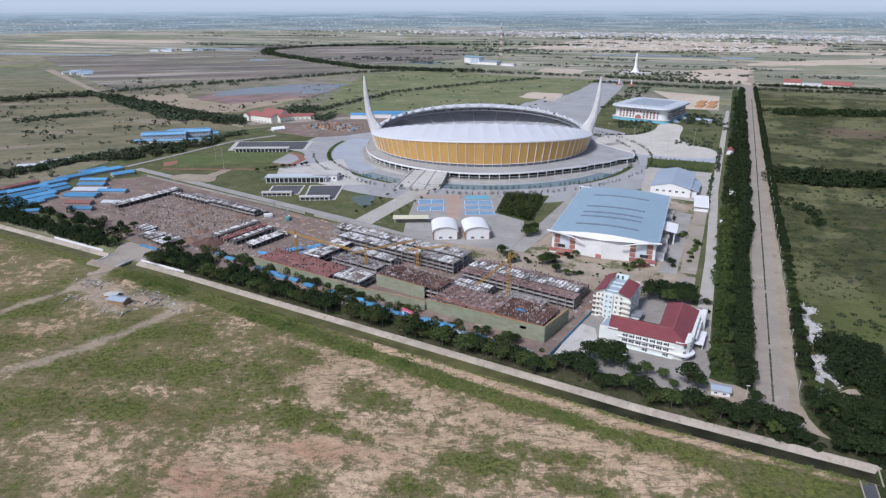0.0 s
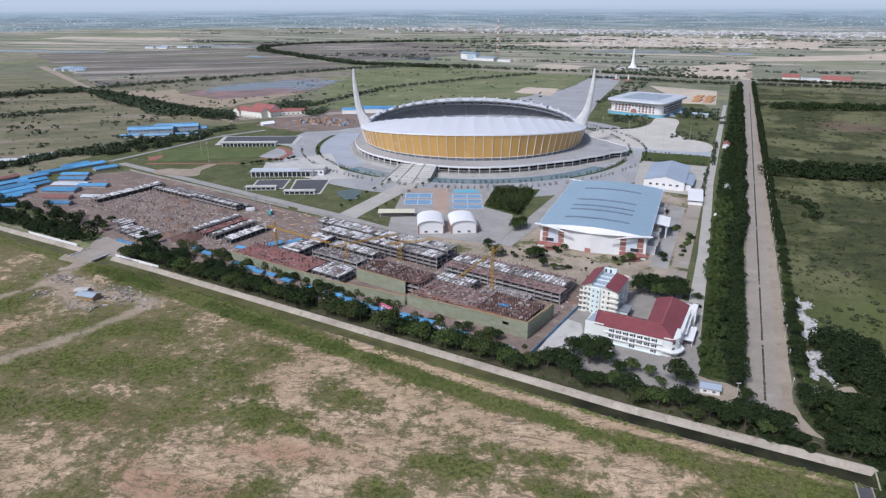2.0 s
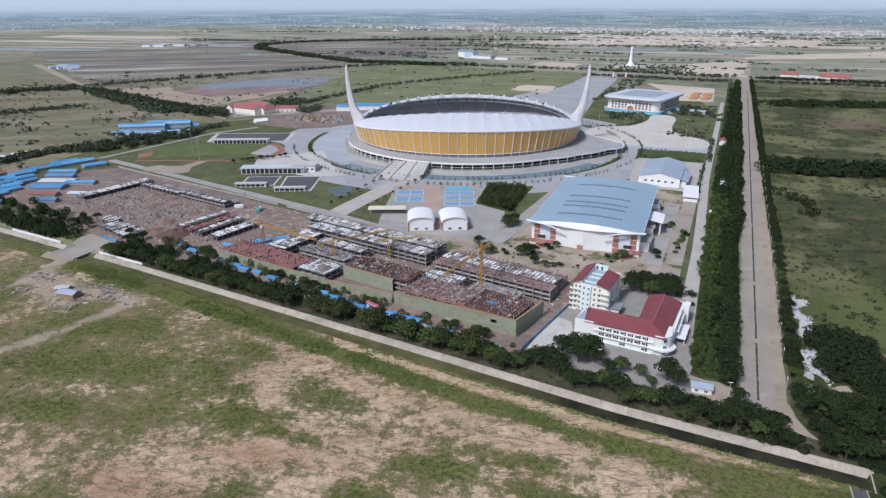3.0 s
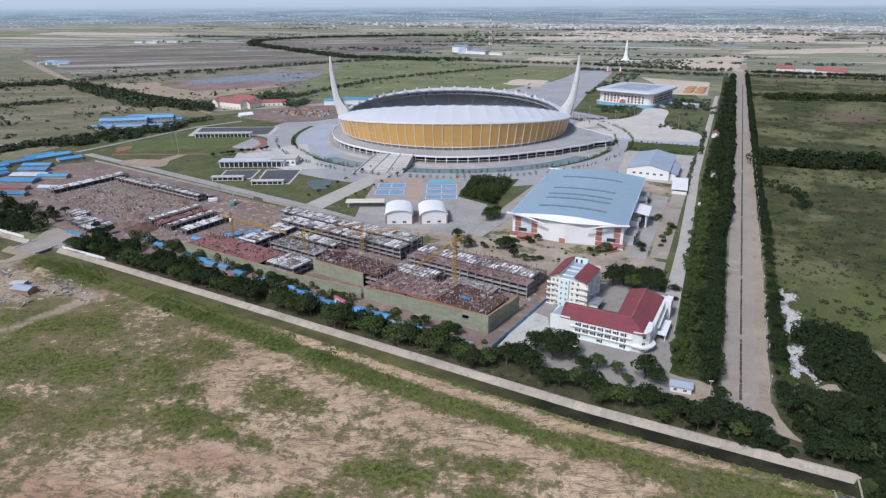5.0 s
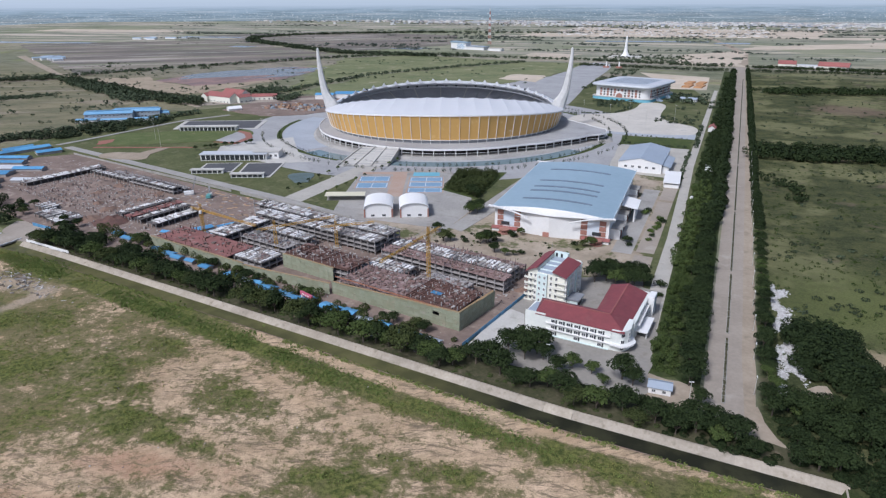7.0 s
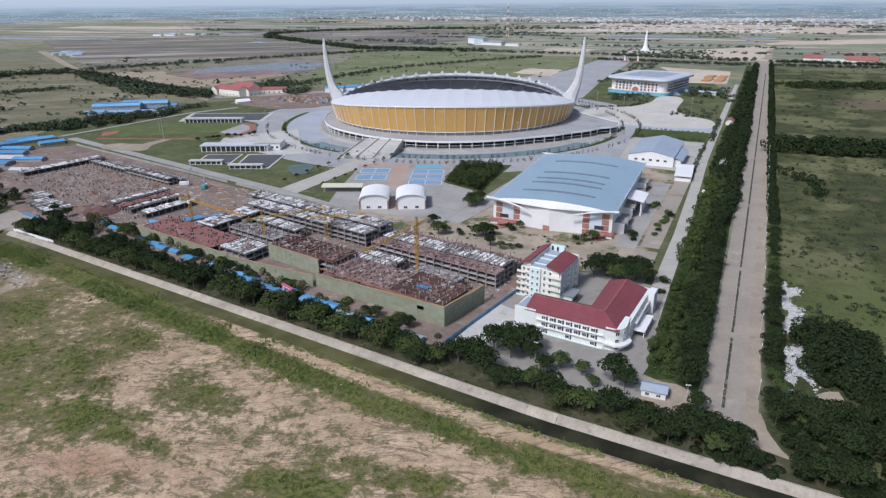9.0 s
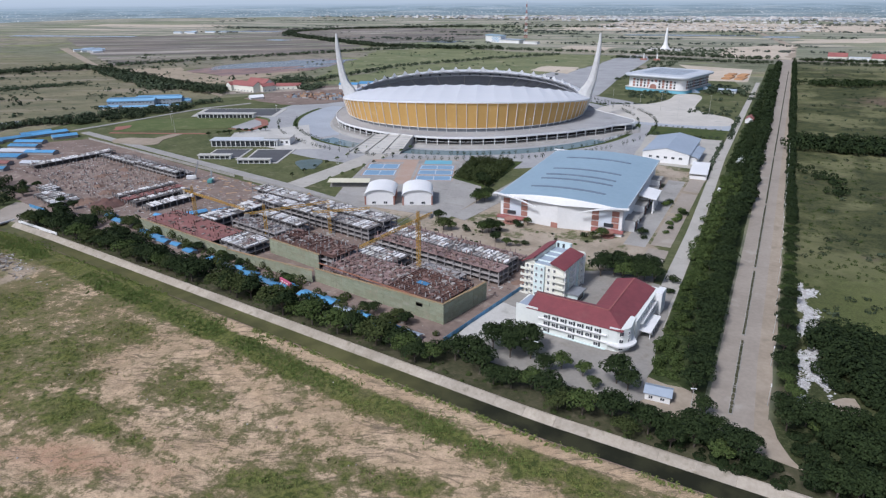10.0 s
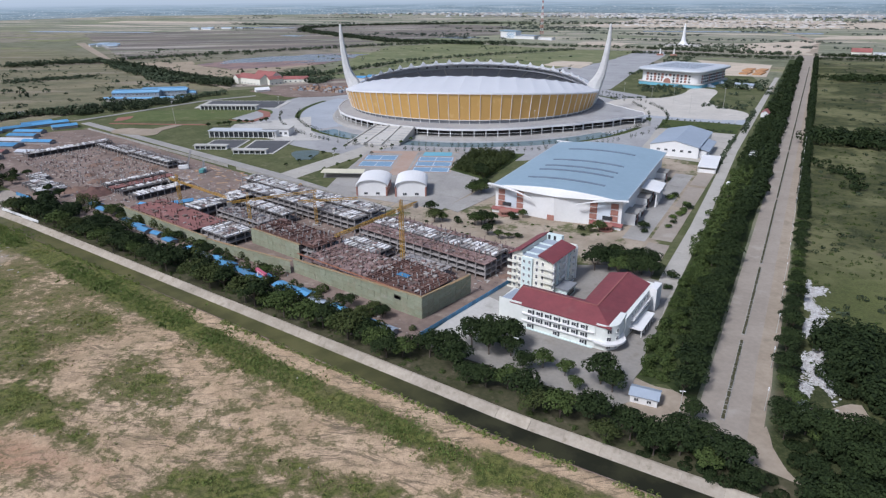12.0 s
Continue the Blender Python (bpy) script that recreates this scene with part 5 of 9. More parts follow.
    # terraced side building with frames
    for k in range(7):
        y = 462 + k * 17.5
        h = 4.2 + (3.4 if k in (0, 2, 3, 4, 6) else 0)
        s = part("side_bay", Mesh(), None, hall)
        a = Mesh()
        a.box(cx + hw - 0.1, y, -0.2, cx + hw + 6.5, y + 12, h)
        s.data = a.data("side_bay", M["white"])
        a = Mesh()
        a.box(cx + hw + 6.4, y + 1, 0.4, cx + hw + 6.7, y + 11, 3.0)
        if h > 5:
            a.box(cx + hw + 6.4, y + 1, 4.2, cx + hw + 6.7, y + 11, 6.6)
        part("glazing", a, M["dark"], s)
        a = Mesh()
        a.box(cx + hw + 6.3, y + 5, 0, cx + hw + 6.9, y + 7, h)
        part("pier", a, M["brick"], s)
        a = Mesh()
        a.box(cx + hw - 0.1, y - 0.4, h, cx + hw + 7.6, y + 12.4, h + 0.35)
        part("flat_roof", a, M["concrete"], s)
    for k in range(4):
        y = 505 + k * 7
        a = Mesh()
        a.cyl(cx + hw + 11, y, -0.2, 10.5, 0.6, 0.5, 8)
        a.bar((cx + hw + 11, y, 10.4), (cx + hw + 1, y, 12.6), 0.8, 0.6)
        part("fin", a, M["white"], hall, "white porch column")
    a = Mesh()
    a.hexa([(cx + hw + 1, 503, 12.4), (cx + hw + 13, 503, 10.4), (cx + hw + 13, 528, 10.4), (cx + hw + 1, 528, 12.4),
            (cx + hw + 1, 503, 12.9), (cx + hw + 13, 503, 10.9), (cx + hw + 13, 528, 10.9), (cx + hw + 1, 528, 12.9)])
    part("porch_roof", a, M["white"], hall)


build_hall()

# ---- second hall and small shed behind it ----
hall2 = gable("training_hall", "white training hall with grey-blue sheet roof", "sports hall", -46, 695, 76, 40, 9.5, 14.0, 90, M["white"], M["roof_grey"])
for k in range(5):
    window(hall2, -38.05, -13 + k * 6.5, 4.5, -90, 2.6, 1.8)
lean = Mesh()
lean.box(-34, -26, -0.2, 10, -20, 6.5)
part("side_wing", lean, M["white"], hall2)
lean = Mesh()
quad_roof(lean, (-35, -28), (11, -28), (11, -19.6), (-35, -19.6), 6.4, 6.4, 8.6, 8.6)
part("side_roof", lean, M["roof_grey"], hall2)
shelter = thing("open_shelter", "open shelter with flat white roof", "shelter", pose(-13.5, 632, 0, 0, 0, 3))
m = Mesh()
m.hexa([(-7, -21, 4.6), (7, -21, 4.6), (7, 21, 4.6), (-7, 21, 4.6), (-7, -21, 5.0), (7, -21, 5.0), (7, 21, 5.4), (-7, 21, 5.4)])
part("roof", m, M["white"], shelter)
m = Mesh()
m.box(-6, -20, -0.2, 6, 20, 3.0)
part("wall", m, M["white"], shelter)
for x in (-6.5, 6.5):
    for y in (-20, -7, 7, 20):
        m = Mesh()
        m.cyl(x, y, -0.2, 4.7, 0.2)
        part("post", m, M["white"], shelter)


# ---- school tower and wing ----
def build_tower():
    t = thing("apartment_block", "cream and mint apartment block with split red roof", "apartment block", pose(-62.8, 350.2, 0, 0, 0, -6))
    w, d, h, floors = 21.0, 27.0, 17.4, 5
    m = Mesh()
    m.box(0, 0, -0.2, w, d, h)
    part("wall", m, M["cream"], t)
    m = Mesh()
    m.box(5.6, -1.0, -0.2, 11.2, 0.3, h - 0.4)
    part("stair_bay", m, M["mint"], t, "mint green projecting stair bay")
    for k in range(floors):
        z = 0.9 + k * 3.4
        for x in (1.7, 4.2, 13.2, 16.2):
            window(t, x, -0.02, z, 0, 1.0, 1.6)
        for x in (7.0, 9.8):
            window(t, x, -1.02, z, 0, 0.9, 1.4)
        for x0, x1 in ((-1.6, 3.2), (15.0, w + 1.6)):
            b = Mesh()
            b.box(x0, -1.5, z - 1.05, x1, 0.0, z - 0.8)
            b.box(x0, -1.5, z - 0.8, x1, -1.35, z + 0.15)
            b.box(x0 if x0 < 0 else x1 - 0.15, -1.35, z - 0.8, x0 + 0.15 if x0 < 0 else x1, 0.0, z + 0.15)
            part("balcony", b, M["cream"], t, "cream balcony")
        b = Mesh()
        b.box(-0.1, -0.25, z - 1.0, w + 0.1, -0.01, z - 0.7)
        part("ledge", b, M["white"], t)
        for y in (3.0, 7.2, 15.0, 19.0, 23.5):
            window(t, w + 0.02, y, z, 90, 1.2, 1.7)
        for y0, y1 in ((8.6, 12.6), (20.4, 22.4)):
            b = Mesh()
            b.box(w, y0, z - 1.0, w + 1.3, y1, z - 0.8)
            b.box(w + 1.16, y0, z - 0.8, w + 1.3, y1, z + 0.1)
            part("balcony", b, M["white"], t, "white balcony")
    for y in (1.0, 5.2, 13.4, 17.0, 25.6):
        b = Mesh()
        b.box(w - 0.1, y - 0.45, -0.2, w + 0.8, y + 0.45, h - 0.4)
        part("pilaster", b, M["mint"] if y in (5.2, 17.0) else M["white"], t)
    for x0, x1, side in ((-1.2, 5.4, -1), (13.9, w + 0.9, 1)):
        b = Mesh()
        n = 6
        prof = []
        for k in range(n + 1):
            u = k / n
            prof.append((x0 + (x1 - x0) * u, h - 0.3 + (3.3 if side < 0 else 2.3) * ((u if side < 0 else 1 - u) ** 0.75)))
        back = d if side < 0 else d - 4.5
        rows = [[(x, y, z) for x, z in prof] for y in (-1.4, back + 1.0)]
        b.grid(rows)
        r = part("roof", b, M["red_roof"], t, "deep red sloping roof")
        r.modifiers.new("thick", "SOLIDIFY").thickness = -0.35
        b = Mesh()
        inner = [(x, z - 0.36) for x, z in prof if -0.0 <= x <= w] or prof
        ring = [(inner[0][0], h - 0.4), (inner[-1][0], h - 0.4)] + [(x, z) for x, z in inner[::-1]]
        f, e = [(x, 0.0, z) for x, z in ring], [(x, back, z) for x, z in ring]
        b.face(*f)
        b.face(*e[::-1])
        for i in range(len(f)):
            j = (i + 1) % len(f)
            b.face(f[i], e[i], e[j], f[j])
        part("gable_wall", b, M["cream"], t)
    b = Mesh()
    b.box(5.5, 0.2, h - 0.1, 13.8, d - 0.2, h + 0.5)
    part("flat_roof", b, M["roof_grey"], t)
    for y, dy, dz in ((3.0, 0.4, 1.2), (10.5, 0.4, 1.2), (16.5, 0.4, 1.2), (24.5, 2.2, 3.4)):
        b = Mesh()
        b.box(5.6, y, h + 0.5, 13.7, y + dy, h + dz)
        part("roof_wall", b, M["mint"], t)
    for x in (7.0, 10.0):
        b = Mesh()
        b.box(x - 0.6, 24.3, h + 0.7, x + 0.6, 24.52, h + 2.9)
        part("roof_door", b, M["dark"], t)
    b = Mesh()
    b.box(w + 0.8, 2, -0.2, w + 7, 11, 4.2)
    porch = part("porch", b, M["mint"], t)
    b = Mesh()
    b.box(w + 0.8, 1.4, 4.2, w + 7.8, 11.6, 4.8)
    part("porch_roof", b, M["steel_grey"], porch)
    b = Mesh()
    b.box(w + 6.9, 3, 0.6, w + 7.1, 10, 3.0)
    part("porch_glazing", b, M["dark"], porch)
    b = Mesh()
    b.cyl(3.5, 26, h + 2.0, h + 7.5, 0.08, 0.05, 5)
    part("antenna", b, M["steel_grey"], t)


build_tower()


def build_wing():
    w = thing("school_wing", "white L-shaped school building with red roof", "school building")
    eave, ridge = 10.2, 13.8
    front = [(-53.5, 316.0), (-10.5, 312.3), (-9.5, 325.5), (-52.5, 329.5)]
    side = [(-20.0, 326.0), (-1.6, 324.0), (0.9, 363.5), (-18.5, 366.5)]
    m = Mesh()
    m.prism(front, -0.2, eave)
    part("front_block", m, M["school_wall"], w)
    m = Mesh()
    m.prism(side, -0.2, eave)
    part("side_block", m, M["school_wall"], w)
    # rounded corner with a porch
    m = Mesh()
    pts = [(-10.4, 312.4)] + [(-8.2 + 6.0 * math.cos(a), 318.2 + 6.0 * math.sin(a)) for a in [radians(-78 + 13 * k) for k in range(8)]] + [(-2.4, 327.0), (-10.4, 327.0)]
    m.prism(pts, -0.2, eave + 0.8)
    part("corner_tower", m, M["school_wall"], w, "rounded white corner")
    m = Mesh()
    pts = [(-11.0, 311.0)] + [(-8.2 + 8.6 * math.cos(a), 318.2 + 8.6 * math.sin(a)) for a in [radians(-70 + 10 * k) for k in range(8)]] + [(-3, 325.0), (-10.4, 322.0)]
    m.prism(pts, 3.4, 4.2)
    part("porch_roof", m, M["white"], w)
    # hipped L roof: six slopes meeting on an L-shaped ridge
    o = 1.0
    A, Bq, C = (-48.5, 315.2), (-4.6, 311.6), (-0.6, 361.5)
    Dq, E, F, G = (-20.0, 365.0), (-21.3, 332.0), (-50.0, 334.0), (-11.5, 370.0)
    R0, R1, R2 = (-46.5, 324.6), (-13.2, 322.0), (-10.8, 361.0)
    for pts, zs in (((A, Bq, R1, R0), (eave, eave, ridge, ridge)), ((Bq, C, R2, R1), (eave, eave, ridge, ridge)), ((E, F, R0, R1), (eave, eave, ridge, ridge)),
                    ((Dq, E, R1, R2), (eave, eave, ridge, ridge))):
        m = Mesh()
        quad_roof(m, *pts, *[z + 0.3 for z in zs], 0.3)
        part("roof", m, M["red_roof"], w, "deep red sheet roof")
    for pts, zs in (((F, A, R0), (eave, eave, ridge)), ((C, G, R2), (eave, eave, ridge)), ((G, Dq, R2), (eave, eave, ridge))):
        m = Mesh()
        m.prism(list(pts), eave - 0.1, [z + 0.3 for z in zs])
        part("roof_hip", m, M["red_roof"], w, "deep red sheet roof")
    m = Mesh()
    for p, q in ((R0, R1), (R1, R2)):
        m.bar((*p, ridge + 0.38), (*q, ridge + 0.38), 0.6, 0.25)
    part("ridge_cap", m, M["red_tile"], w)
    # front facade
    a = math.degrees(math.atan2(-3.7, 43.0))
    ca, sa = math.cos(radians(a)), math.sin(radians(a))
    pf = lambda u, o=0: (-53.5 + u * ca + o * sa, 316.0 + u * sa - o * ca)
    for k in range(3):
        z = 1.0 + k * 3.3
        for j in range(7):
            u = 14.5 + j * 3.9
            if k == 0 and j % 3:
                continue
            window(w, *pf(u, 0.02), z, a, 1.8, 1.5)
            d = Mesh()
            p = pf(u + 1.6, 0.06)
            d.box(-0.4, -0.05, -0.1, 0.4, 0.1, 1.9)
            ob = part("dark_recess", d, M["dark"], w)
            ob.matrix_local = pose(*p, z - 0.2, 0, 0, a)
        b = Mesh()
        b.bar((*pf(11, 0.5), z - 0.45), (*pf(42.5, 0.5), z - 0.45), 1.0, 0.35)
        part("ledge", b, M["white"] if k else M["mint"], w)
        window(w, -8.2 + 6.02 * math.cos(radians(-60)), 318.2 + 6.02 * math.sin(radians(-60)), z + 0.2, 30, 1.6, 1.6)
        window(w, -8.2 + 6.02 * math.cos(radians(-25)), 318.2 + 6.02 * math.sin(radians(-25)), z + 0.2, 65, 1.2, 1.6)
    m = Mesh()
    m.prism([pf(-0.1, 0.12), pf(10.5, 0.12), pf(10.5, -0.2), pf(-0.1, -0.2)], -0.2, eave + 1.2)
    part("blank_panel", m, M["school_wall"], w)
    m = Mesh()
    m.prism([pf(0.2, -0.4), pf(7, -0.4), pf(8, -12.6), pf(1.2, -12.6)], eave, eave + 0.3)
    part("flat_roof", m, M["roof_grey"], w)
    # side facade with balconies
    b0, b1 = Vector((-1.6, 324.0)), Vector((0.9, 363.5))
    dv = (b1 - b0) / 39.6
    nv = Vector((dv.y, -dv.x)).normalized()
    sa_ = math.degrees(math.atan2(dv.y, dv.x))
    for k in range(3):
        z = 0.6 + k * 3.3
        for j in range(6):
            p = b0 + dv * (8 + j * 4.2) + nv * 0.02
            window(w, p.x, p.y, z, sa_, 1.9, 1.9)
            q = b0 + dv * (8 + j * 4.2)
            if k:
                bal = Mesh()
                for s0, s1, zz0, zz1 in ((0.0, 1.6, z - 0.55, z - 0.35), (1.45, 1.6, z - 0.35, z + 0.55)):
                    c = [q - dv * 1.9 + nv * s0, q + dv * 1.9 + nv * s0, q + dv * 1.9 + nv * s1, q - dv * 1.9 + nv * s1]
                    bal.prism([tuple(v) for v in c][::-1], zz0, zz1)
                part("balcony", bal, M["white"], w, "white balcony")
    m = Mesh()
    e0, e1 = b0 + dv * 31.6, b0 + dv * 39.5
    m.prism([tuple(e0), tuple(e0 + nv * 3.2), tuple(e1 + nv * 3.2), tuple(e1)], -0.2, eave + 0.9)
    part("end_pavilion", m, M["white"], w)
    p0, p1 = b0 + dv * 5, b0 + dv * 23
    m = Mesh()
    m.prism([tuple(p0), tuple(p0 + nv * 5.5), tuple(p1 + nv * 5.5), tuple(p1)], 3.6, 4.1)
    part("long_porch_roof", m, M["white"], w)
    for j in range(5):
        p = p0 + dv * (1 + j * 4.0) + nv * 5.0
        m = Mesh()
        m.cyl(p.x, p.y, 0.05, 3.6, 0.25)
        part("porch_column", m, M["white"], w)


build_wing()
sheet("inner_court", [(-40, 336), (-22, 334), (-22, 352), (-34, 352)], 0.14, M["asphalt"], "dark paved inner court", "yard")


# ---- vaulted sheds, shelter ----
def vault(cx, cy, angle):
    v = thing("vaulted_shed", "white shed with barrel-vaulted sheet roof and brick-red piers", "shed", pose(cx, cy, 0, 0, 0, angle), "pair of vaulted sheds")
    w, d, h, c = 10.4, 26.0, 7.2, 11.6
    n = 12
    pts = [(w * math.cos(math.pi * k / n), h + (c - h) * math.sin(math.pi * k / n)) for k in range(n + 1)]
    m = Mesh()
    for y, flip in ((0, False), (d, True)):
        f = [(-w, y, -0.2), (w, y, -0.2)] + [(x, y, z) for x, z in pts]
        m.face(*(f if not flip else f[::-1]))
    for s in (-1, 1):
        f = [(s * w, 0, -0.2), (s * w, d, -0.2), (s * w, d, h), (s * w, 0, h)]
        m.face(*(f if s > 0 else f[::-1]))
    part("wall", m, M["white"], v)
    m = Mesh()
    m.grid([[(x * 1.06, y, z + 0.15) for x, z in pts] for y in (-1.2, 6, 13, 20, d + 0.8)])
    r = part("roof", m, M["white"], v)
    r.modifiers.new("thick", "SOLIDIFY").thickness = 0.3
    for s in (-1, 1):
        m = Mesh()
        m.box(s * w - 0.5, -0.4, -0.2, s * w + 0.5, 0.6, h - 0.4)
        part("pier", m, M["brick"], v)
        for y in (5, 11, 17, 23):
            m = Mesh()
            m.box(s * w - 0.35, y, -0.2, s * w + 0.35, y + 2.2, 5.8)
            part("side_pier", m, M["brick"], v)
    for x in (-4.2, 4.2):
        window(v, x, -0.02, 1.2, 0, 2.6, 1.6)
    return v


vault(-208.5, 440, 27)
vault(-183.5, 451.5, 29)
sh = thing("spectator_shelter", "long low shelter with pale yellow flat roof", "shelter", pose(-270, 459, 0, 0, 0, 25))
m = Mesh()
m.hexa([(0, 0, 4.6), (33, 0, 4.6), (33, 9, 5.4), (0, 9, 5.4), (0, 0, 4.9), (33, 0, 4.9), (33, 9, 5.7), (0, 9, 5.7)])
part("roof", m, surf("pale_yellow_roof", (0.66, 0.62, 0.47), (0.58, 0.54, 0.40), 0.1, 0.6, 0.6, bump=0.0), sh)
m = Mesh()
for k in range(4):
    m.box(1, 3 + k * 1.4, -0.2, 32, 4.4 + k * 1.4, 0.5 + k * 0.5)
part("terrace", m, M["concrete"], sh)
for k in range(8):
    m = Mesh()
    m.cyl(1 + k * 4.4, 8.4, -0.2, 5.3, 0.18)
    part("post", m, M["white"], sh)

# ---- pavilions of the western courts ----
def pavilion(name, label, x, y, w, d, h, angle, roof):
    p = thing(name, label, "pavilion", pose(x, y, 0, 0, 0, angle))
    m = Mesh()
    m.box(0, 0, -0.2, w, d, h)
    part("wall", m, M["white"], p)
    m = Mesh()
    m.box(-1, -1.4, h, w + 1, d + 0.8, h + 0.5)
    part("roof", m, roof, p)
    m = Mesh()
    m.box(1, -0.1, 0.6, w - 1, 0.1, h - 0.8)
    part("opening", m, M["dark"], p)
    for k in range(int(w // 5) + 1):
        m = Mesh()
        m.box(k * 5 + 0.4, -1.2, -0.2, k * 5 + 1.0, -0.6, h)
        part("post", m, M["white"], p)
    return p


pavilion("changing_pavilion", "long white changing pavilion with pale roof", -612, 640, 72, 9, 5.5, 25, M["pale_concrete"])
pavilion("clubhouse", "white two-winged clubhouse with solar panels on its roof", -470, 528, 68, 14, 6.5, 25, M["pale_roof"])
for x, y in ((-440, 484), (-394, 487)):
    g = pavilion("small_grandstand", "small white court grandstand with flat roof", x, y, 30, 5, 3.6, 25, M["pale_concrete"])
gb = thing("clubhouse_annex", "white annex block beside the clubhouse", "pavilion", pose(-424, 556, 0, 0, 0, 25))
m = Mesh()
m.box(0, 0, -0.2, 26, 20, 7.5)
part("wall", m, M["white"], gb)
m = Mesh()
m.box(-0.8, -0.8, 7.5, 26.8, 20.8, 8.0)
part("roof", m, M["pale_concrete"], gb)
for k in range(5):
    window(gb, 3 + k * 5, -0.02, 2.5, 0, 2.4, 2.2)


# ---- indoor arena ----
def rounded(hx, hy, r, bulge=0.0, n=8, seg=10):
    """A rounded rectangle in plan, counter-clockwise; its long sides may bow out."""
    pts = []
    for cx, cy, a0 in ((hx - r, hy - r, 0), (-hx + r, hy - r, 90), (-hx + r, -hy + r, 180), (hx - r, -hy + r, 270)):
        pts += [(cx + r * math.cos(radians(a0 + 90 * k / n)), cy + r * math.sin(radians(a0 + 90 * k / n))) for k in range(n + 1)]
    return [(x * (1 + bulge * (1 - (y / hy) ** 2)), y * (1 + bulge * (1 - (x / hx) ** 2))) for x, y in pts]


def build_arena():
    a = thing("indoor_arena", "pale indoor arena with rounded roof, brick-red panels and cyan base", "arena", pose(-129, 1172, 0, 0, 0, -14))
    w, d, h = 92.0, 110.0, 21.0
    m = Mesh()
    m.prism(rounded(w / 2, d / 2, 12, 0.02), -0.2, h)
    part("wall", m, M["white"], a)
    m = Mesh()
    m.prism(rounded(w / 2 + 4, d / 2 + 4, 13, 0.02), -0.2, 4.6)
    part("base", m, M["cyan_base"], a, "cyan clad base storey")
    m = Mesh()
    m.prism(rounded(w / 2 + 4.6, d / 2 + 4.6, 13, 0.02), 4.6, 5.2)
    part("terrace", m, M["pale_concrete"], a)
    loops = []
    for grow, z in ((0.5, h - 1.0), (5.5, h + 0.6), (6.5, h + 2.4), (5.6, h + 3.8), (2.0, h + 4.6), (-10, h + 5.6), (-13, h + 4.6)):
        lp = [(x, y, z) for x, y in rounded(w / 2 + grow, d / 2 + grow, 13 + grow * 0.5, 0.03)]
        loops.append(lp + lp[:1])
    m = Mesh()
    m.grid(loops)
    part("eave", m, M["pale_roof"], a, "pale rounded roof rim", smooth=True)
    m = Mesh()
    m.prism(rounded(w / 2 - 12.4, d / 2 - 12.4, 7, 0.03), h + 3.6, h + 4.7)
    part("roof_centre", m, M["roof_grey"], a, "blue-grey sunken roof centre")
    for k in range(7):
        m = Mesh()
        y = -d / 2 + 22 + k * 11
        m.box(-w / 2 + 15, y - 0.3, h + 4.6, w / 2 - 15, y + 0.3, h + 5.1)
        part("roof_rib", m, M["steel_grey"], a)
    pier = Mesh()
    pier.box(-1.7, -0.5, 0, 1.7, 0.6, 3.2)
    pier_me = pier.data("brick_panel", M["brick"])
    pane = Mesh()
    pane.box(-1.2, -0.35, 0, 1.2, 0.6, 2.6)
    pane_me = pane.data("pane", M["dark"])
    for k in range(12):
        x = -w / 2 + 13 + k * 6.0
        for z in (6.6, 10.8, 15.0):
            part("brick_panel" if k % 2 == 0 else "pane", pier_me if k % 2 == 0 else pane_me, None, a).location = (x, -d / 2 * (1 + 0.02 * (1 - (2 * x / w) ** 2)), z)
    for k in range(14):
        y = -d / 2 + 13 + k * 6.5
        for z in (6.6, 10.8, 15.0):
            ob = part("pane" if k % 4 else "brick_panel", pane_me if k % 4 else pier_me, None, a)
            ob.matrix_local = pose(w / 2 * (1 + 0.02 * (1 - (2 * y / d) ** 2)), y, z, 0, 0, 90)
    n = 10
    for nm, hw, hz, y0, mat in (("entrance_arch", 8.0, 15.0, 3.0, M["white"]), ("entrance_glazing", 5.5, 12.0, 3.3, M["brick"])):
        m = Mesh()
        ring = [(-hw, -0.2), (hw, -0.2)] + [(hw * math.cos(math.pi * k / n), hz - hw + hw * math.sin(math.pi * k / n)) for k in range(n + 1)]
        f, b = [(x, -d / 2 - y0, z) for x, z in ring], [(x, -d / 2 + 2, z) for x, z in ring]
        m.face(*f)
        for i in range(len(f)):
            j = (i + 1) % len(f)
            m.face(f[i], b[i], b[j], f[j])
        part(nm, m, mat, a)
    for y in (-30, 14):
        m = Mesh()
        m.hexa([(w / 2 + 3, y, -0.2), (w / 2 + 15, y, -0.2), (w / 2 + 15, y + 9, -0.2), (w / 2 + 3, y + 9, -0.2), (w / 2 + 3, y, 5.2), (w / 2 + 5, y, 5.2), (w / 2 + 5, y + 9, 5.2), (w / 2 + 3, y + 9, 5.2)])
        part("ramp", m, M["pale_blue_roof"], a, "pale blue outer stair")


build_arena()


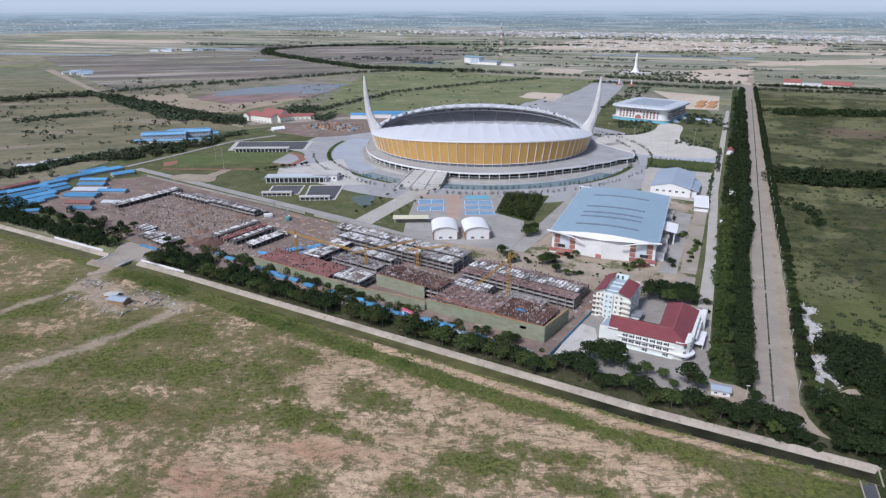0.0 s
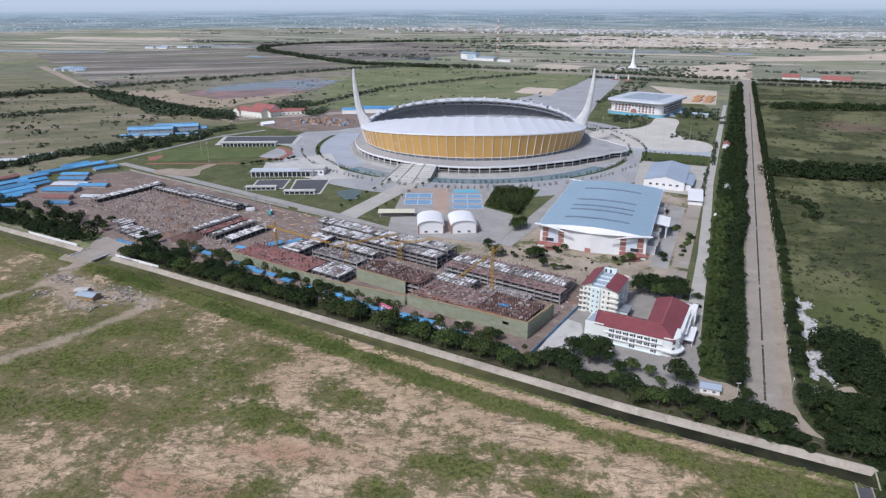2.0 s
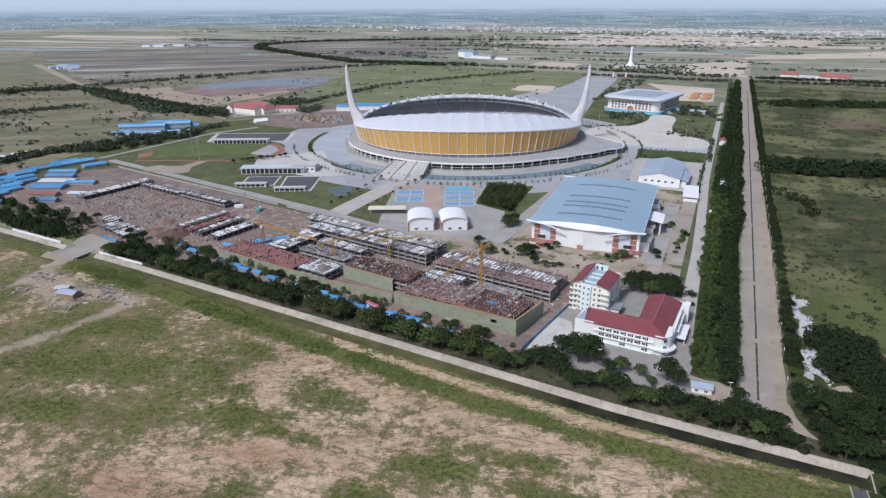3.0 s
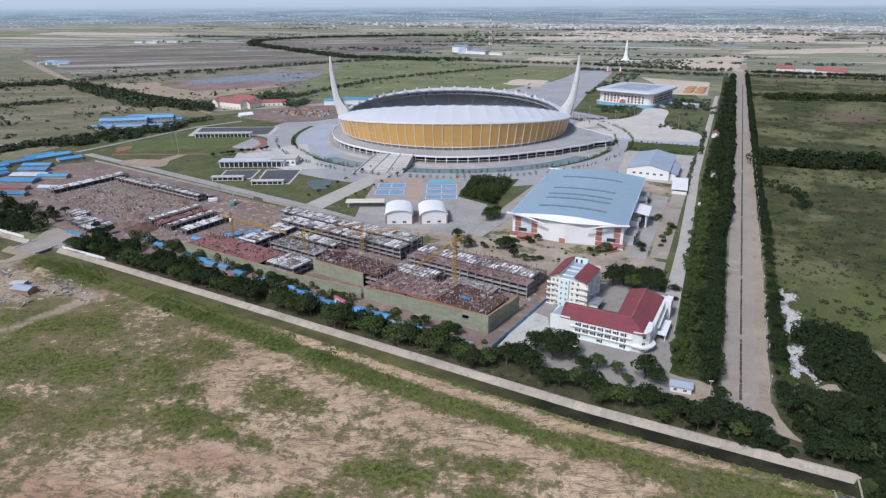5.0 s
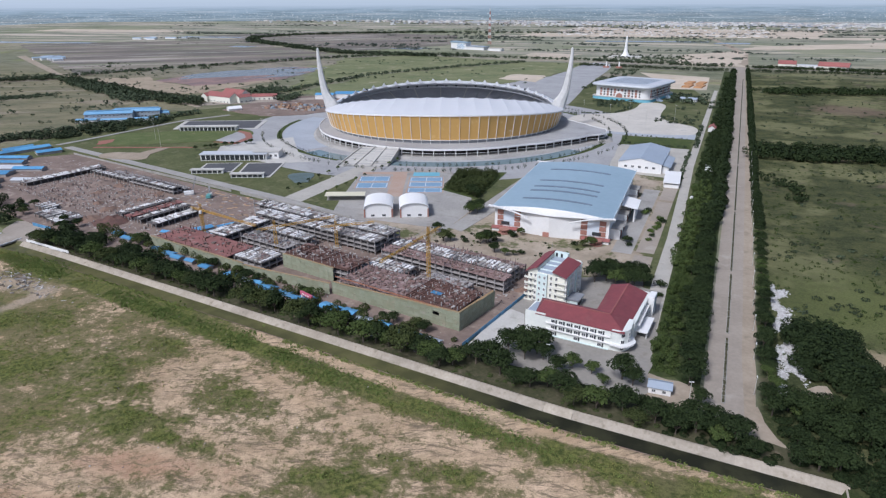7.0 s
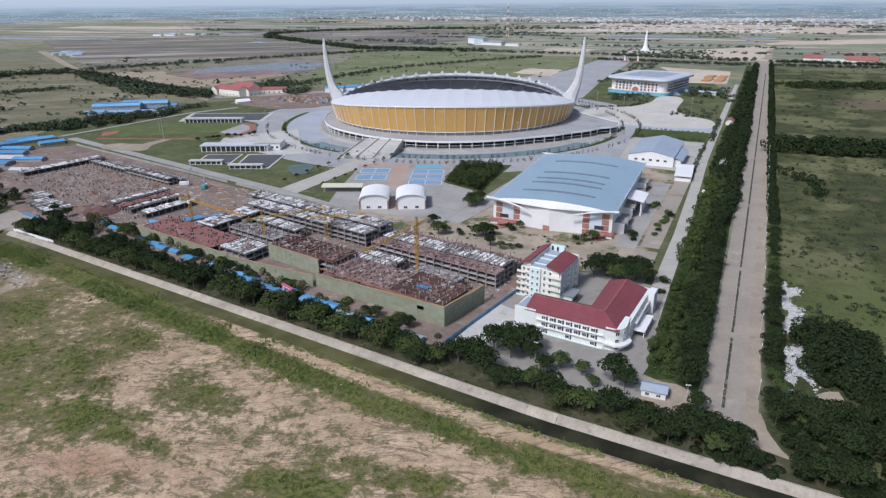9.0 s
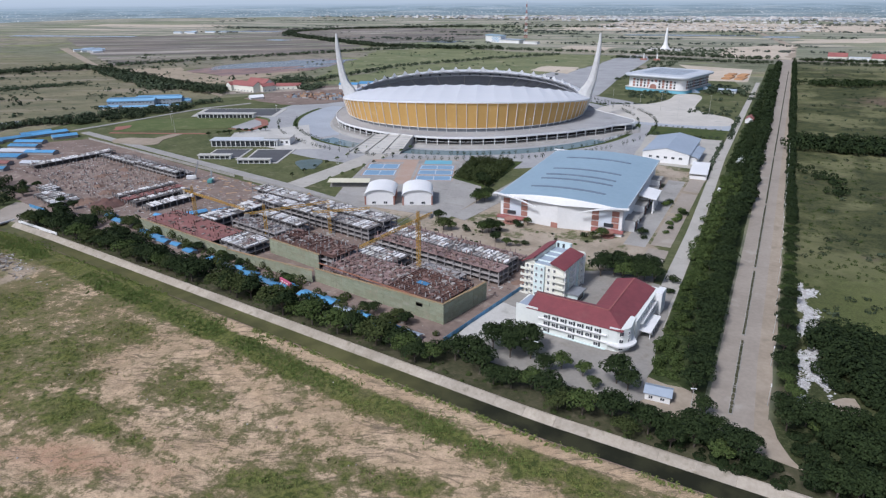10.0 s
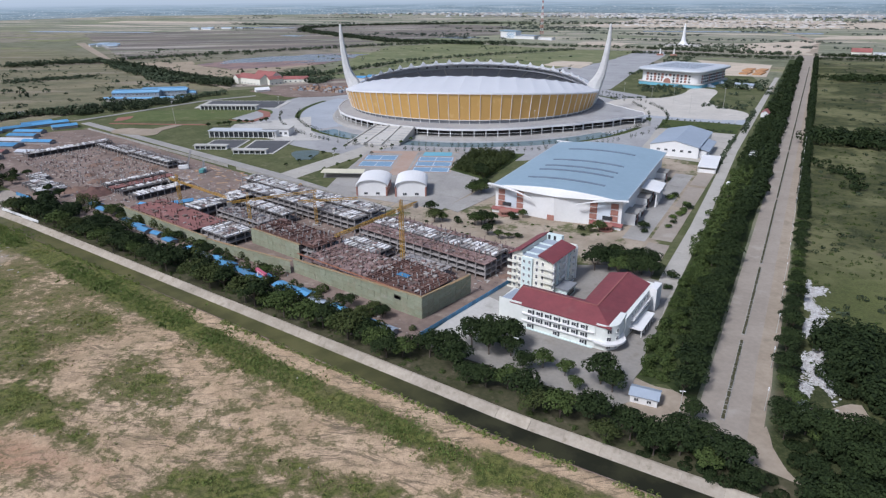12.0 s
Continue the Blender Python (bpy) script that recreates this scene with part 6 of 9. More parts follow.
# ---- monument, mast, far buildings ----
mon = thing("monument", "tall white tapering monument on stepped base", "monument", pose(-268, 1955, 0))
m = Mesh()
m.prism([(-45, -30), (45, -30), (45, 30), (-45, 30)], -0.2, 2.0)
part("terrace", m, M["pale_concrete"], mon)
m = Mesh()
for z0, z1, r0, r1 in ((2, 5, 14, 13), (5, 9, 11, 9), (9, 14, 8, 6)):
    m.cyl(0, 0, z0, z1, r0, r1, 12)
part("base", m, M["white"], mon)
m = Mesh()
for z0, z1, r0, r1 in ((14, 22, 6, 4.4), (22, 40, 4.4, 3.3), (40, 54, 3.3, 2.4), (54, 58, 2.4, 0.3)):
    m.cyl(0, 0, z0, z1, r0, r1, 8)
part("shaft", m, M["white"], mon)
for x, y in ((-262, 1640), (-232, 1640)):
    g = thing("gate_pylon", "white gate pylon with red base", "pylon", pose(x, y, 0), "gate pylons")
    m = Mesh()
    m.cyl(0, 0, -0.2, 15, 2.6, 1.0, 6)
    part("shaft", m, M["white"], g)
    m = Mesh()
    m.box(-7, -3, -0.2, 7, 3, 4)
    part("base", m, M["brick"], g)


def build_mast():
    t = thing("radio_mast", "red and white lattice radio mast", "mast", pose(-815, 2330, 0))
    hgt, n = 124.0, 12
    red = surf("mast_red", (0.45, 0.17, 0.13), (0.38, 0.15, 0.12), 0.1, 0.5, 0.6, bump=0.0)
    for k in range(n):
        m = Mesh()
        z0, z1 = hgt * k / n, hgt * (k + 1) / n
        half = lambda z: 5.2 - 4.4 * (z / hgt) ** 0.8
        cs = ((-1, -1), (1, -1), (1, 1), (-1, 1))
        for i, (a, b) in enumerate(cs):
            c, d = cs[(i + 1) % 4]
            m.bar((a * half(z0), b * half(z0), z0), (a * half(z1), b * half(z1), z1), 0.55)
            m.bar((a * half(z0), b * half(z0), z0), (c * half(z1), d * half(z1), z1), 0.3)
            m.bar((c * half(z0), d * half(z0), z0), (a * half(z1), b * half(z1), z1), 0.3)
            m.bar((a * half(z1), b * half(z1), z1), (c * half(z1), d * half(z1), z1), 0.3)
        part("mast_section", m, red if k % 2 == 0 else M["white"], t)


build_mast()
sch = thing("college_building", "white college building with blue checkered front", "college", pose(-858, 2075, 0, 0, 0, -12))
m = Mesh()
m.box(0, 0, -0.2, 60, 30, 22)
part("main_block", m, M["white"], sch)
m = Mesh()
m.box(60, 2, -0.2, 130, 34, 10)
part("low_block", m, M["white"], sch)
m = Mesh()
m.hexa([(-2, -2, 21), (62, -2, 21), (62, 32, 21), (-2, 32, 21), (-2, -2, 25), (62, -2, 22), (62, 32, 22), (-2, 32, 25)])
part("roof", m, M["roof_blue"], sch)
m = Mesh()
m.box(58, 0, 10, 132, 36, 11.5)
part("low_roof", m, M["roof_grey"], sch)
chk = Mesh()
chk.box(-2.4, -0.3, 0, 2.4, 0.2, 3.2)
chk_me = chk.data("blue_panel", M["blue_sheet"])
for i in range(6):
    for j in range(4):
        if (i + j) % 2 == 0:
            part("blue_panel", chk_me, None, sch).location = (28 + i * 5, -0.05, 3 + j * 4)
gable("long_shed", "pale long shed on open land", "shed", -690, 2050, 50, 18, 6, 8, -12, M["white"], M["pale_concrete"])


def compound(name, label, spots, wall, roof, category):
    for x, y, w, d, h, r, ang in spots:
        ob = gable(name, label, category, x, y, w, d, h, r, ang, wall, roof, name + "s")
        for k in range(int(w // 8)):
            window(ob, -w / 2 + 4 + k * 8, -d / 2 - 0.02, 1.2, 0, 2.4, 1.8)


compound("red_roofed_hall", "cream building with weathered red tiled roof", [(-738, 858, 58, 20, 10, 16, -8), (-732, 884, 46, 20, 11, 18, -8), (-766, 862, 26, 16, 9, 14, 75), (-704, 868, 24, 14, 9, 13, 75), (-690, 905, 40, 14, 6, 10, 30)], M["cream"], M["red_tile"], "building")
compound("red_roofed_school", "long cream school with pinkish red roof", [(132, 1790, 38, 18, 9, 17, -4), (226, 1762, 62, 20, 9, 18, -14)], M["cream"], M["red_tile"], "school")
gable("white_annex", "low white annex between two red-roofed wings", "school", 178, 1784, 48, 12, 8, 9.5, -6, M["white"], M["pale_roof"])


def factory(x, y, w, d, h, ridge, angle):
    # wall tone is blue-grey and darker than white: puts in the fronts' shade
    ob = gable("factory_hall", "long blue-grey factory hall with blue sheet roof", "factory", x, y, w, d, h, ridge, angle, M["roof_grey"], M["factory_blue"], "factory halls west of the pitch", 0.8)
    for k in range(int(w // 5)):
        window(ob, -w / 2 + 3 + k * 5, -d / 2 - 0.02, 1.2, 0, 2.6, 1.6)
        window(ob, -w / 2 + 3 + k * 5, -d / 2 - 0.02, h - 3.0, 0, 2.6, 1.4)
    m = Mesh()
    m.box(-w / 2 + 2, -1.2, ridge - 0.4, w / 2 - 2, 1.2, ridge + 1.1)
    part("ridge_vent", m, M["factory_blue"], ob)
    return ob


factory(-770, 668, 62, 15, 9, 12, 36)
factory(-752, 700, 62, 15, 9, 12, 36)
factory(-730, 716, 30, 10, 5, 7, 36)
for x, y, w, d, a in ((-782, 640, 26, 12, 36), (-748, 657, 34, 9, 36), (-716, 682, 30, 8, 36), (-802, 668, 20, 12, 36)):
    gable("blue_roofed_shed", "low shed with bright blue sheet roof", "shed", x, y, w, d, 3.5, 5.0, a, M["white"], M["factory_blue"], "blue sheds west of the field")
tent = gable("white_tent", "white marquee tent at the yard's edge", "tent", -661, 797, 20, 10, 3.0, 6.5, 60, M["white"], M["white"])
for x, y, w, d, a in ((-1800, 1285, 30, 10, 70), (-1782, 1296, 30, 10, 70), (-1764, 1284, 28, 10, 70), (-1745, 1290, 28, 10, 70), (-1726, 1284, 28, 10, 70), (-1706, 1276, 26, 10, 70), (-1815, 1325, 30, 10, 70), (-1795, 1332, 30, 10, 70), (-1776, 1326, 26, 10, 70), (-1756, 1320, 26, 10, 70),
                         (-2350, 2120, 40, 12, 12), (-2320, 2150, 36, 12, 12), (-2280, 2130, 40, 12, 12), (-2240, 2200, 50, 12, 12), (-2200, 2230, 36, 12, 12), (-2330, 2190, 30, 12, 12)):
    gable("distant_house", "far low house with pale blue sheet roof", "house", x, y, w, d, 5, 8, a, M["white"], M["pale_blue_roof"], "distant blue-roofed houses")
# works yard behind the stadium
for x, y, w, d, a in ((-560, 985, 70, 34, 22), (-600, 950, 30, 20, 22), (-525, 960, 28, 14, 22)):
    gable("blue_workshop", "workshop with blue sheet roof", "workshop", x, y, w, d, 8, 10, a, M["white"], M["blue_sheet"], "workshops behind the stadium")


# ---- building site ----
site_col_cache = {}


panel_mes = []
for lg, hh, mt_name in ((4.4, 0.5, "pale_concrete"), (5.0, 0.7, "white_worn"), (4.7, 0.4, "slab"), (5.2, 0.6, "white_worn")):
    m = Mesh()
    m.box(0, 0, 0, 1.95, lg, hh)
    panel_mes.append(m.data("precast_panel", M[mt_name] if mt_name in M else surf("worn_white_panel", (0.76, 0.745, 0.725), (0.60, 0.575, 0.555), 0.1, 0.7, 0.85, vary=0.12)))


def site_block(name, label, p0, q0, p1, q1, levels, h=3.3, top="slab", bay=6.0, clutter=60, seed=1, base=0.0):
    """A raw concrete frame: slabs, edge columns and what lies on its top deck."""
    rng = random.Random(seed)
    ob = thing(name, label, "concrete frame", pose(*B(p0, q0), 0, 0, 0, -9.5), "raw frames on the building site")
    w, d = p1 - p0, q1 - q0
    for k in range(1, levels + 1):
        m = Mesh()
        m.box(0, 0, base + k * h - 0.45, w, d, base + k * h)
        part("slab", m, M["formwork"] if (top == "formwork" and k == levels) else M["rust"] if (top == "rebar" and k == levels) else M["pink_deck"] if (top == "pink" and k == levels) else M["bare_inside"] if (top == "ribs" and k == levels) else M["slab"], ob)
    # dark box fills the floors in place of their shade
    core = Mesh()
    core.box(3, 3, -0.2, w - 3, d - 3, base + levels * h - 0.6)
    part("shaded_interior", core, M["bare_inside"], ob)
    key = (h, base)
    if key not in site_col_cache:
        c = Mesh()
        c.box(-0.3, -0.3, 0, 0.3, 0.3, h - 0.45)
        site_col_cache[key] = c.data("column", M["slab"])
    me = site_col_cache[key]
    nx, ny = max(2, round(w / bay)), max(2, round(d / bay))
    for k in range(levels):
        for i in range(nx + 1):
            for j in (0, ny):
                part("column", me, None, ob).location = (0.4 + (w - 0.8) * i / nx, 0.4 + (d - 0.8) * j / ny, base + k * h)
        for j in range(1, ny):
            for i in (0, nx):
                part("column", me, None, ob).location = (0.4 + (w - 0.8) * i / nx, 0.4 + (d - 0.8) * j / ny, base + k * h)
    zt = base + levels * h
    if top == "ribs":
        along_x = w >= d
        run, wide = (w, d) if along_x else (d, w)
        lanes = max(1, round(wide / 6.2))
        n = int(run / 2.75)
        for i in range(n):
            for j in range(lanes):
                if rng.random() < 0.9:
                    pan = part("precast_panel", panel_mes[rng.randrange(4)], None, ob)
                    u, v = 0.4 + i * (run - 0.8) / n, 0.5 + j * (wide - 0.6) / lanes + rng.uniform(0, 0.4)
                    pan.matrix_local = pose(u, v, zt - 0.05) if along_x else pose(v + 5.0, u, zt - 0.05, 0, 0, 90)
    st = Mesh()
    for i in range(clutter):
        x, y = rng.uniform(0.5, w - 2.5), rng.uniform(0.5, d - 2.5)
        a, b, c = rng.uniform(0.4, 2.6), rng.uniform(0.4, 2.6), rng.uniform(0.15, 0.9)
        st.box(x, y, zt - 0.02, x + a, y + b, zt + c)
    if st.v:
        tagged(part("deck_clutter", st, M["brown_debris"] if top in ("rebar", "formwork", "pink") else M["debris"], ob), kind="stuff")
    up = Mesh()
    ux, uy = max(2, round(w / 3.4)), max(2, round(d / 3.4))
    for i in range(ux + 1):
        for j in range(uy + 1):
            if rng.random() < (0.75 if top in ("stubs", "pink") else 0.5 if top == "rebar" else 0.35):
                x, y, s = 0.4 + (w - 0.8) * i / ux, 0.4 + (d - 0.8) * j / uy, rng.uniform(0.12, 0.28)
                up.box(x - s, y - s, zt - 0.05, x + s, y + s, zt + rng.uniform(0.7, 2.6))
    tagged(part("reinforcement", up, M["rust"] if top == "formwork" else M["pink_deck"] if top == "pink" else M["slab"], ob), kind="stuff")
    if top == "rebar":
        rb = Mesh()
        for i in range(int(w / 1.6)):
            if rng.random() < 0.3:
                continue
            rb.box(0.4 + i * 1.6, 0.2, zt + 0.05, 0.7 + i * 1.6, d - 0.2, zt + 0.28 + rng.uniform(0, 0.4))
        for j in range(int(d / 1.8)):
            if rng.random() < 0.3:
                continue
            rb.box(0.2, 0.4 + j * 1.8, zt + 0.3, w - 0.2, 0.65 + j * 1.8, zt + 0.5 + rng.uniform(0, 0.3))
        wb = Mesh()
        for i in range(int(w * d / 18)):
            x, y, a = rng.uniform(0.5, w - 3), rng.uniform(0.5, d - 2), rng.uniform(0.3, 2.4)
            if noise.noise(Vector((x * 0.12, y * 0.12, seed))) > -0.05:
                wb.box(x, y, zt, x + a * 0.7, y + rng.uniform(0.2, 0.6), zt + rng.uniform(0.4, 1.2))
        tagged(part("loose_lumber", wb, M["debris"], ob, "pale boards and bags on the deck"), kind="stuff")
        if w < 40:
            tarp = Mesh()
            tarp.grid([[(w * 0.3 + 1.3 * i, d * 0.35 + 1.1 * j, zt + 0.75 + 0.3 * noise.noise(Vector((i, j, seed)))) for j in range(4)] for i in range(6)])
            part("tarp", tarp, M["blue_sheet"], ob, "blue tarpaulin on the deck").modifiers.new("thick", "SOLIDIFY").thickness = 0.05
        tagged(part("rebar_mat", rb, M["rust"], ob, "rust-brown reinforcement mat"), kind="stuff")
    return ob


raw = "raw concrete frame under construction with open floors"
site_block("raw_frame", "low frame with red-brown formwork deck", -238, -7, -166, 15, 2, 3.4, "formwork", clutter=60, seed=2)
site_block("raw_frame", "frame with pale slabs and scattered material", -165, -2, -140, 17, 2, 3.2, "ribs", clutter=80, seed=3)
site_block("raw_frame", "higher frame covered in rusty reinforcement", -136, 14, -84, 34, 3, 3.1, "rebar", clutter=120, seed=4)
site_block("raw_frame", "frame with dark rust-brown reinforcement on top", -36, 5, -3, 31, 3, 3.2, "rebar", clutter=70, seed=5)
site_block("raw_frame", "lower frame with pinkish column stubs and boards", -56, 5, -37, 31, 2, 3.9, "pink", clutter=90, seed=51)
site_block("raw_frame", "frame with brown shuttering and loose boards", -83, 5, -57, 31, 2, 3.6, "pink", clutter=160, seed=6)
site_block("raw_frame", "frame with pale precast slabs on top", -86, 33, -58, 48, 2, 3.0, "ribs", clutter=30, seed=7)
site_block("raw_frame", "grey frame with stacked slabs", -50, 33, -18, 46, 2, 2.8, "stubs", clutter=60, seed=17)
site_block("raw_frame", raw, -214, 58, -100, 71, 3, 3.0, "ribs", clutter=90, seed=8)
site_block("raw_frame", raw, -232, 72, -100, 85, 3, 3.2, "ribs", clutter=90, seed=9)
site_block("raw_frame", raw, -214, 16, -196, 57, 2, 3.6, "ribs", clutter=40, seed=10)
site_block("raw_frame", raw, -190, 24, -146, 36, 2, 3.2, "stubs", clutter=60, seed=11)
site_block("raw_frame", raw, -190, 42, -146, 52, 2, 3.2, "ribs", clutter=40, seed=12)
site_block("raw_frame", "long frame with rust-brown deck and pale panels", -90, 52, -2, 62, 3, 2.9, "pink", clutter=140, seed=13)
site_block("raw_frame", "long frame with pale panels on top", -90, 63, -4, 75, 3, 2.9, "ribs", clutter=60, seed=14)
site_block("raw_frame", "narrow frame row with pinkish deck", -90, 76, -4, 84, 2, 3.4, "pink", clutter=110, seed=52)
site_block("raw_frame", "low frame row with pale deck", -462, 70, -400, 78, 1, 4.2, "ribs", clutter=30, seed=15)
site_block("raw_frame", "low frame row with pale deck", -398, 70, -332, 79, 2, 3.0, "ribs", clutter=30, seed=16)
site_block("raw_frame", "narrow frame with column stubs", -440, 80, -330, 86, 1, 4.0, "stubs", clutter=20, seed=18, bay=5)
site_block("raw_frame", "low frame row with pale deck", -478, 14, -466, 88, 1, 4.0, "ribs", clutter=20, seed=19)
for k, (pa, pb, tp) in enumerate(((-318, -309, "ribs"), (-306, -297, "formwork"), (-294, -285, "ribs"), (-277, -266, "ribs"))):
    site_block("raw_frame", "long low frame of reddish beams and pale slabs", pa, 10, pb, 58 - 2 * k, 1, 4.2, tp, bay=5, clutter=20, seed=20 + k)
for k, (pa, qa, pb, qb) in enumerate(((-372, -24, -352, -8), (-350, -26, -330, -6), (-392, -14, -375, -2))):
    site_block("raw_frame", "low white concrete slab on columns", pa, qa, pb, qb, 1, 3.4, "ribs", clutter=10, seed=30 + k)


def strewn(name, label, p0, q0, p1, q1, count, lo, hi, tall, seed, stubs=0):
    rng = random.Random(seed)
    m = Mesh()
    for k in range(count):
        x, y = B(rng.uniform(p0, p1), rng.uniform(q0, q1))
        a = rng.uniform(0, math.pi)
        l, w, h = rng.uniform(lo, hi), rng.uniform(lo * 0.6, hi * 0.45), rng.uniform(0.15, tall)
        ca, sa = math.cos(a), math.sin(a)
        c = [(x + u * ca - v * sa, y + u * sa + v * ca) for u, v in ((-l / 2, -w / 2), (l / 2, -w / 2), (l / 2, w / 2), (-l / 2, w / 2))]
        m.prism(c, -0.1, h)
    for k in range(stubs):
        x, y = B(p0 + (p1 - p0) * rng.random(), q0 + (q1 - q0) * rng.random())
        s = rng.uniform(0.2, 0.4)
        m.box(x - s, y - s, -0.1, x + s, y + s, rng.uniform(0.8, 2.4))
    return tagged(new(name, m.data(name, M["debris"])), label, "rubble", kind="stuff")


strewn("site_rubble", "strewn stubs, slabs and rubble over brown earth", -462, 4, -322, 68, 6500, 0.4, 3.0, 0.6, 41, 520)
strewn("site_rubble", "strewn timber and building material", -330, -14, -240, 60, 1100, 0.5, 3.0, 0.8, 42, 80)
strewn("site_rubble", "stacked timber and steel on brown earth", -330, 60, -210, 100, 500, 0.8, 4.5, 0.7, 43)
strewn("site_rubble", "loose building material between the frames", -240, 14, 4, 88, 2200, 0.6, 3.2, 0.9, 44, 120)
strewn("site_rubble", "litter and boards along the site edge", -330, -26, 6, -4, 1600, 0.3, 2.2, 0.7, 45)
strewn("site_rubble", "rubble and sheds' leftovers on earth", -560, -16, -462, 90, 600, 0.6, 3.0, 0.8, 46)


def mound(name, label, x, y, r, h, mat, seed):
    m = Mesh()
    rows = []
    for i in range(9):
        u = i / 8
        row = []
        for k in range(25):
            a = 2 * math.pi * (k % 24) / 24
            rr = r * u * (1 + 0.45 * noise.noise(Vector((math.cos(a) * 1.3, math.sin(a) * 1.3, seed))))
            z = h * (1 - u) ** 0.9 * (1 + 0.9 * noise.noise(Vector((rr * math.cos(a) * 0.3, rr * math.sin(a) * 0.3, seed))))
            row.append((x + rr * math.cos(a), y + rr * math.sin(a), z - 0.1))
        rows.append(row)
    m.grid(rows)
    return tagged(new(name, m.data(name, mat, True)), label, "earth heap")


mound("earth_mound", "dark red-brown heap of excavated earth", *B(-309, 2), 15, 5.0, M["rust"], 1.0)
mound("earth_mound", "reddish heap of excavated earth", *B(-330, -6), 12, 3.0, M["red_dirt"], 2.0)
mound("earth_mound", "pale brown heap of earth", *B(-420, 58), 12, 3.5, M["dirt"], 3.0)
mound("earth_mound", "orange heap of earth beside the frame", *B(4, 62), 5, 2.2, M["red_dirt"], 4.0)
mound("earth_mound", "brown heap of earth", *B(-445, 35), 10, 2.5, M["dirt"], 5.0)

rng = random.Random(61)
for k in range(26):  # low banks of spoil between the foundations
    mound("spoil_bank", "low bank of grey-brown spoil between foundations", *B(rng.uniform(-458, -330), rng.uniform(8, 66)), rng.uniform(4, 10), rng.uniform(1.2, 3.0), M["dirt"] if k % 3 else M["red_dirt"], 10.0 + k)
timber = Mesh()
timber.hexa([(-3, -1.5, 0), (3, -1.4, 0), (3.1, 1.4, 0), (-2.9, 1.5, 0), (-2.9, -1.4, 0.34), (3, -1.4, 0.34), (3, 1.35, 0.34), (-2.9, 1.4, 0.34)])
timber_me = timber.data("plank_layer", surf("new_timber", (0.42, 0.27, 0.15), (0.30, 0.20, 0.12), 0.3, 1.5, 0.85, vary=0.35))
for k in range(46):
    st = thing("timber_stack", "stack of orange-brown timber on bare earth", "timber", pose(*B(rng.uniform(-315, -228), rng.uniform(62, 100)), 0.1, 0, 0, rng.uniform(-40, 40)), "timber stacks on the site yard")
    for j in range(3):
        part("plank_layer", timber_me, None, st).matrix_local = pose(0.1 * j, 0.05 * j, 0.02 + 0.2 * j, 0, 0, rng.uniform(-9, 9)) @ Matrix.Diagonal((0.7, 0.45, 0.6, 1))
# scaffolding with green netting round the front frames
def scaffold(name, label, a, b, h0, h1, seed):
    rng = random.Random(seed)
    s = thing(name, label, "scaffolding")
    length = math.dist(a, b)
    n = round(length / 4.0)
    dx, dy = (b[0] - a[0]) / n, (b[1] - a[1]) / n
    ux, uy = dy / math.hypot(dx, dy), -dx / math.hypot(dx, dy)
    for k in range(n):
        h = h0 + (h1 - h0) * k / n
        lift = 0.0
        while lift < h - 0.5:
            z0, z1 = lift + 0.01, min(lift + 2.0, h) - 0.01
            m = Mesh()
            e0, e1 = rng.uniform(-0.12, 0.12), rng.uniform(-0.12, 0.12)
            x0, y0, x1, y1 = a[0] + dx * k, a[1] + dy * k, a[0] + dx * (k + 1) * 1.0, a[1] + dy * (k + 1)
            m.hexa([(x0 + ux * e0, y0 + uy * e0, z0), (x1 + ux * e1, y1 + uy * e1, z0), (x1 + ux * (e1 - 0.06), y1 + uy * (e1 - 0.06), z0), (x0 + ux * (e0 - 0.06), y0 + uy * (e0 - 0.06), z0),
                    (x0 + ux * e1, y0 + uy * e1, z1), (x1 + ux * e0, y1 + uy * e0, z1), (x1 + ux * (e0 - 0.06), y1 + uy * (e0 - 0.06), z1), (x0 + ux * (e1 - 0.06), y0 + uy * (e1 - 0.06), z1)])
            if rng.random() < 0.998:
                part("net_panel", m, net_tones[rng.randrange(3)], s)
            lift += 2.0
        m = Mesh()
        m.bar((a[0] + dx * k + ux * 0.35, a[1] + dy * k + uy * 0.35, -0.2), (a[0] + dx * k + ux * 0.35, a[1] + dy * k + uy * 0.35, h + rng.uniform(0.3, 1.0)), 0.055)
        part("pole", m, M["net_pole"], s)
    for k in range(1, int(max(h0, h1) / 2.0) + 1):
        m = Mesh()
        hh = k * 2.0
        m.bar((a[0] + ux * 0.45, a[1] + uy * 0.45, min(hh, h0)), (b[0] + ux * 0.45, b[1] + uy * 0.45, min(hh, h1)), 0.06)
        part("ledger", m, M["net_pole"], s)
    m = Mesh()
    m.bar((a[0] - ux * 0.7, a[1] - uy * 0.7, h0 - 0.4), (b[0] - ux * 0.7, b[1] - uy * 0.7, h1 - 0.4), 1.6, 0.15)
    part("walk_board", m, M["wood"], s)
    return s


net_tones = [M["net"], surf("green_net_pale", (0.25, 0.28, 0.19), (0.325, 0.34, 0.25), 0.1, 0.9, 0.9, c=(0.36, 0.34, 0.27)), surf("green_net_olive", (0.225, 0.245, 0.16), (0.30, 0.305, 0.215), 0.1, 0.9, 0.9, c=(0.31, 0.28, 0.2))]
nt = "pole scaffolding hung with faded green netting"
scaffold("scaffolding", nt, B(-242, -10), B(-150, -8), 7.0, 7.0, 1)
scaffold("scaffolding", nt, B(-150, -8), B(-84, -2), 6.0, 7.5, 2)
scaffold("scaffolding", nt, B(-84, 0), B(0, 2), 8.0, 11.0, 3)
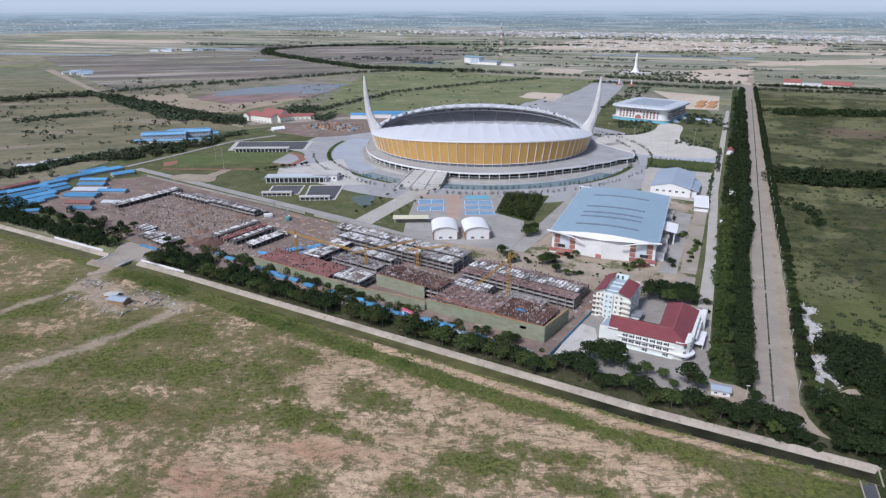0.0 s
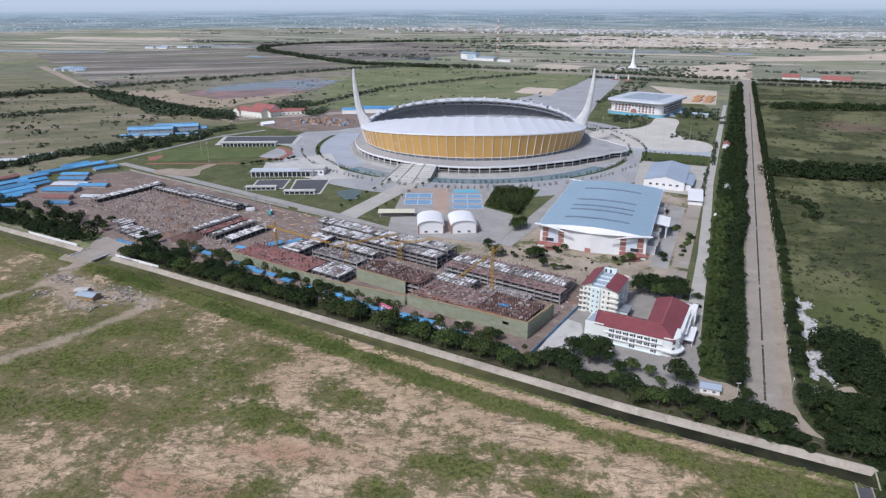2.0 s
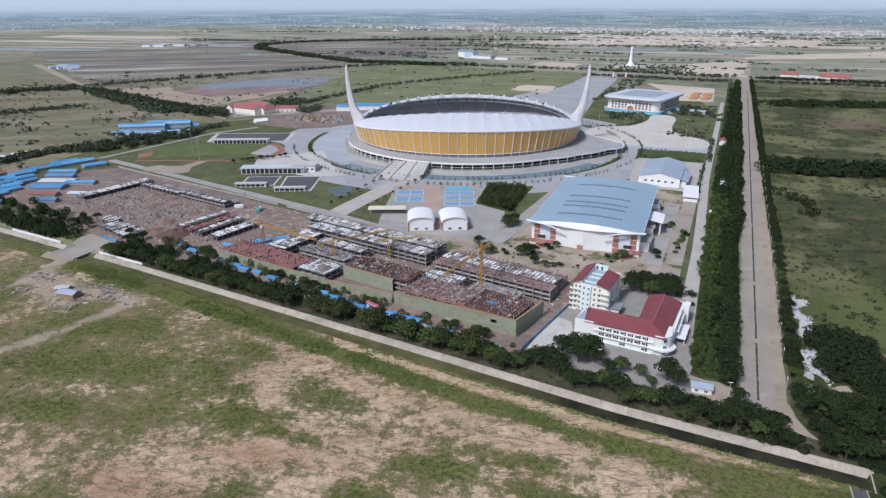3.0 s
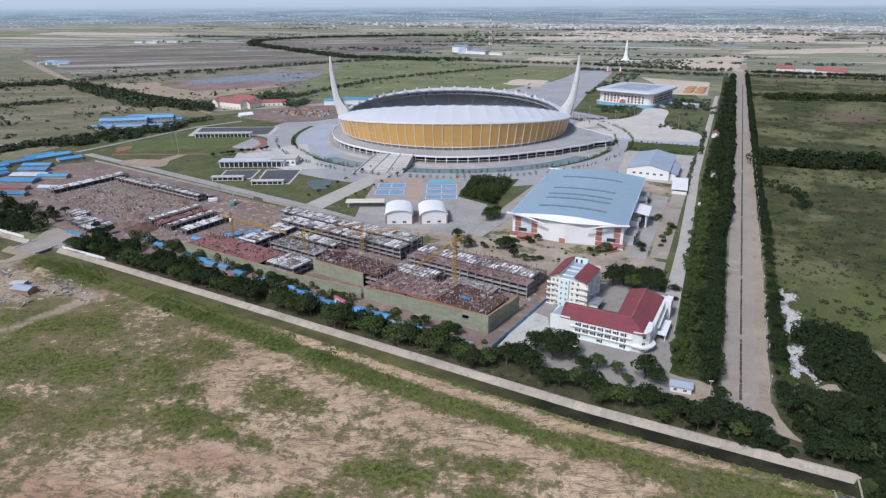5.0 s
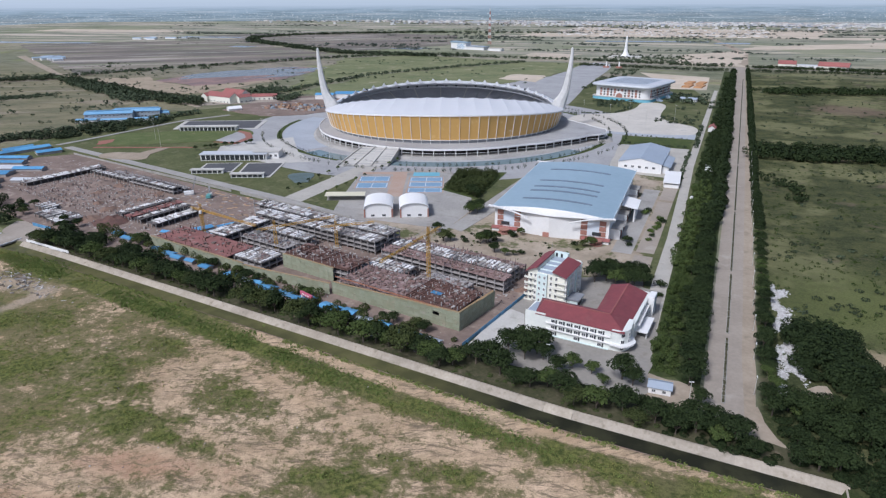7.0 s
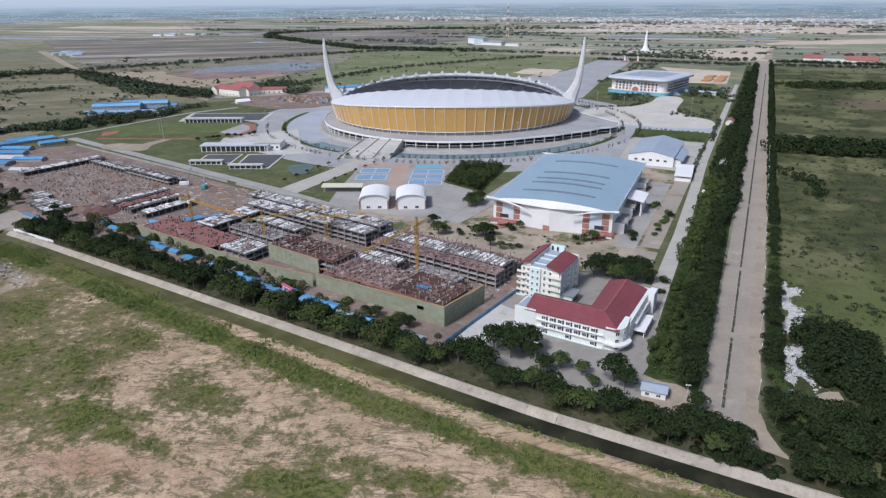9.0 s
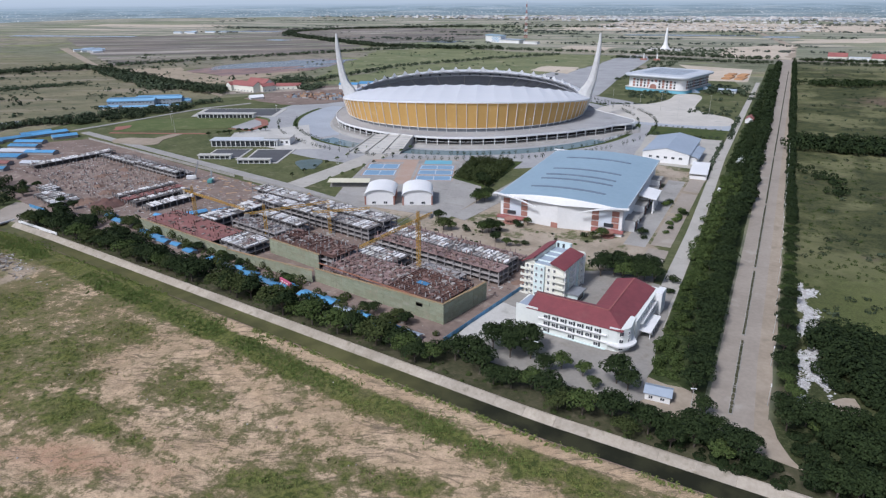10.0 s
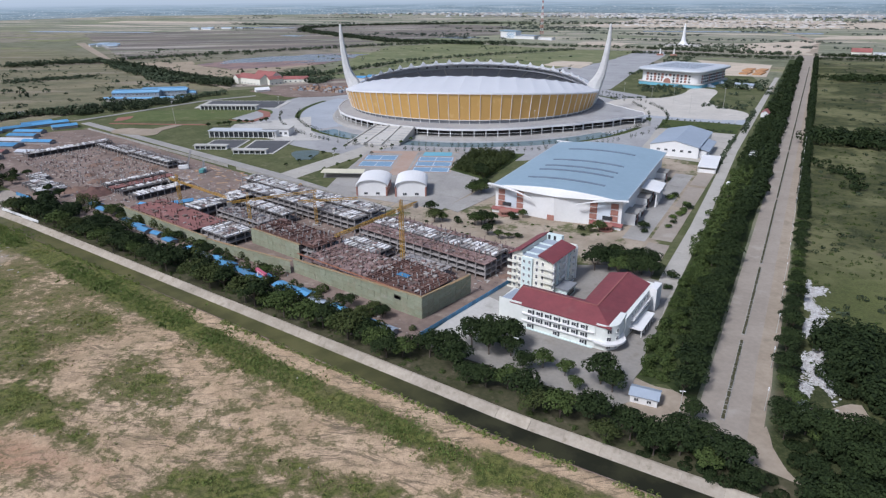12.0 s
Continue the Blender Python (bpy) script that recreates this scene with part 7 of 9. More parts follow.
scaffold("scaffolding", nt, B(0, 2), B(1, 36), 11.0, 10.0, 4)
scaffold("scaffolding", nt, B(-136, 12), B(-94, 12), 9.6, 9.6, 5)
m = Mesh()
for k in range(44):
    a, b = B(-84 + k * 1.9, 3.2), B(-84 + k * 1.9 + 1.8, 3.2)
    m.bar((*a, 9.9), (*b, 9.9), 0.2, 0.7)
tagged(new("edge_barrier", m.data("edge_barrier", surf("barrier_orange", (0.34, 0.15, 0.09), (0.26, 0.12, 0.08), 0.2, 0.8, 0.7, bump=0.0))), "orange-red barrier boards along the deck edge", "barrier", kind="stuff")


# ---- cranes ----
def lattice(m, a, b, w, bays, bar):
    a, b = Vector(a), Vector(b)
    d = (b - a).normalized()
    s = d.cross(Vector((0, 0, 1)))
    s = (s if s.length > 1e-3 else Vector((1, 0, 0))).normalized() * w / 2
    u = s.normalized().cross(d) * w / 2
    cs = [s + u, s - u, -s - u, -s + u]
    for i in range(4):
        m.bar(a + cs[i], b + cs[i], bar)
    for k in range(bays):
        p, q = a + (b - a) * k / bays, a + (b - a) * (k + 1) / bays
        for i in range(4):
            j = (i + 1) % 4
            m.bar(p + cs[i], q + cs[j], bar * 0.6)
            m.bar(p + cs[i], p + cs[j], bar * 0.6)


def tower_crane(x, y, h, angle, jib, counter, tilt=0.0):
    c = thing("tower_crane", "yellow lattice tower crane on the building site", "crane", pose(x, y, 0, 0, 0, angle), "yellow tower cranes")
    m = Mesh()
    lattice(m, (0, 0, -0.2), (0, 0, h), 1.6, int(h / 1.8), 0.2)
    part("mast", m, M["crane"], c)
    m = Mesh()
    lattice(m, (1, 0, h + 0.8), (jib, 0, h + 0.8 + tilt), 1.1, int(jib / 2), 0.16)
    part("jib", m, M["crane"], c)
    m = Mesh()
    lattice(m, (-1, 0, h + 0.8), (-counter, 0, h + 0.8), 1.1, 6, 0.17)
    part("counter_jib", m, M["crane"], c)
    m = Mesh()
    lattice(m, (0, 0, h), (0, 0, h + 5.5), 1.1, 4, 0.18)
    part("tower_head", m, M["crane"], c)
    m = Mesh()
    m.box(-counter, -0.8, h - 1.6, -counter + 2.6, 0.8, h + 0.8)
    part("counterweight", m, M["concrete"], c)
    m = Mesh()
    m.box(0.6, -1.9, h - 1.4, 2.2, -0.6, h + 0.6)
    part("cabin", m, M["white"], c)
    for x1, z1 in ((jib * 0.75, h + 1.4 + tilt * 0.75), (-counter + 1, h + 1.3)):
        m = Mesh()
        m.bar((0, 0, h + 5.4), (x1, 0, z1), 0.14)
        part("tie", m, M["steel_grey"], c)
    m = Mesh()
    m.box(-2.6, -2.6, -0.2, 2.6, 2.6, 0.9)
    part("footing", m, M["concrete"], c)
    return c


tower_crane(-119.5, 342, 32.0, 264, 46, 13)
tower_crane(-203, 374, 15.0, 40, 26, 10)
tower_crane(-234, 350, 17.5, 55, 42, 12)
tower_crane(-299, 353, 20.0, 349, 58, 11)

# crawler rig and drill wagon at the yard corner
def crawler(x, y, angle, body, boom):
    r = thing("crawler_crane", "pale crawler crane with raised lattice boom", "crane", pose(x, y, 0, 0, 0, angle))
    for s in (-1.8, 1.8):
        m = Mesh()
        m.box(-3.6, s - 0.5, 0.05, 3.6, s + 0.5, 1.2)
        part("track", m, M["steel_grey"], r)
    m = Mesh()
    m.box(-4.5, -1.7, 1.2, 2.6, 1.7, 3.6)
    part("body", m, body, r)
    m = Mesh()
    m.box(1.2, -1.9, 1.6, 3.4, -0.4, 4.2)
    part("cab", m, M["white"], r)
    m = Mesh()
    lattice(m, (2, 0, 2.4), (2 + boom * 0.35, 0, 2.4 + boom), 0.9, 10, 0.22)
    part("boom", m, M["steel_grey"], r)


crawler(*B(-322, 79), 40, M["white"], 13)
crawler(*B(-300, 82), 120, surf("machine_green", (0.12, 0.34, 0.33), (0.1, 0.28, 0.27), 0.2, 0.8, 0.6), 7)
for p, q, a in ((-120, 90, 10), (-12, 82, 60), (-205, 98, 30)):
    ex = thing("excavator", "orange excavator standing on bare earth", "excavator", pose(*B(p, q), 0, 0, 0, a))
    for s in (-1.1, 1.1):
        m = Mesh()
        m.box(-2, s - 0.35, 0.05, 2, s + 0.35, 0.9)
        part("track", m, M["steel_grey"], ex)
    m = Mesh()
    m.box(-2.2, -1.3, 0.9, 1.4, 1.3, 2.4)
    part("body", m, M["crane"], ex)
    m = Mesh()
    m.bar((1.2, 0, 1.8), (4.5, 0, 4.2), 0.5)
    m.bar((4.5, 0, 4.2), (6.0, 0, 1.2), 0.4)
    part("arm", m, M["crane"], ex)

# ---- sheds, fences and gate along the site ----
rng = random.Random(7)
shed_list = [(-212, -16, 9, 5, 6), (-202, -17, 8, 5, 3), (-190, -16, 7, 4, 5), (-118, -17, 12, 6, 2), (-104, -17, 8, 5, 4), (-88, -15, 9, 6, 0), (-70, -16, 13, 6, -2), (-58, -15, 8, 7, 2), (-18, -17, 14, 6, 0),
             (-262, -14, 10, 5, 2), (-276, -12, 9, 5, 8), (-250, 8, 8, 4, 10), (-236, 26, 16, 7, 70), (-226, 40, 12, 6, 70), (-160, 94, 12, 5, 0), (-224, 92, 12, 4, -8),
             (-150, -16, 9, 5, 5), (-136, -17, 7, 4, -6), (-128, -15, 6, 4, 10), (-96, -18, 7, 4, 0), (-46, -17, 9, 5, 4), (-34, -15, 7, 4, -8), (-4, -16, 8, 5, 3), (-174, -17, 8, 5, 0), (-228, -15, 7, 4, 8)]
for p, q, w, d, a in shed_list:
    gable("site_shed", "small site shed with blue sheet roof", "shed", *B(p, q), w, d, 2.6, 3.5, -9.5 + a, M["slab"], M["blue_sheet"] if rng.random() < 0.85 else M["roof_grey"], "blue-roofed site sheds", 0.4)
gable("office_shed", "long shed with pale lavender-blue roof", "shed", *B(-222, 22), 24, 8, 3.0, 4.2, 66, M["slab"], M["roof_blue"])
gate = thing("site_gate", "red and white portal gate at the site entrance", "gate", pose(-171, 295, 0, 0, 0, -20))
for x in (-4, 4):
    m = Mesh()
    m.box(x - 0.5, -0.5, -0.1, x + 0.5, 0.5, 5.6)
    part("pillar", m, M["white"], gate)
m = Mesh()
m.box(-5.2, -0.6, 5.0, 5.2, 0.6, 6.8)
part("beam", m, surf("gate_red", (0.55, 0.13, 0.2), (0.48, 0.1, 0.16), 0.3, 0.9, 0.6, bump=0.0), gate)
for x in (-2.4, 0, 2.4):
    m = Mesh()
    m.box(x - 0.8, -0.68, 5.6, x + 0.8, -0.6, 6.1)
    part("sign_bar", m, M["white"], gate)

fence = thing("site_fence", "bright blue sheet fence beside the building site", "fence")
fp = Mesh()
fp.box(0, -0.05, 0, 2.9, 0.05, 2.3)
fp_me = fp.data("fence_panel", M["blue_sheet"])
for k in range(25):
    x, y = B(9, -10 + k * 3.0)
    part("fence_panel", fp_me, None, fence).matrix_local = pose(x, y, 0, 0, 0, 80.5)
for k in range(26):
    x, y = B(9, -10 + k * 3.0)
    m = Mesh()
    m.cyl(x, y, -0.2, 2.4, 0.08, None, 6)
    part("post", m, M["steel_grey"], fence)
wallp = thing("site_wall", "pale concrete panel wall along the site", "wall")
wp = Mesh()
wp.box(0, -0.12, 0, 3.9, 0.12, 2.4)
wp_me = wp.data("wall_panel", M["concrete"])
for k in range(100):
    x, y = B(-560 + k * 4.0, 106 - 0.02 * k)
    if k not in (65, 66, 67):
        part("wall_panel", wp_me, None, wallp).matrix_local = pose(x, y, 0, 0, 0, -9.6)

# workers' sheds with blue roofs
rng = random.Random(12)
for x, y, w, d, a, c in ((-672, 384, 46, 15, 78, 0), (-655, 380, 44, 13, 78, 0), (-640, 374, 36, 12, 80, 0), (-690, 398, 40, 12, 76, 0), (-672, 416, 26, 12, 78, 0), (-655, 410, 22, 11, 80, 0), (-690, 430, 26, 12, 78, 0),
                         (-612, 405, 34, 15, 22, 0), (-622, 424, 36, 14, 22, 1), (-692, 456, 38, 13, 72, 0), (-684, 488, 44, 15, 72, 0), (-697, 486, 30, 10, 74, 0), (-652, 490, 24, 14, 66, 0),
                         (-700, 372, 26, 10, 70, 0), (-664, 348, 26, 9, 60, 0), (-792, 470, 22, 12, 30, 1), (-783, 500, 34, 12, 70, 1), (-632, 366, 18, 8, 80, 0), (-712, 410, 30, 9, 80, 2), (-716, 380, 28, 9, 76, 2), (-640, 350, 22, 9, 60, 0), (-610, 345, 20, 8, 40, 0), (-596, 430, 30, 9, 22, 0), (-640, 440, 30, 10, 22, 0), (-590, 385, 26, 9, 22, 2), (-570, 372, 22, 8, 22, 0), (-655, 455, 30, 10, 24, 0), (-560, 400, 20, 9, 20, 1)):
    gable("workers_shed", ("long workers' shed with bright blue sheet roof", "long shed with pale sheet roof", "low shed with rust-brown sheet roof")[c], "shed", x, y, w, d, 3.0, 4.6, a, M["slab"], (M["blue_sheet"], M["pale_roof"], M["formwork"])[c], "workers' sheds", 0.5)

# hut and wreckage on the near field
hut = gable("field_hut", "small grey shack with sheet roof on bare ground", "hut", -362, 238, 13, 7, 3.0, 4.4, 8, M["wood"], M["roof_grey"])
gable("field_hut", "low lean-to of grey sheets", "hut", -374, 243, 8, 6, 2.2, 2.9, 20, M["slab"], M["pale_concrete"])
m = Mesh()
rng = random.Random(3)
for cx, cy, sx, sy, count in ((-372, 240, 13, 7, 150), (-405, 254, 8, 4, 90), (-392, 232, 8, 3, 60), (-352, 256, 9, 3, 70), (-326, 251, 11, 3, 70), (-366, 226, 7, 3, 60), (-306, 244, 6, 2, 40)):
    for k in range(count):
        x, y = cx + rng.gauss(0, sx), cy + rng.gauss(0, sy)
        a, l, w, h = rng.uniform(0, math.pi), rng.uniform(0.25, 1.9), rng.uniform(0.12, 0.5), rng.uniform(0.1, 0.7)
        ca, sa, z = math.cos(a), math.sin(a), rng.uniform(-0.1, 0.3)
        m.hexa([(x + u * ca - v * sa, y + u * sa + v * ca, e) for u, v, e in ((-l, -w, -0.4), (l, -w, -0.4), (l, w, -0.4), (-l, w, -0.4), (-l, -w, h), (l, -w, h * 0.4 + z), (l, w, h * 0.3 + z), (-l, w, h * 0.8))])
tagged(new("field_rubble", m.data("field_rubble", M["wreckage"])), "scattered rubble and planks round the shack", "rubble", kind="stuff")

# gatehouse by the avenue, small guard post
kg = gable("gatehouse", "small white gatehouse with grey roof", "gatehouse", 15, 287, 9, 6, 3.2, 4.6, 4, M["white"], M["roof_grey"])
window(kg, -2.4, -3.02, 1.0, 0, 1.4, 1.2)
window(kg, 1.8, -3.02, 1.0, 0, 1.4, 1.2)
kg2 = gable("guard_house", "white guard house with red roof", "gatehouse", 8, 905, 20, 8, 4.5, 7.5, 88, M["white"], M["red_tile"])
window(kg2, 0, -4.02, 1.4, 0, 2.0, 1.6)
gable("verge_shed", "long low white shed standing on the verge", "shed", 14.5, 690, 26, 5.5, 2.8, 3.6, 90, M["white"], M["white"])
kv = thing("parked_van", "white van parked on the verge", "van", pose(6.5, 585, 0, 0, 0, 86))
m = Mesh()
m.hexa([(-2.6, -1, 0.5), (2.6, -1, 0.5), (2.6, 1, 0.5), (-2.6, 1, 0.5), (-2.5, -0.9, 2.4), (1.4, -0.9, 2.4), (1.4, 0.9, 2.4), (-2.5, 0.9, 2.4)])
part("body", m, M["white"], kv)
for x in (-1.7, 1.7):
    for y in (-1.0, 0.8):
        m = Mesh()
        m.box(x - 0.4, y, 0.06, x + 0.4, y + 0.2, 0.8)
        part("wheel", m, M["dark"], kv)

gable("service_house", "low service house with pale blue roof among trees", "house", -38, 1150, 26, 14, 4, 6.5, -8, M["white"], M["roof_grey"])
# stored stacks on the arena lot
for k in range(4):
    x, y = -54 + (k % 2) * 21, 1345 + (k // 2) * 52
    stack = thing("stored_stack", "orange-brown stack of stored material", "stack", pose(x, y, 0, 0, 0, -8))
    for i in range(5):
        m = Mesh()
        m.box(-7, -22 + i * 8.6, -0.1, 7, -14.6 + i * 8.6, 2.4)
        part("pallet", m, M["stack_orange"], stack)


# ---- lamp posts ----
def lamp_post(x, y, h, angle=0):
    l = thing("lamp_post", "tall grey lamp post", "lamp post", pose(x, y, 0, 0, 0, angle), "lamp posts")
    m = Mesh()
    m.cyl(0, 0, -0.2, h, 0.16, 0.09, 8)
    part("pole", m, M["pale_concrete"], l)
    m = Mesh()
    m.box(-1.0, -0.1, h - 0.2, 1.0, 0.1, h)
    for x0 in (-0.95, 0.45):
        m.box(x0, -0.2, h - 0.3, x0 + 0.5, 0.2, h - 0.12)
    part("lamp_head", m, M["white"], l)
    return l


base_lamp = lamp_post(-35, 291, 9)
for x, y in ((27, 285), (-290, 500), (-300, 560)):
    copy_thing(base_lamp, pose(x, y, 0, 0, 0, 20))
mast_lamp = lamp_post(-336, 566, 25)
for x, y in ((-291, 602), (-185, 684), (-70, 880), (-120, 905), (-160, 930), (-100, 940), (-40, 930), (-560, 560), (-600, 590), (-480, 640)):
    copy_thing(mast_lamp, pose(x, y, 0, 0, 0, 30))
rng = random.Random(5)
for k in range(40):
    pl = copy_thing(base_lamp, pose(51.6, 300 + k * 30, 0, 0, 0, 90)) if k < 16 else None


# ---- trees ----
def leaf_cloud(m, rng, cx, cy, cz, rx, rz, count, size):
    """Leaf-clump faces scattered over and in an uneven dome."""
    for k in range(count):
        a, b = rng.uniform(0, 2 * math.pi), math.acos(rng.uniform(-0.45, 1.0))
        r = rng.uniform(0.62, 1.05) ** 0.6
        x, y, z = cx + rx * r * math.sin(b) * math.cos(a), cy + rx * r * math.sin(b) * math.sin(a), cz + rz * r * math.cos(b)
        n = Vector((math.sin(b) * math.cos(a), math.sin(b) * math.sin(a), math.cos(b) + 0.5)) + Vector((rng.gauss(0, 0.45), rng.gauss(0, 0.45), rng.gauss(0, 0.35)))
        n.normalize()
        t = n.cross(Vector((rng.gauss(0, 1), rng.gauss(0, 1), rng.gauss(0, 1))))
        t.normalize()
        u = n.cross(t)
        s, s2 = size * rng.uniform(0.6, 1.3), size * rng.uniform(0.4, 0.9)
        p = Vector((x, y, z))
        m.face(p - t * s, p - u * s2, p + t * s * 0.9, p + u * s2)


def make_tree(name, label, height, radius, clumps, leaves, size, seed, mat="leaf"):
    rng = random.Random(seed)
    t = thing(name, label, "bush" if name == "bush" else "tree", pose(0, 0, -60))
    tr = Mesh()
    split = height * 0.3
    tr.cyl(0, 0, -0.3, split, height * 0.032, height * 0.024, 7)
    crown = Mesh()
    for k in range(clumps):
        a = 2.4 * k + rng.uniform(-0.4, 0.4)
        rr = radius * (0.74 * math.sqrt((k + 0.3) / clumps))
        cr = radius * rng.uniform(0.30, 0.48)
        z = height * ((0.5 if name == "bush" else 0.80) - 0.30 * (rr / radius) ** 2 + rng.uniform(-0.09, 0.07))
        x, y = rr * math.cos(a), rr * math.sin(a)
        tr.bar((0, 0, split * 0.9), (x * 0.8, y * 0.8, z - cr * 0.3), height * 0.014)
        leaf_cloud(crown, rng, x, y, z, cr, cr * rng.uniform(0.5, 0.75) * (1.7 if name == "bush" else 1), leaves, size)
    part("trunk", tr, M["bark"], t)
    part("crown", crown, M[mat], t)
    return t


shade = "dark green broad-crowned shade tree"
trees = [make_tree("tree", shade, 9.0, 5.2, 15, 90, 0.42, 1), make_tree("tree", shade, 9.6, 5.6, 17, 88, 0.44, 2), make_tree("tree", "fresh green broad-crowned shade tree", 8.0, 4.6, 13, 90, 0.40, 3, "leaf_mid"), make_tree("tree", shade, 9.2, 5.0, 14, 95, 0.42, 4)]
dark_trees = [trees[0], trees[1], trees[3]]
sunny = [make_tree("tree", "broad mid-green shade tree", 9.2, 5.6, 16, 90, 0.42, 11, "leaf_mid"), make_tree("tree", "broad olive-green shade tree", 8.6, 5.8, 17, 85, 0.42, 12, "leaf_olive")]
young = [make_tree("young_tree", "small light green street tree", 5.0, 2.2, 6, 50, 0.34, 5, "leaf_light"), make_tree("young_tree", "small dark green street tree", 5.5, 2.4, 6, 50, 0.34, 6)]
bush = [make_tree("bush", "round light green bush", 3.2, 2.6, 8, 60, 0.34, 7, "leaf_light"), make_tree("bush", "dense dark green bush", 4.2, 3.2, 8, 60, 0.36, 8)]
used = set()


def plant(kinds, x, y, rng, lo=0.8, hi=1.2, group=""):
    src = kinds[rng.randrange(len(kinds))]
    s = rng.uniform(lo, hi)
    m = pose(x, y, 0, 0, 0, rng.uniform(0, 360))
    if src.name not in used:
        used.add(src.name)
        ob = src
        ob.matrix_basis = m
    else:
        ob = copy_thing(src, m)
    ob.scale = (s, s, s * rng.uniform(0.9, 1.12))
    if group:
        ob["group"] = group
    return ob


def far_wood(name, label, spots, seed, mat="leaf_far_hazed", faces=26, grain=0.42):
    """Many small crowns as one mesh: spots of x, y, height, radius."""
    rng = random.Random(seed)
    m = Mesh()
    for x, y, h, r in spots:
        leaf_cloud(m, rng, x, y, h * 0.5, r, h * 0.5, faces, r * grain)
        m.cyl(x, y, -0.2, h * 0.5, 0.25, 0.2, 5)
    return tagged(new(name, m.data(name, M[mat])), label, "trees", kind="stuff")


def along(pts, step, jitter, rng, h=(6, 9), r=(3, 4.6)):
    out = []
    for (x0, y0), (x1, y1) in zip(pts, pts[1:]):
        d = math.dist((x0, y0), (x1, y1))
        for k in range(int(d / step)):
            u = (k + rng.random()) * step / d
            out.append((x0 + (x1 - x0) * u + rng.uniform(-jitter, jitter), y0 + (y1 - y0) * u + rng.uniform(-jitter, jitter), rng.uniform(*h), rng.uniform(*r)))
    return out


rng = random.Random(21)
# rows along the avenue
y = 296.0
while y < 520:
    xl = 27.0 - (y - 290) * 0.022
    plant(dark_trees, xl + rng.uniform(-1.2, 1.2), y, rng, 0.9, 1.3, "avenue trees")
    if rng.random() < 0.28:
        plant(trees, xl - 7 + rng.uniform(-2, 2), y + 3, rng, 0.5, 0.85, "avenue trees")
    if y > 318:
        plant(trees, 56.6 + rng.uniform(-1, 1), y + 2, rng, 0.6, 0.95, "avenue trees")
    y += rng.uniform(6.6, 8.6)
rng = random.Random(22)
near_rows = along([(26.5, 516), (25.6, 900)], 9.0, 1.6, rng, (7, 12), (4.0, 7.2)) + along([(16.5, 540), (15.5, 900)], 12, 2.4, rng, (4, 8), (2.2, 4.2)) + along([(56.4, 520), (54.4, 650), (52.6, 900)], 6.6, 0.8, rng, (7, 8.5), (3.2, 4.2))
far_wood("avenue_rows", "dense dark rows of avenue trees", near_rows, 21, "leaf", 320, 0.16)
far_wood("avenue_wood", "dense dark far rows of avenue trees", along([(24.5, 900), (22.5, 1250), (18.5, 1640)], 8, 2.0, rng, (7, 11.5), (4.2, 6.6)) + along([(13, 900), (12, 1250), (10, 1500)], 14, 3, rng, (5, 9), (2.6, 5.0))
         + along([(52.6, 900), (51, 1250), (48.5, 1690)], 6, 1.0, rng, (7, 9), (3.4, 4.4)), 22, "leaf", 110, 0.27)
# row between the canal and the site
rng = random.Random(23)
x = -402.0
second = []
while x < 22:
    yy = canal_y(x)
    if x < -62:
        if not -180 < x < -166 and rng.random() < 0.93:
            plant(trees + sunny, x, yy + rng.uniform(2.5, 6.5), rng, 0.9, 1.5, "canal-side trees")
        if rng.random() < 0.85:
            second.append((x + 2.8, yy + rng.uniform(9.5, 17), rng.uniform(5, 8.5), rng.uniform(2.6, 4.4)))
        x += rng.uniform(5.4, 8.6)
    else:
        x += 8.0
for x, y, k in ((-58, 279, 1.3), (-51, 271, 1.35), (-43, 266, 1.15), (-36, 267, 1.1), (-29, 270, 1.2), (-21, 266, 1.35), (-16, 262, 1.0), (-7, 263, 1.2), (3, 266, 1.15), (9, 259, 0.9), (16, 263, 1.1), (31, 263, 1.2), (24, 259, 0.9), (35, 271, 1.0), (28, 273, 0.85), (42, 268, 0.95), (-64, 275, 1.3), (45, 263, 1.2), (39, 260, 1.0), (51, 258, 0.85), (66, 258, 1.1), (-1, 270, 0.8), (22, 265, 1.0), (28, 269, 0.8), (36, 264, 0.9), (-12, 269, 0.8), (11, 270, 0.7), (72, 258, 1.2), (79, 262, 1.2)):
    plant(trees + sunny[1:], x, y, rng, k * 0.95, k * 1.05, "canal-side trees")
for k in range(80):  # wider wood along the western part of the site
    x = -402 + 170 * rng.random() ** 1.3
    second.append((x, canal_y(x) + rng.uniform(9, 30 - (x + 402) * 0.06), rng.uniform(5.5, 8.5), rng.uniform(2.6, 4.6)))
x = -700.0
while x < -455:
    second.append((x, canal_y(x) + rng.uniform(7, 12), rng.uniform(6, 8.5), rng.uniform(3.2, 4.6)))
    second.append((x + 4, canal_y(x) + rng.uniform(14, 26), rng.uniform(6, 9), rng.uniform(3.2, 4.8)))
    x += rng.uniform(6, 9)
for k in range(150):
    x = rng.uniform(-760, -470)
    second.append((x, canal_y(x) + 6 + 46 * rng.random() ** 1.5, rng.uniform(5, 9), rng.uniform(3, 5)))
far_wood("canal_side_wood", "second row of dark trees behind the canal", second, 35, "leaf", 210, 0.18)
under = []
for k in range(150):
    yy = 302 + 554 * rng.random() ** 1.7
    tall = 0.6 if yy < 350 else 0.5
    under.append((rng.uniform(9.5, 20), yy, rng.uniform(1.2, 4.4) * tall, rng.uniform(1.2, 2.8) * (0.5 + tall / 2)))
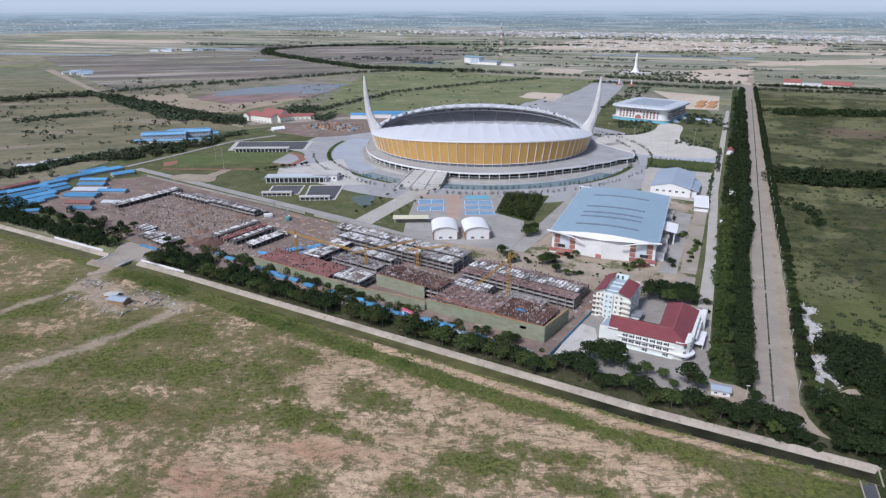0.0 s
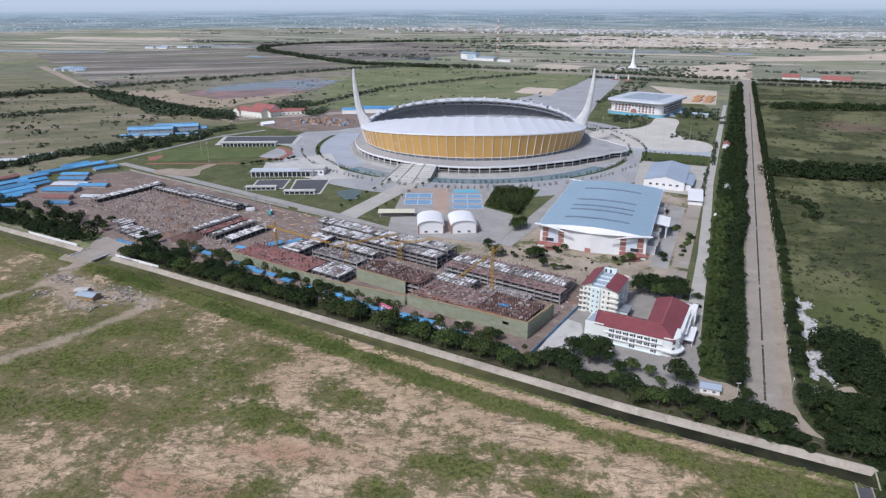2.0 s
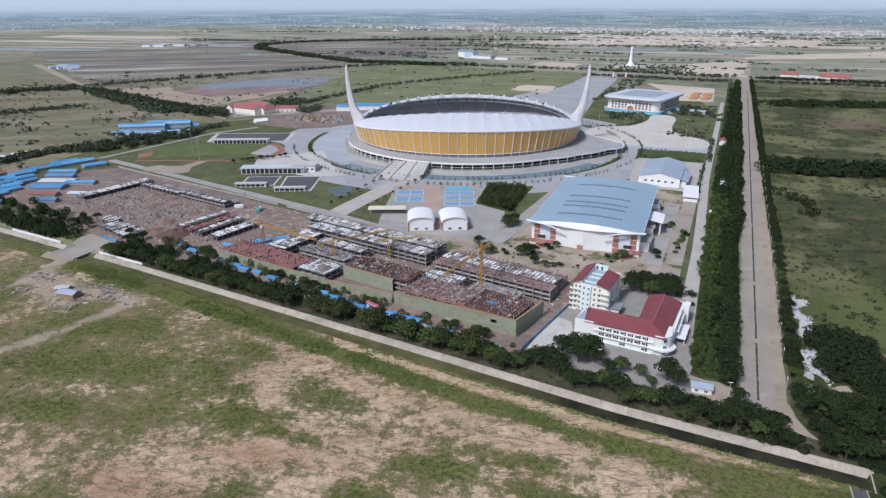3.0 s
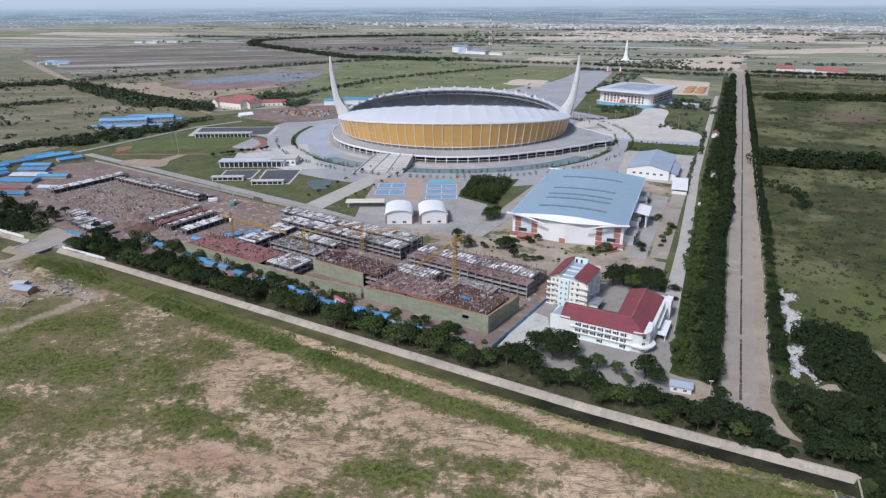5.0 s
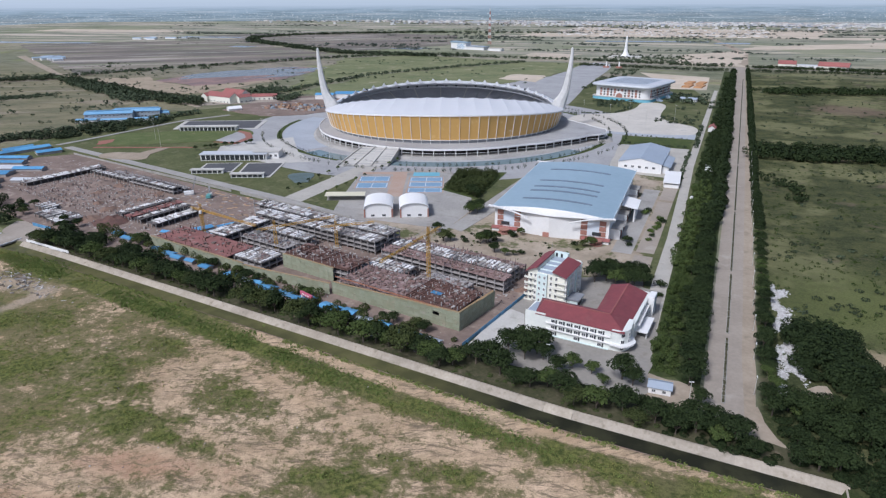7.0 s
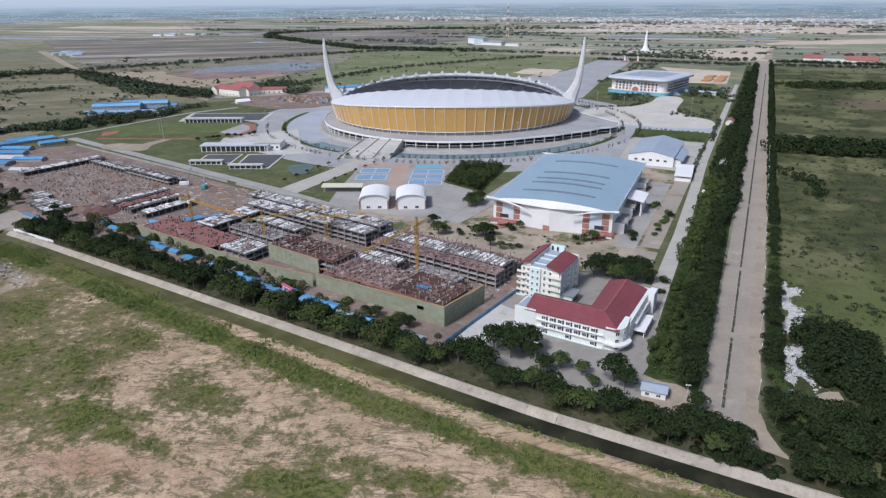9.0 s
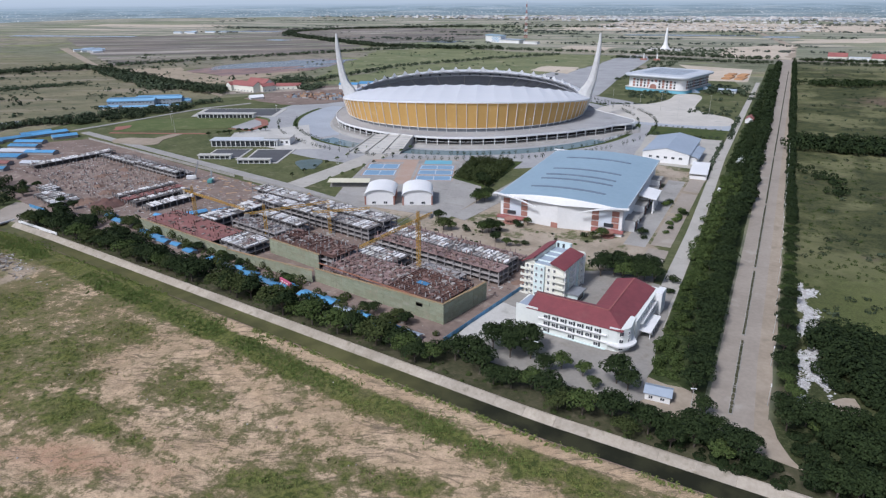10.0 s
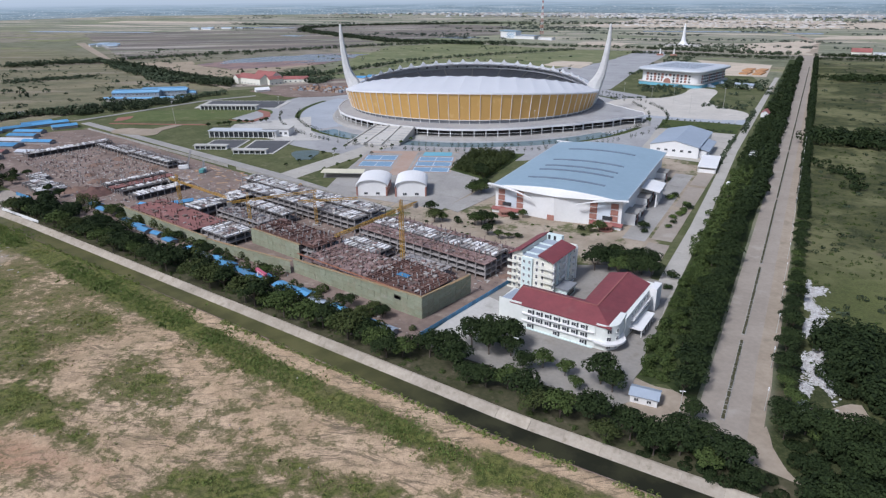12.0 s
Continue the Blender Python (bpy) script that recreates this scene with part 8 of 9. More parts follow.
for k in range(220):
    x = rng.uniform(-400, 20)
    under.append((x, canal_y(x) + rng.uniform(1.2, 10), rng.uniform(0.6, 1.9), rng.uniform(0.6, 1.4)))
for k in range(260):
    yy = rng.uniform(340, 700)
    under.append((rng.uniform(8.5, 19), yy, rng.uniform(0.5, 1.8), rng.uniform(0.7, 1.8)))
far_wood("undergrowth", "mixed bushes and saplings under the trees", under, 36, "leaf_mid", 70, 0.22)
# school yard, hall and site trees
rng = random.Random(24)
for x, y, s in ((-54, 291, 1.2), (-48, 295, 1.35), (-41, 295, 1.3), (-45, 288, 1.2), (-37, 291, 1.05), (-41, 302, 0.9), (-23, 289, 1.0), (-14, 288, 0.85), (-1, 289, 1.25), (4, 286, 1.0), (-29, 284, 0.8), (-8, 282, 0.7), (-33, 387, 1.3), (-27, 392, 1.4), (-21, 386, 1.25), (-17, 398, 1.35), (-10, 400, 1.3),
                (-26, 400, 1.2), (-34, 396, 1.15), (-6, 392, 1.15), (-14, 387, 1.15), (-22, 394, 1.3), (-11, 393, 1.2), (9, 322, 0.6), (11, 344, 0.5), (15, 356, 0.6), (31, 283, 0.9), (12, 372, 0.5)):
    plant(trees, x, y, rng, s * 0.95, s * 1.05)
for x, y, k in ((-113, 424, 0.8), (-117, 419, 0.65), (-97, 446, 0.45), (-52, 441, 0.5), (-47, 443, 0.6), (-95, 405, 0.5), (-90, 408, 0.4), (-142, 413, 0.8), (-138, 416, 0.6), (-147, 474, 0.75), (-143, 480, 0.8), (-148, 486, 0.7)):
    plant(sunny, x, y, rng, k * 1.1, k * 1.35)
for x, y in ((-104, 445), (-100, 440), (-58, 442), (-146, 410), (-128, 418), (-110, 428), (-86, 412), (-120, 428), (-132, 424)):
    plant(bush[1:], x, y, rng, 0.5, 1.0)
for k in range(26):
    plant(bush, rng.uniform(-140, -30), rng.uniform(398, 440), rng, 0.2, 0.45)
for x, y in ((-10, 500), (-11, 507), (-9, 513), (-22, 536), (-23, 529), (-54, 462), (-24, 455), (-26, 462), (-13, 470), (-12, 480), (-14, 488), (-12, 496), (-11, 520), (4, 382), (3, 396)):
    plant(bush, x, y, rng, 0.7, 1.3)
for p, q in ((-254, -12), (-248, -15), (-243, -11), (-180, -14), (-172, -13), (-150, -12), (-138, -15), (-131, -13), (-97, -9), (-92, -10), (-40, -9), (-34, -8), (-20, -7), (-14, -8), (-330, -22), (-338, -18), (-325, -28), (-395, -20), (-400, -10), (-405, -26), (-385, -26), (-415, -14), (-320, -18)):
    plant(trees + sunny, *B(p, q), rng, 0.55, 0.85)
thicket, saplings = [], []
for k in range(110):  # thicket between the sheds and the netting
    p = rng.uniform(-300, 4)
    thicket.append((*B(p, rng.uniform(-22, -5)), rng.uniform(2.5, 7), rng.uniform(1.6, 3.6)))
for k in range(34):  # saplings between the service road and the avenue
    saplings.append((rng.uniform(8, 18), 303 + 170 * rng.random() ** 1.2, rng.uniform(3, 6.5), rng.uniform(1.3, 2.8)))
for k in range(56):
    saplings.append((rng.uniform(8.6, 14.5), 312 + 220 * rng.random(), rng.uniform(1.8, 5), rng.uniform(1.2, 2.6)))
for k in range(380):  # dark bushes farther along the verge
    saplings.append((rng.uniform(5, 21), rng.uniform(430, 1020), rng.uniform(1.5, 6), rng.uniform(1.4, 3.6)))
far_wood("site_thicket", "mixed young trees between sheds and netting", thicket, 51, "leaf_olive", 200, 0.18)
far_wood("verge_thicket", "saplings and bushes along the avenue verge", saplings[:90], 52, "leaf_mid", 190, 0.18)
far_wood("verge_thicket", "mid-green scrub along the avenue verge", [c for c in saplings[90:] if c[1] < 640], 53, "leaf_mid", 80, 0.24)
far_wood("verge_thicket", "dark bushes along the far avenue verge", [c for c in saplings[90:] if c[1] >= 640], 54, "leaf", 60, 0.26)
for x, y, k in ((-144, 487, 1.0), (-148, 482, 0.9), (-114, 422, 1.0), (-109, 426, 0.8), (-153, 427, 0.9), (-166, 524, 1.1), (-160, 518, 1.0), (-118, 430, 0.7), (-103, 408, 0.7)):
    plant(dark_trees + bush[1:], x, y, rng, k * 0.95, k * 1.1)
grove = []
for i in range(8):  # planted grove beside the courts
    for j in range(14):
        u, v = i / 7, j / 13
        grove.append((-190 + 31 * u - 9 * v + rng.uniform(-1, 1), 531 + 52 * v - 12 * u + 22 * u * v + rng.uniform(-1, 1), rng.uniform(6, 8.5) * (0.55 if 1 < i < 6 and 4 < j < 11 else 1), rng.uniform(2.6, 3.6)))
far_wood("grove", "dense planted grove of trees round a low middle", grove, 26, "leaf_olive", 170, 0.2)
for k in range(9):
    plant(trees, -512 + k * 4.5, 566 + k * 6 + rng.uniform(-3, 3), rng, 0.5, 0.7)
for y in range(470, 600, 16):  # walkway trees
    plant(young, -316 + rng.uniform(-1, 1), y, rng, 0.8, 1.1, "walkway trees")
    plant(young, -279 + rng.uniform(-1, 1), y + 5, rng, 0.8, 1.1, "walkway trees")
ring_spots = []
for k in range(130):  # round the ring road
    a = radians(-170 + k * 1.7)
    for r in (229, 209):
        if rng.random() < 0.8:
            ring_spots.append((*S(r * math.cos(a), r * math.sin(a)), rng.uniform(3.5, 5.5), rng.uniform(1.2, 2.2)))
far_wood("ring_road_trees", "young trees lining the ring road", ring_spots, 24, "leaf", 60, 0.2)
# copse at the end of the avenue
def open_spot(x, y):
    """True where the ground by the avenue's end lies bare."""
    u = max(0.0, min(1.0, ((x - 40) * 23 + (y - 281) * -17) / 818))
    return math.hypot(x - 40 - 23 * u, y - 281 + 17 * u) < 4.6 or math.hypot((x - 75) / 12, (y - 309) / 9.5) < 1 or math.hypot((x - 14) / 14, (y - 280) / 11) < 1 or 32 < x < 53 and y > 277


rng = random.Random(25)
for k in range(58):
    x = 58 + 74 * rng.random() ** 0.8
    yy = 268 + 26 * rng.random() + max(0, (x - 75)) * 0.6
    if open_spot(x, yy):
        continue
    plant(dark_trees, x, yy, rng, 0.85, 1.4, "roadside copse")
for x, yy in ((72, 259), (78, 262), (56, 297), (58, 287), (58, 331), (55, 370), (67, 289), (60, 306), (57, 316), (66, 270)):
    plant(trees, x, yy, rng, 0.7, 0.95)
far_wood("hedgerow", "dense dark belt of trees across rough grass", along([(66, 786), (115, 790), (170, 800), (330, 830), (640, 880)], 0.72, 26, rng, (8, 12.5), (4, 6.5)) + along([(60, 690), (90, 640), (84, 600)], 5, 9, rng, (3, 7), (2.4, 4.6)), 26, "leaf", 60, 0.26)
far_wood("hedgerow", "dark line of trees across the far meadow", along([(66, 1298), (160, 1325), (260, 1355), (700, 1450)], 1.6, 24, rng, (7, 11), (4.5, 7)) + along([(70, 1745), (130, 1742), (600, 1700), (1400, 1640)], 5, 6, rng, (6, 10), (4, 6.5)), 43, "leaf", 40, 0.3)
scrub = []
rng = random.Random(27)
for k in range(520):
    x, yy = rng.uniform(64, 560), rng.uniform(330, 1700)
    scrub.append((x, yy, rng.uniform(1.0, 3.6), rng.uniform(1.0, 3.2)))
for k in range(2200):
    x, yy = rng.uniform(-1500, -720), rng.uniform(330, 1300)
    if noise.noise(Vector((x * 0.012, yy * 0.012, 12))) < 0.16 and rng.random() < 0.86:
        continue
    big = 1.0 + 1.2 * (rng.random() < 0.15)
    if not (-1120 < x < -830 and 980 < yy < 1400):
        scrub.append((x, yy, rng.uniform(1.0, 4.0) * big, rng.uniform(1.0, 3.4) * big))
for k in range(150):
    u = rng.random()
    scrub.append((-1130 + 50 * u + rng.gauss(0, 13), 695 + 100 * u + rng.gauss(0, 13), rng.uniform(2, 5), rng.uniform(2, 4.5)))
for k in range(90):
    scrub.append((-748 + rng.gauss(0, 20), 985 + rng.gauss(0, 22), rng.uniform(5, 10), rng.uniform(3.5, 6)))
for k in range(30):
    scrub.append((-795 + rng.gauss(0, 12), 850 + rng.gauss(0, 12), rng.uniform(5, 9), rng.uniform(3, 5)))
far_wood("scrub", "scattered low scrub on rough grassland", scrub, 27, "leaf_far_hazed", 16)
# tree lines west and north
lines = along([(-900, 330), (-760, 470), (-760, 560), (-720, 640), (-690, 760)], 4, 5, rng, (5, 8), (3.5, 5)) + along([(-1420, 830), (-1330, 985), (-1180, 935), (-1000, 870), (-860, 815), (-775, 845)], 4, 9, rng, (7, 11), (4.5, 6.5))
lines += along([(-1180, 920), (-1000, 850), (-860, 795)], 4, 10, rng, (7, 10), (4.5, 6)) + along([(-1320, 1010), (-1200, 1285), (-1015, 1650), (-850, 1810)], 6, 6, rng, (6, 9), (4, 6))
lines += along([(-715, 960), (-705, 1290), (-590, 1520), (-480, 1700)], 8, 4, rng, (6, 9), (4, 5.5)) + along([(-700, 930), (-640, 900), (-660, 960)], 4, 9, rng, (7, 10), (4, 6))
lines += along([(-1930, 2380), (-1780, 2180), (-1520, 2010), (-1090, 1775), (-790, 1780)], 8, 10, rng, (7, 11), (5, 8)) + along([(-700, 1795), (-300, 1800), (20, 1765)], 8, 5, rng, (6, 10), (4, 6))
lines += along([(-1420, 830), (-2400, 700)], 8, 9, rng, (7, 10), (4, 7)) + along([(-1930, 2380), (-1850, 2700), (-1500, 3000), (-700, 3200)], 11, 14, rng, (7, 11), (5, 9))
lines += along([(-820, 420), (-1000, 380), (-1400, 420)], 6, 14, rng, (5, 9), (4, 6))
west_belt = along([(-767, 418), (-771, 470), (-768, 516), (-735, 545), (-704, 560), (-686, 628)], 2.2, 9, rng, (5, 9), (3.5, 5.5))
west_belt += along([(-1250, 960), (-1070, 900), (-900, 852), (-756, 815)], 2.0, 17, rng, (8, 12), (5, 7.5)) + along([(-1390, 820), (-1359, 898), (-1293, 965)], 3.0, 8, rng, (6, 10), (4.5, 6.5))
far_wood("far_belt", "long dark belt of trees along a far watercourse", along([(-1930, 2380), (-1780, 2180), (-1520, 2010), (-1090, 1775), (-790, 1780), (-700, 1795)], 2.6, 24, rng, (8, 13), (5, 9)) + along([(-1930, 2380), (-1900, 2600), (-1700, 2850), (-1300, 3050)], 5, 26, rng, (8, 12), (6, 10)), 45, "leaf_belt", 24, 0.34)
far_wood("west_belt", "thick dark belt of trees beside the fields", west_belt, 44, "leaf_belt", 46, 0.28)
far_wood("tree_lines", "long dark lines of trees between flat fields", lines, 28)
mp = []
for k in range(200):
    mp.append((rng.uniform(-330, -90), rng.uniform(1800, 2040), rng.uniform(3, 6), rng.uniform(2.4, 4)))
for k in range(120):
    mp.append((rng.uniform(-230, -180), rng.uniform(1230, 1600), rng.uniform(3, 6), rng.uniform(2.0, 3.6)))
for k in range(34):
    mp.append((rng.uniform(-60, 12), rng.uniform(1000, 1235), rng.uniform(3, 7), rng.uniform(2.4, 4.4)))
for k in range(60):
    mp.append((rng.uniform(-170, -112), rng.uniform(1040, 1100), rng.uniform(2, 4), rng.uniform(1.5, 3)))
for k in range(46):  # trees round the service house
    mp.append((rng.uniform(-72, -12), rng.uniform(1120, 1190), rng.uniform(5, 10), rng.uniform(3, 5.5)))
for k in range(40):
    mp.append((-66 + 54 * rng.random(), 935 + 60 * rng.random() ** 2, rng.uniform(1.5, 4), rng.uniform(1.4, 3)))
mp += along([(-180, 1085), (-112, 1112)], 4, 2, rng, (3, 6), (2, 3.4)) + along([(-185, 962), (-128, 990), (-112, 1040)], 4, 1.5, rng, (1.5, 3.5), (1.4, 2.4)) + along([(-6, 925), (-4, 780)], 7, 1.2, rng, (3, 6), (1.8, 3.2))
mp += along([(-84, 784), (-10, 787)], 5, 1.5, rng, (1.5, 3.5), (1.2, 2.4)) + along([(-8, 645), (-8, 775)], 6, 1.0, rng, (1.5, 4), (1.3, 2.6)) + along([(-90, 833), (-10, 835)], 6, 0.8, rng, (1, 2), (0.8, 1.4))
for k in range(420):  # shrubs on the wide lawns west of the stadium
    x, yy = rng.uniform(-960, -340), rng.uniform(980, 1720)
    if noise.noise(Vector((x * 0.008, yy * 0.008, 21))) > 0.08:
        mp.append((x, yy, rng.uniform(1, 3.5), rng.uniform(1.2, 3.4)))
far_wood("park_planting", "young planted trees in the park", mp, 29)
far = []
for k in range(115):  # short hedge lines
    yy = 1850 + 2750 * rng.random() ** 0.7
    x = rng.uniform(-0.95 * yy - 300, 0.5 * yy)
    length, slant = rng.uniform(60, 520), rng.uniform(-0.25, 0.3)
    for j in range(int(length / 11)):
        u = rng.random() * length
        far.append((x + u, yy + slant * u + rng.gauss(0, 7), rng.uniform(3, 8), rng.uniform(4, 9)))
for k in range(500):
    yy = 1850 + 2750 * rng.random() ** 0.7
    far.append((rng.uniform(-0.95 * yy - 300, 0.5 * yy), yy, rng.uniform(2, 5), rng.uniform(2, 5)))
far_wood("distant_trees", "distant groves and hedges on the plain", far, 30, "leaf_distant_hazed", 12)

rng = random.Random(48)
far_wood("cross_road_trees", "dark rows of trees along the cross road", along([(-330, 1668), (-106, 1645), (8, 1640)], 7, 2.5, rng, (6, 9), (4, 6)) + along([(48, 1656), (311, 1676), (700, 1700)], 6.5, 3, rng, (5, 8.5), (3.6, 5.6))
         + along([(45, 1748), (323, 1745), (760, 1720)], 7, 4, rng, (6, 9), (3.8, 6)) + along([(-330, 1800), (-110, 1752), (4, 1742)], 9, 3, rng, (5, 8), (3.6, 5.4)), 48, "leaf_belt", 60, 0.3)
factory_belt = along([(-723, 539), (-722, 571), (-740, 618), (-704, 632), (-676, 656), (-690, 698)], 2.4, 6, rng, (4, 8), (2.6, 4.6)) + along([(-790, 628), (-757, 634), (-704, 634)], 5, 4, rng, (4, 7), (2.4, 4))
far_wood("factory_belt", "dark trees before the factory halls", factory_belt, 49, "leaf_belt", 90, 0.22)
rng = random.Random(41)
corner = []
for k in range(60):
    corner.append((66 + 70 * rng.random(), 264 + 30 * rng.random(), rng.uniform(5, 9), rng.uniform(3, 4.8)))
for k in range(60):
    x, yy = 74 + 40 * rng.random(), 318 + 48 * rng.random()
    if (x - 84) ** 2 / 260 + (yy - 338) ** 2 / 420 < 1:
        corner.append((x, yy, rng.uniform(7, 11), rng.uniform(3.6, 5.6)))
for k in range(150):
    x, yy = 68 + 64 * rng.random(), 300 + 60 * rng.random()
    if math.hypot((x - 76) / 13, (yy - 309) / 10) > 1 and yy < 350 - max(0, x - 84) * 0.75:
        corner.append((x, yy, rng.uniform(4, 8), rng.uniform(2.5, 4.6)))
for k in range(46):
    a, r = rng.uniform(0, 2 * math.pi), rng.random() ** 0.5
    corner.append((81 + 15 * r * math.cos(a), 358 + 14 * r * math.sin(a), rng.uniform(6, 10), rng.uniform(3.4, 5.2)))
for k in range(70):  # rough growth past the canal's end
    corner.append((rng.uniform(81, 104), rng.uniform(205, 262), rng.uniform(1.5, 4.5), rng.uniform(1.4, 3.2)))
    corner.append((rng.uniform(84, 140), rng.uniform(170, 250), rng.uniform(2, 5.5), rng.uniform(1.6, 3.4)))
for k in range(170):  # dark undergrowth between the trees
    x = rng.uniform(20, 135)
    yy = canal_y(x) + rng.uniform(1.5, 16 if x < 60 else 40)
    if math.hypot((x - 62) / 9, (yy - 268) / 6) > 1 and math.hypot((x - 42) / 10, (yy - 275) / 7) > 1:
        corner.append((x, yy, rng.uniform(1.0, 3.2), rng.uniform(1.2, 2.8)))
far_wood("roadside_wood", "dense dark trees at the end of the avenue", [c for c in corner if not open_spot(c[0], c[1])], 41, "leaf", 280, 0.15)
rough = []
clump = []
for k in range(1500):
    yy = 330 + 900 * rng.random() ** 1.2
    x = 64 + (yy * 0.42) * rng.random()
    if noise.noise(Vector((x * 0.03, yy * 0.018, 9))) > 0.22:
        clump.append((x, yy, rng.uniform(0.8, 2.6), rng.uniform(1.0, 2.8)))
far_wood("meadow_scrub", "dark low scrub in clumps on the meadow", clump, 47, "leaf_belt", 26, 0.3)
for k in range(2600):
    yy = 300 + 560 * rng.random() ** 1.3
    x = 62 + (yy * 0.42) * rng.random()
    if noise.noise(Vector((x * 0.02, yy * 0.02, 5))) > -0.1:
        rough.append((x, yy, rng.uniform(0.4, 1.4), rng.uniform(0.5, 1.8)))
far_wood("rough_grass", "tall rough grass and low scrub on the meadow", rough, 42, "leaf_mid", 12, 0.35)

# ---- ponds, bare patches and far fields ----
def flats_surf():
    n = Nodes("wet_flats")
    col = n.mix(n.step(n.noise(0.006, 7, stretch=(0.3, 1.6, 1, 36), rough=0.7), 0.4, 0.6), (0.24, 0.20, 0.165), (0.135, 0.122, 0.105))
    col = n.mix(n.math("MULTIPLY", n.step(n.noise(0.007, 6, stretch=(0.22, 2.2, 1, 40)), 0.54, 0.62), 0.8), col, (0.43, 0.39, 0.34))
    col = n.mix(n.math("MULTIPLY", n.step(n.noise(0.006, 6, stretch=(0.25, 2.0, 1, 34)), 0.53, 0.62), 0.65), col, (0.20, 0.215, 0.125))
    col = n.mix(n.math("MULTIPLY", n.step(n.noise(0.03, 7, stretch=(0.25, 2.2, 1, 38), rough=0.75), 0.52, 0.62), 0.75), col, (0.085, 0.09, 0.075))
    return n.finish(col, 0.9, spec=0.2)


def flood_surf():
    """Red-brown mud under a shallow, uneven sheet of water."""
    n = Nodes("flooded_mud")
    mud = n.mix(n.step(n.noise(0.02, 6), 0.4, 0.6), (0.27, 0.175, 0.15), (0.19, 0.135, 0.125))
    warp = n.math("MULTIPLY", n.math("SUBTRACT", n.noise(0.012, 7, stretch=(0.5, 1.6, 1, 50), rough=0.7), 0.5), 5.0)
    wet = n.step(n.math("ADD", n.oval(warp, (-965, 1255, 120, 75, 70)), n.math("MULTIPLY", n.oval(warp, (-1040, 1160, 60, 40, 60)), 0.8)), 0.35, 0.5)
    col = n.mix(wet, mud, (0.20, 0.205, 0.205))
    return n.finish(col, n.math("SUBTRACT", 0.85, n.math("MULTIPLY", wet, 0.6)), spec=0.5)


sheet("flooded_field", frayed([(-1075, 1035), (-942, 995), (-844, 1140), (-870, 1300), (-892, 1390), (-1000, 1375), (-1096, 1180)], 16, 16, 2), 0.10, flood_surf(), "half-flooded reddish mud flat", "ground")
sheet("mud_bank", frayed([(-1230, 1000), (-1100, 935), (-979, 895), (-890, 890), (-850, 930), (-842, 1120), (-870, 1130), (-942, 985), (-1075, 1030), (-1150, 1080)], 14, 12, 3), 0.085, M["mud_bank"], "pale sandy bank beside the flooded field", "ground")
sheet("dark_flats", frayed([(-1900, 1360), (-1320, 1040), (-1210, 1300), (-1020, 1670), (-1180, 1780), (-1520, 1980), (-1900, 2300), (-2500, 1700)], 22, 20), 0.05, flats_surf(), "dark wet rice flats", "field")
sheet("dark_flats", frayed([(-2300, 2450), (-1850, 2270), (-1500, 2090), (-1120, 1900), (-960, 2190), (-930, 2300), (-1160, 2840), (-1900, 3000)], 22, 20), 0.055, flats_surf(), "brown harvested rice flats", "field")
for pts in ([(-1060, 2010), (-960, 1990), (-930, 2080), (-1010, 2110)], [(-520, 2600), (-80, 2700), (-90, 2760), (-540, 2660)], [(-1650, 1900), (-1560, 1880), (-1540, 1930), (-1640, 1950)], [(-2300, 2300), (-2000, 2350), (-2010, 2420), (-2320, 2380)], [(-60, 2620), (60, 2640), (50, 2720), (-50, 2700)], [(-2900, 1700), (-2300, 1850), (-2320, 1900), (-2950, 1780)]):
    sheet("distant_pond", frayed(pts, 18, 16), 0.09, M["pond"], "pale shallow pond on the plain", "water")
sheet("bare_patch", frayed([(-126, 2110), (46, 2290), (36, 1775), (-116, 1800)], 22, 20), 0.07, M["bare_field"], "bare sandy field", "field")
sheet("bare_patch", frayed([(30, 2345), (480, 2570), (900, 2720), (900, 3080), (522, 2900), (60, 2500)], 22, 20), 0.06, M["bare_field"], "long bare sandy field", "field")
sheet("bare_patch", frayed([(-560, 1890), (-420, 1850), (-400, 1990), (-540, 2020)], 22, 20), 0.06, M["bare_field"], "bare sandy field", "field")
sheet("bare_patch", frayed([(-900, 2900), (300, 3080), (420, 3800), (-820, 3850)], 22, 20), 0.06, M["bare_field"], "levelled sandy development land", "field")
sheet("bare_patch", frayed([(-3600, 2500), (-2700, 2650), (-2700, 2820), (-3700, 2750)], 22, 20), 0.06, M["bare_field"], "long pale field", "field")
sheet("bare_patch", frayed([(300, 3000), (1600, 3400), (1600, 3560), (320, 3140)], 22, 20), 0.06, M["bare_field"], "long pale field", "field")
sheet("bare_patch", frayed([(-430, 1330), (-330, 1300), (-350, 1420), (-420, 1430)], 22, 20), 0.09, M["bare_field"], "worn patch in the lawn", "lawn")
sheet("park_lawn", frayed([(-700, 985), (-560, 1010), (-380, 1260), (-335, 1420), (-330, 1740), (-480, 1700), (-590, 1520), (-700, 1290)], 22, 20), 0.05, M["far_lawn"], "wide green lawn with worn patches", "lawn")
sheet("green_field", frayed([(-905, 1420), (-720, 970), (-735, 1290), (-610, 1530), (-500, 1720), (-840, 1790), (-1000, 1640)], 22, 20), 0.045, M["far_lawn"], "flat green field", "field")
sheet("west_track", [(-1965, 1360), (-1345, 1026), (-735, 806), (-732, 796), (-1345, 1010), (-1970, 1335)], 0.11, M["sandlot"], "straight unpaved road", "road")
sheet("west_track", [(-765, 830), (-560, 1010), (-540, 1000), (-740, 812)], 0.11, M["road"], "straight dusty road", "road")
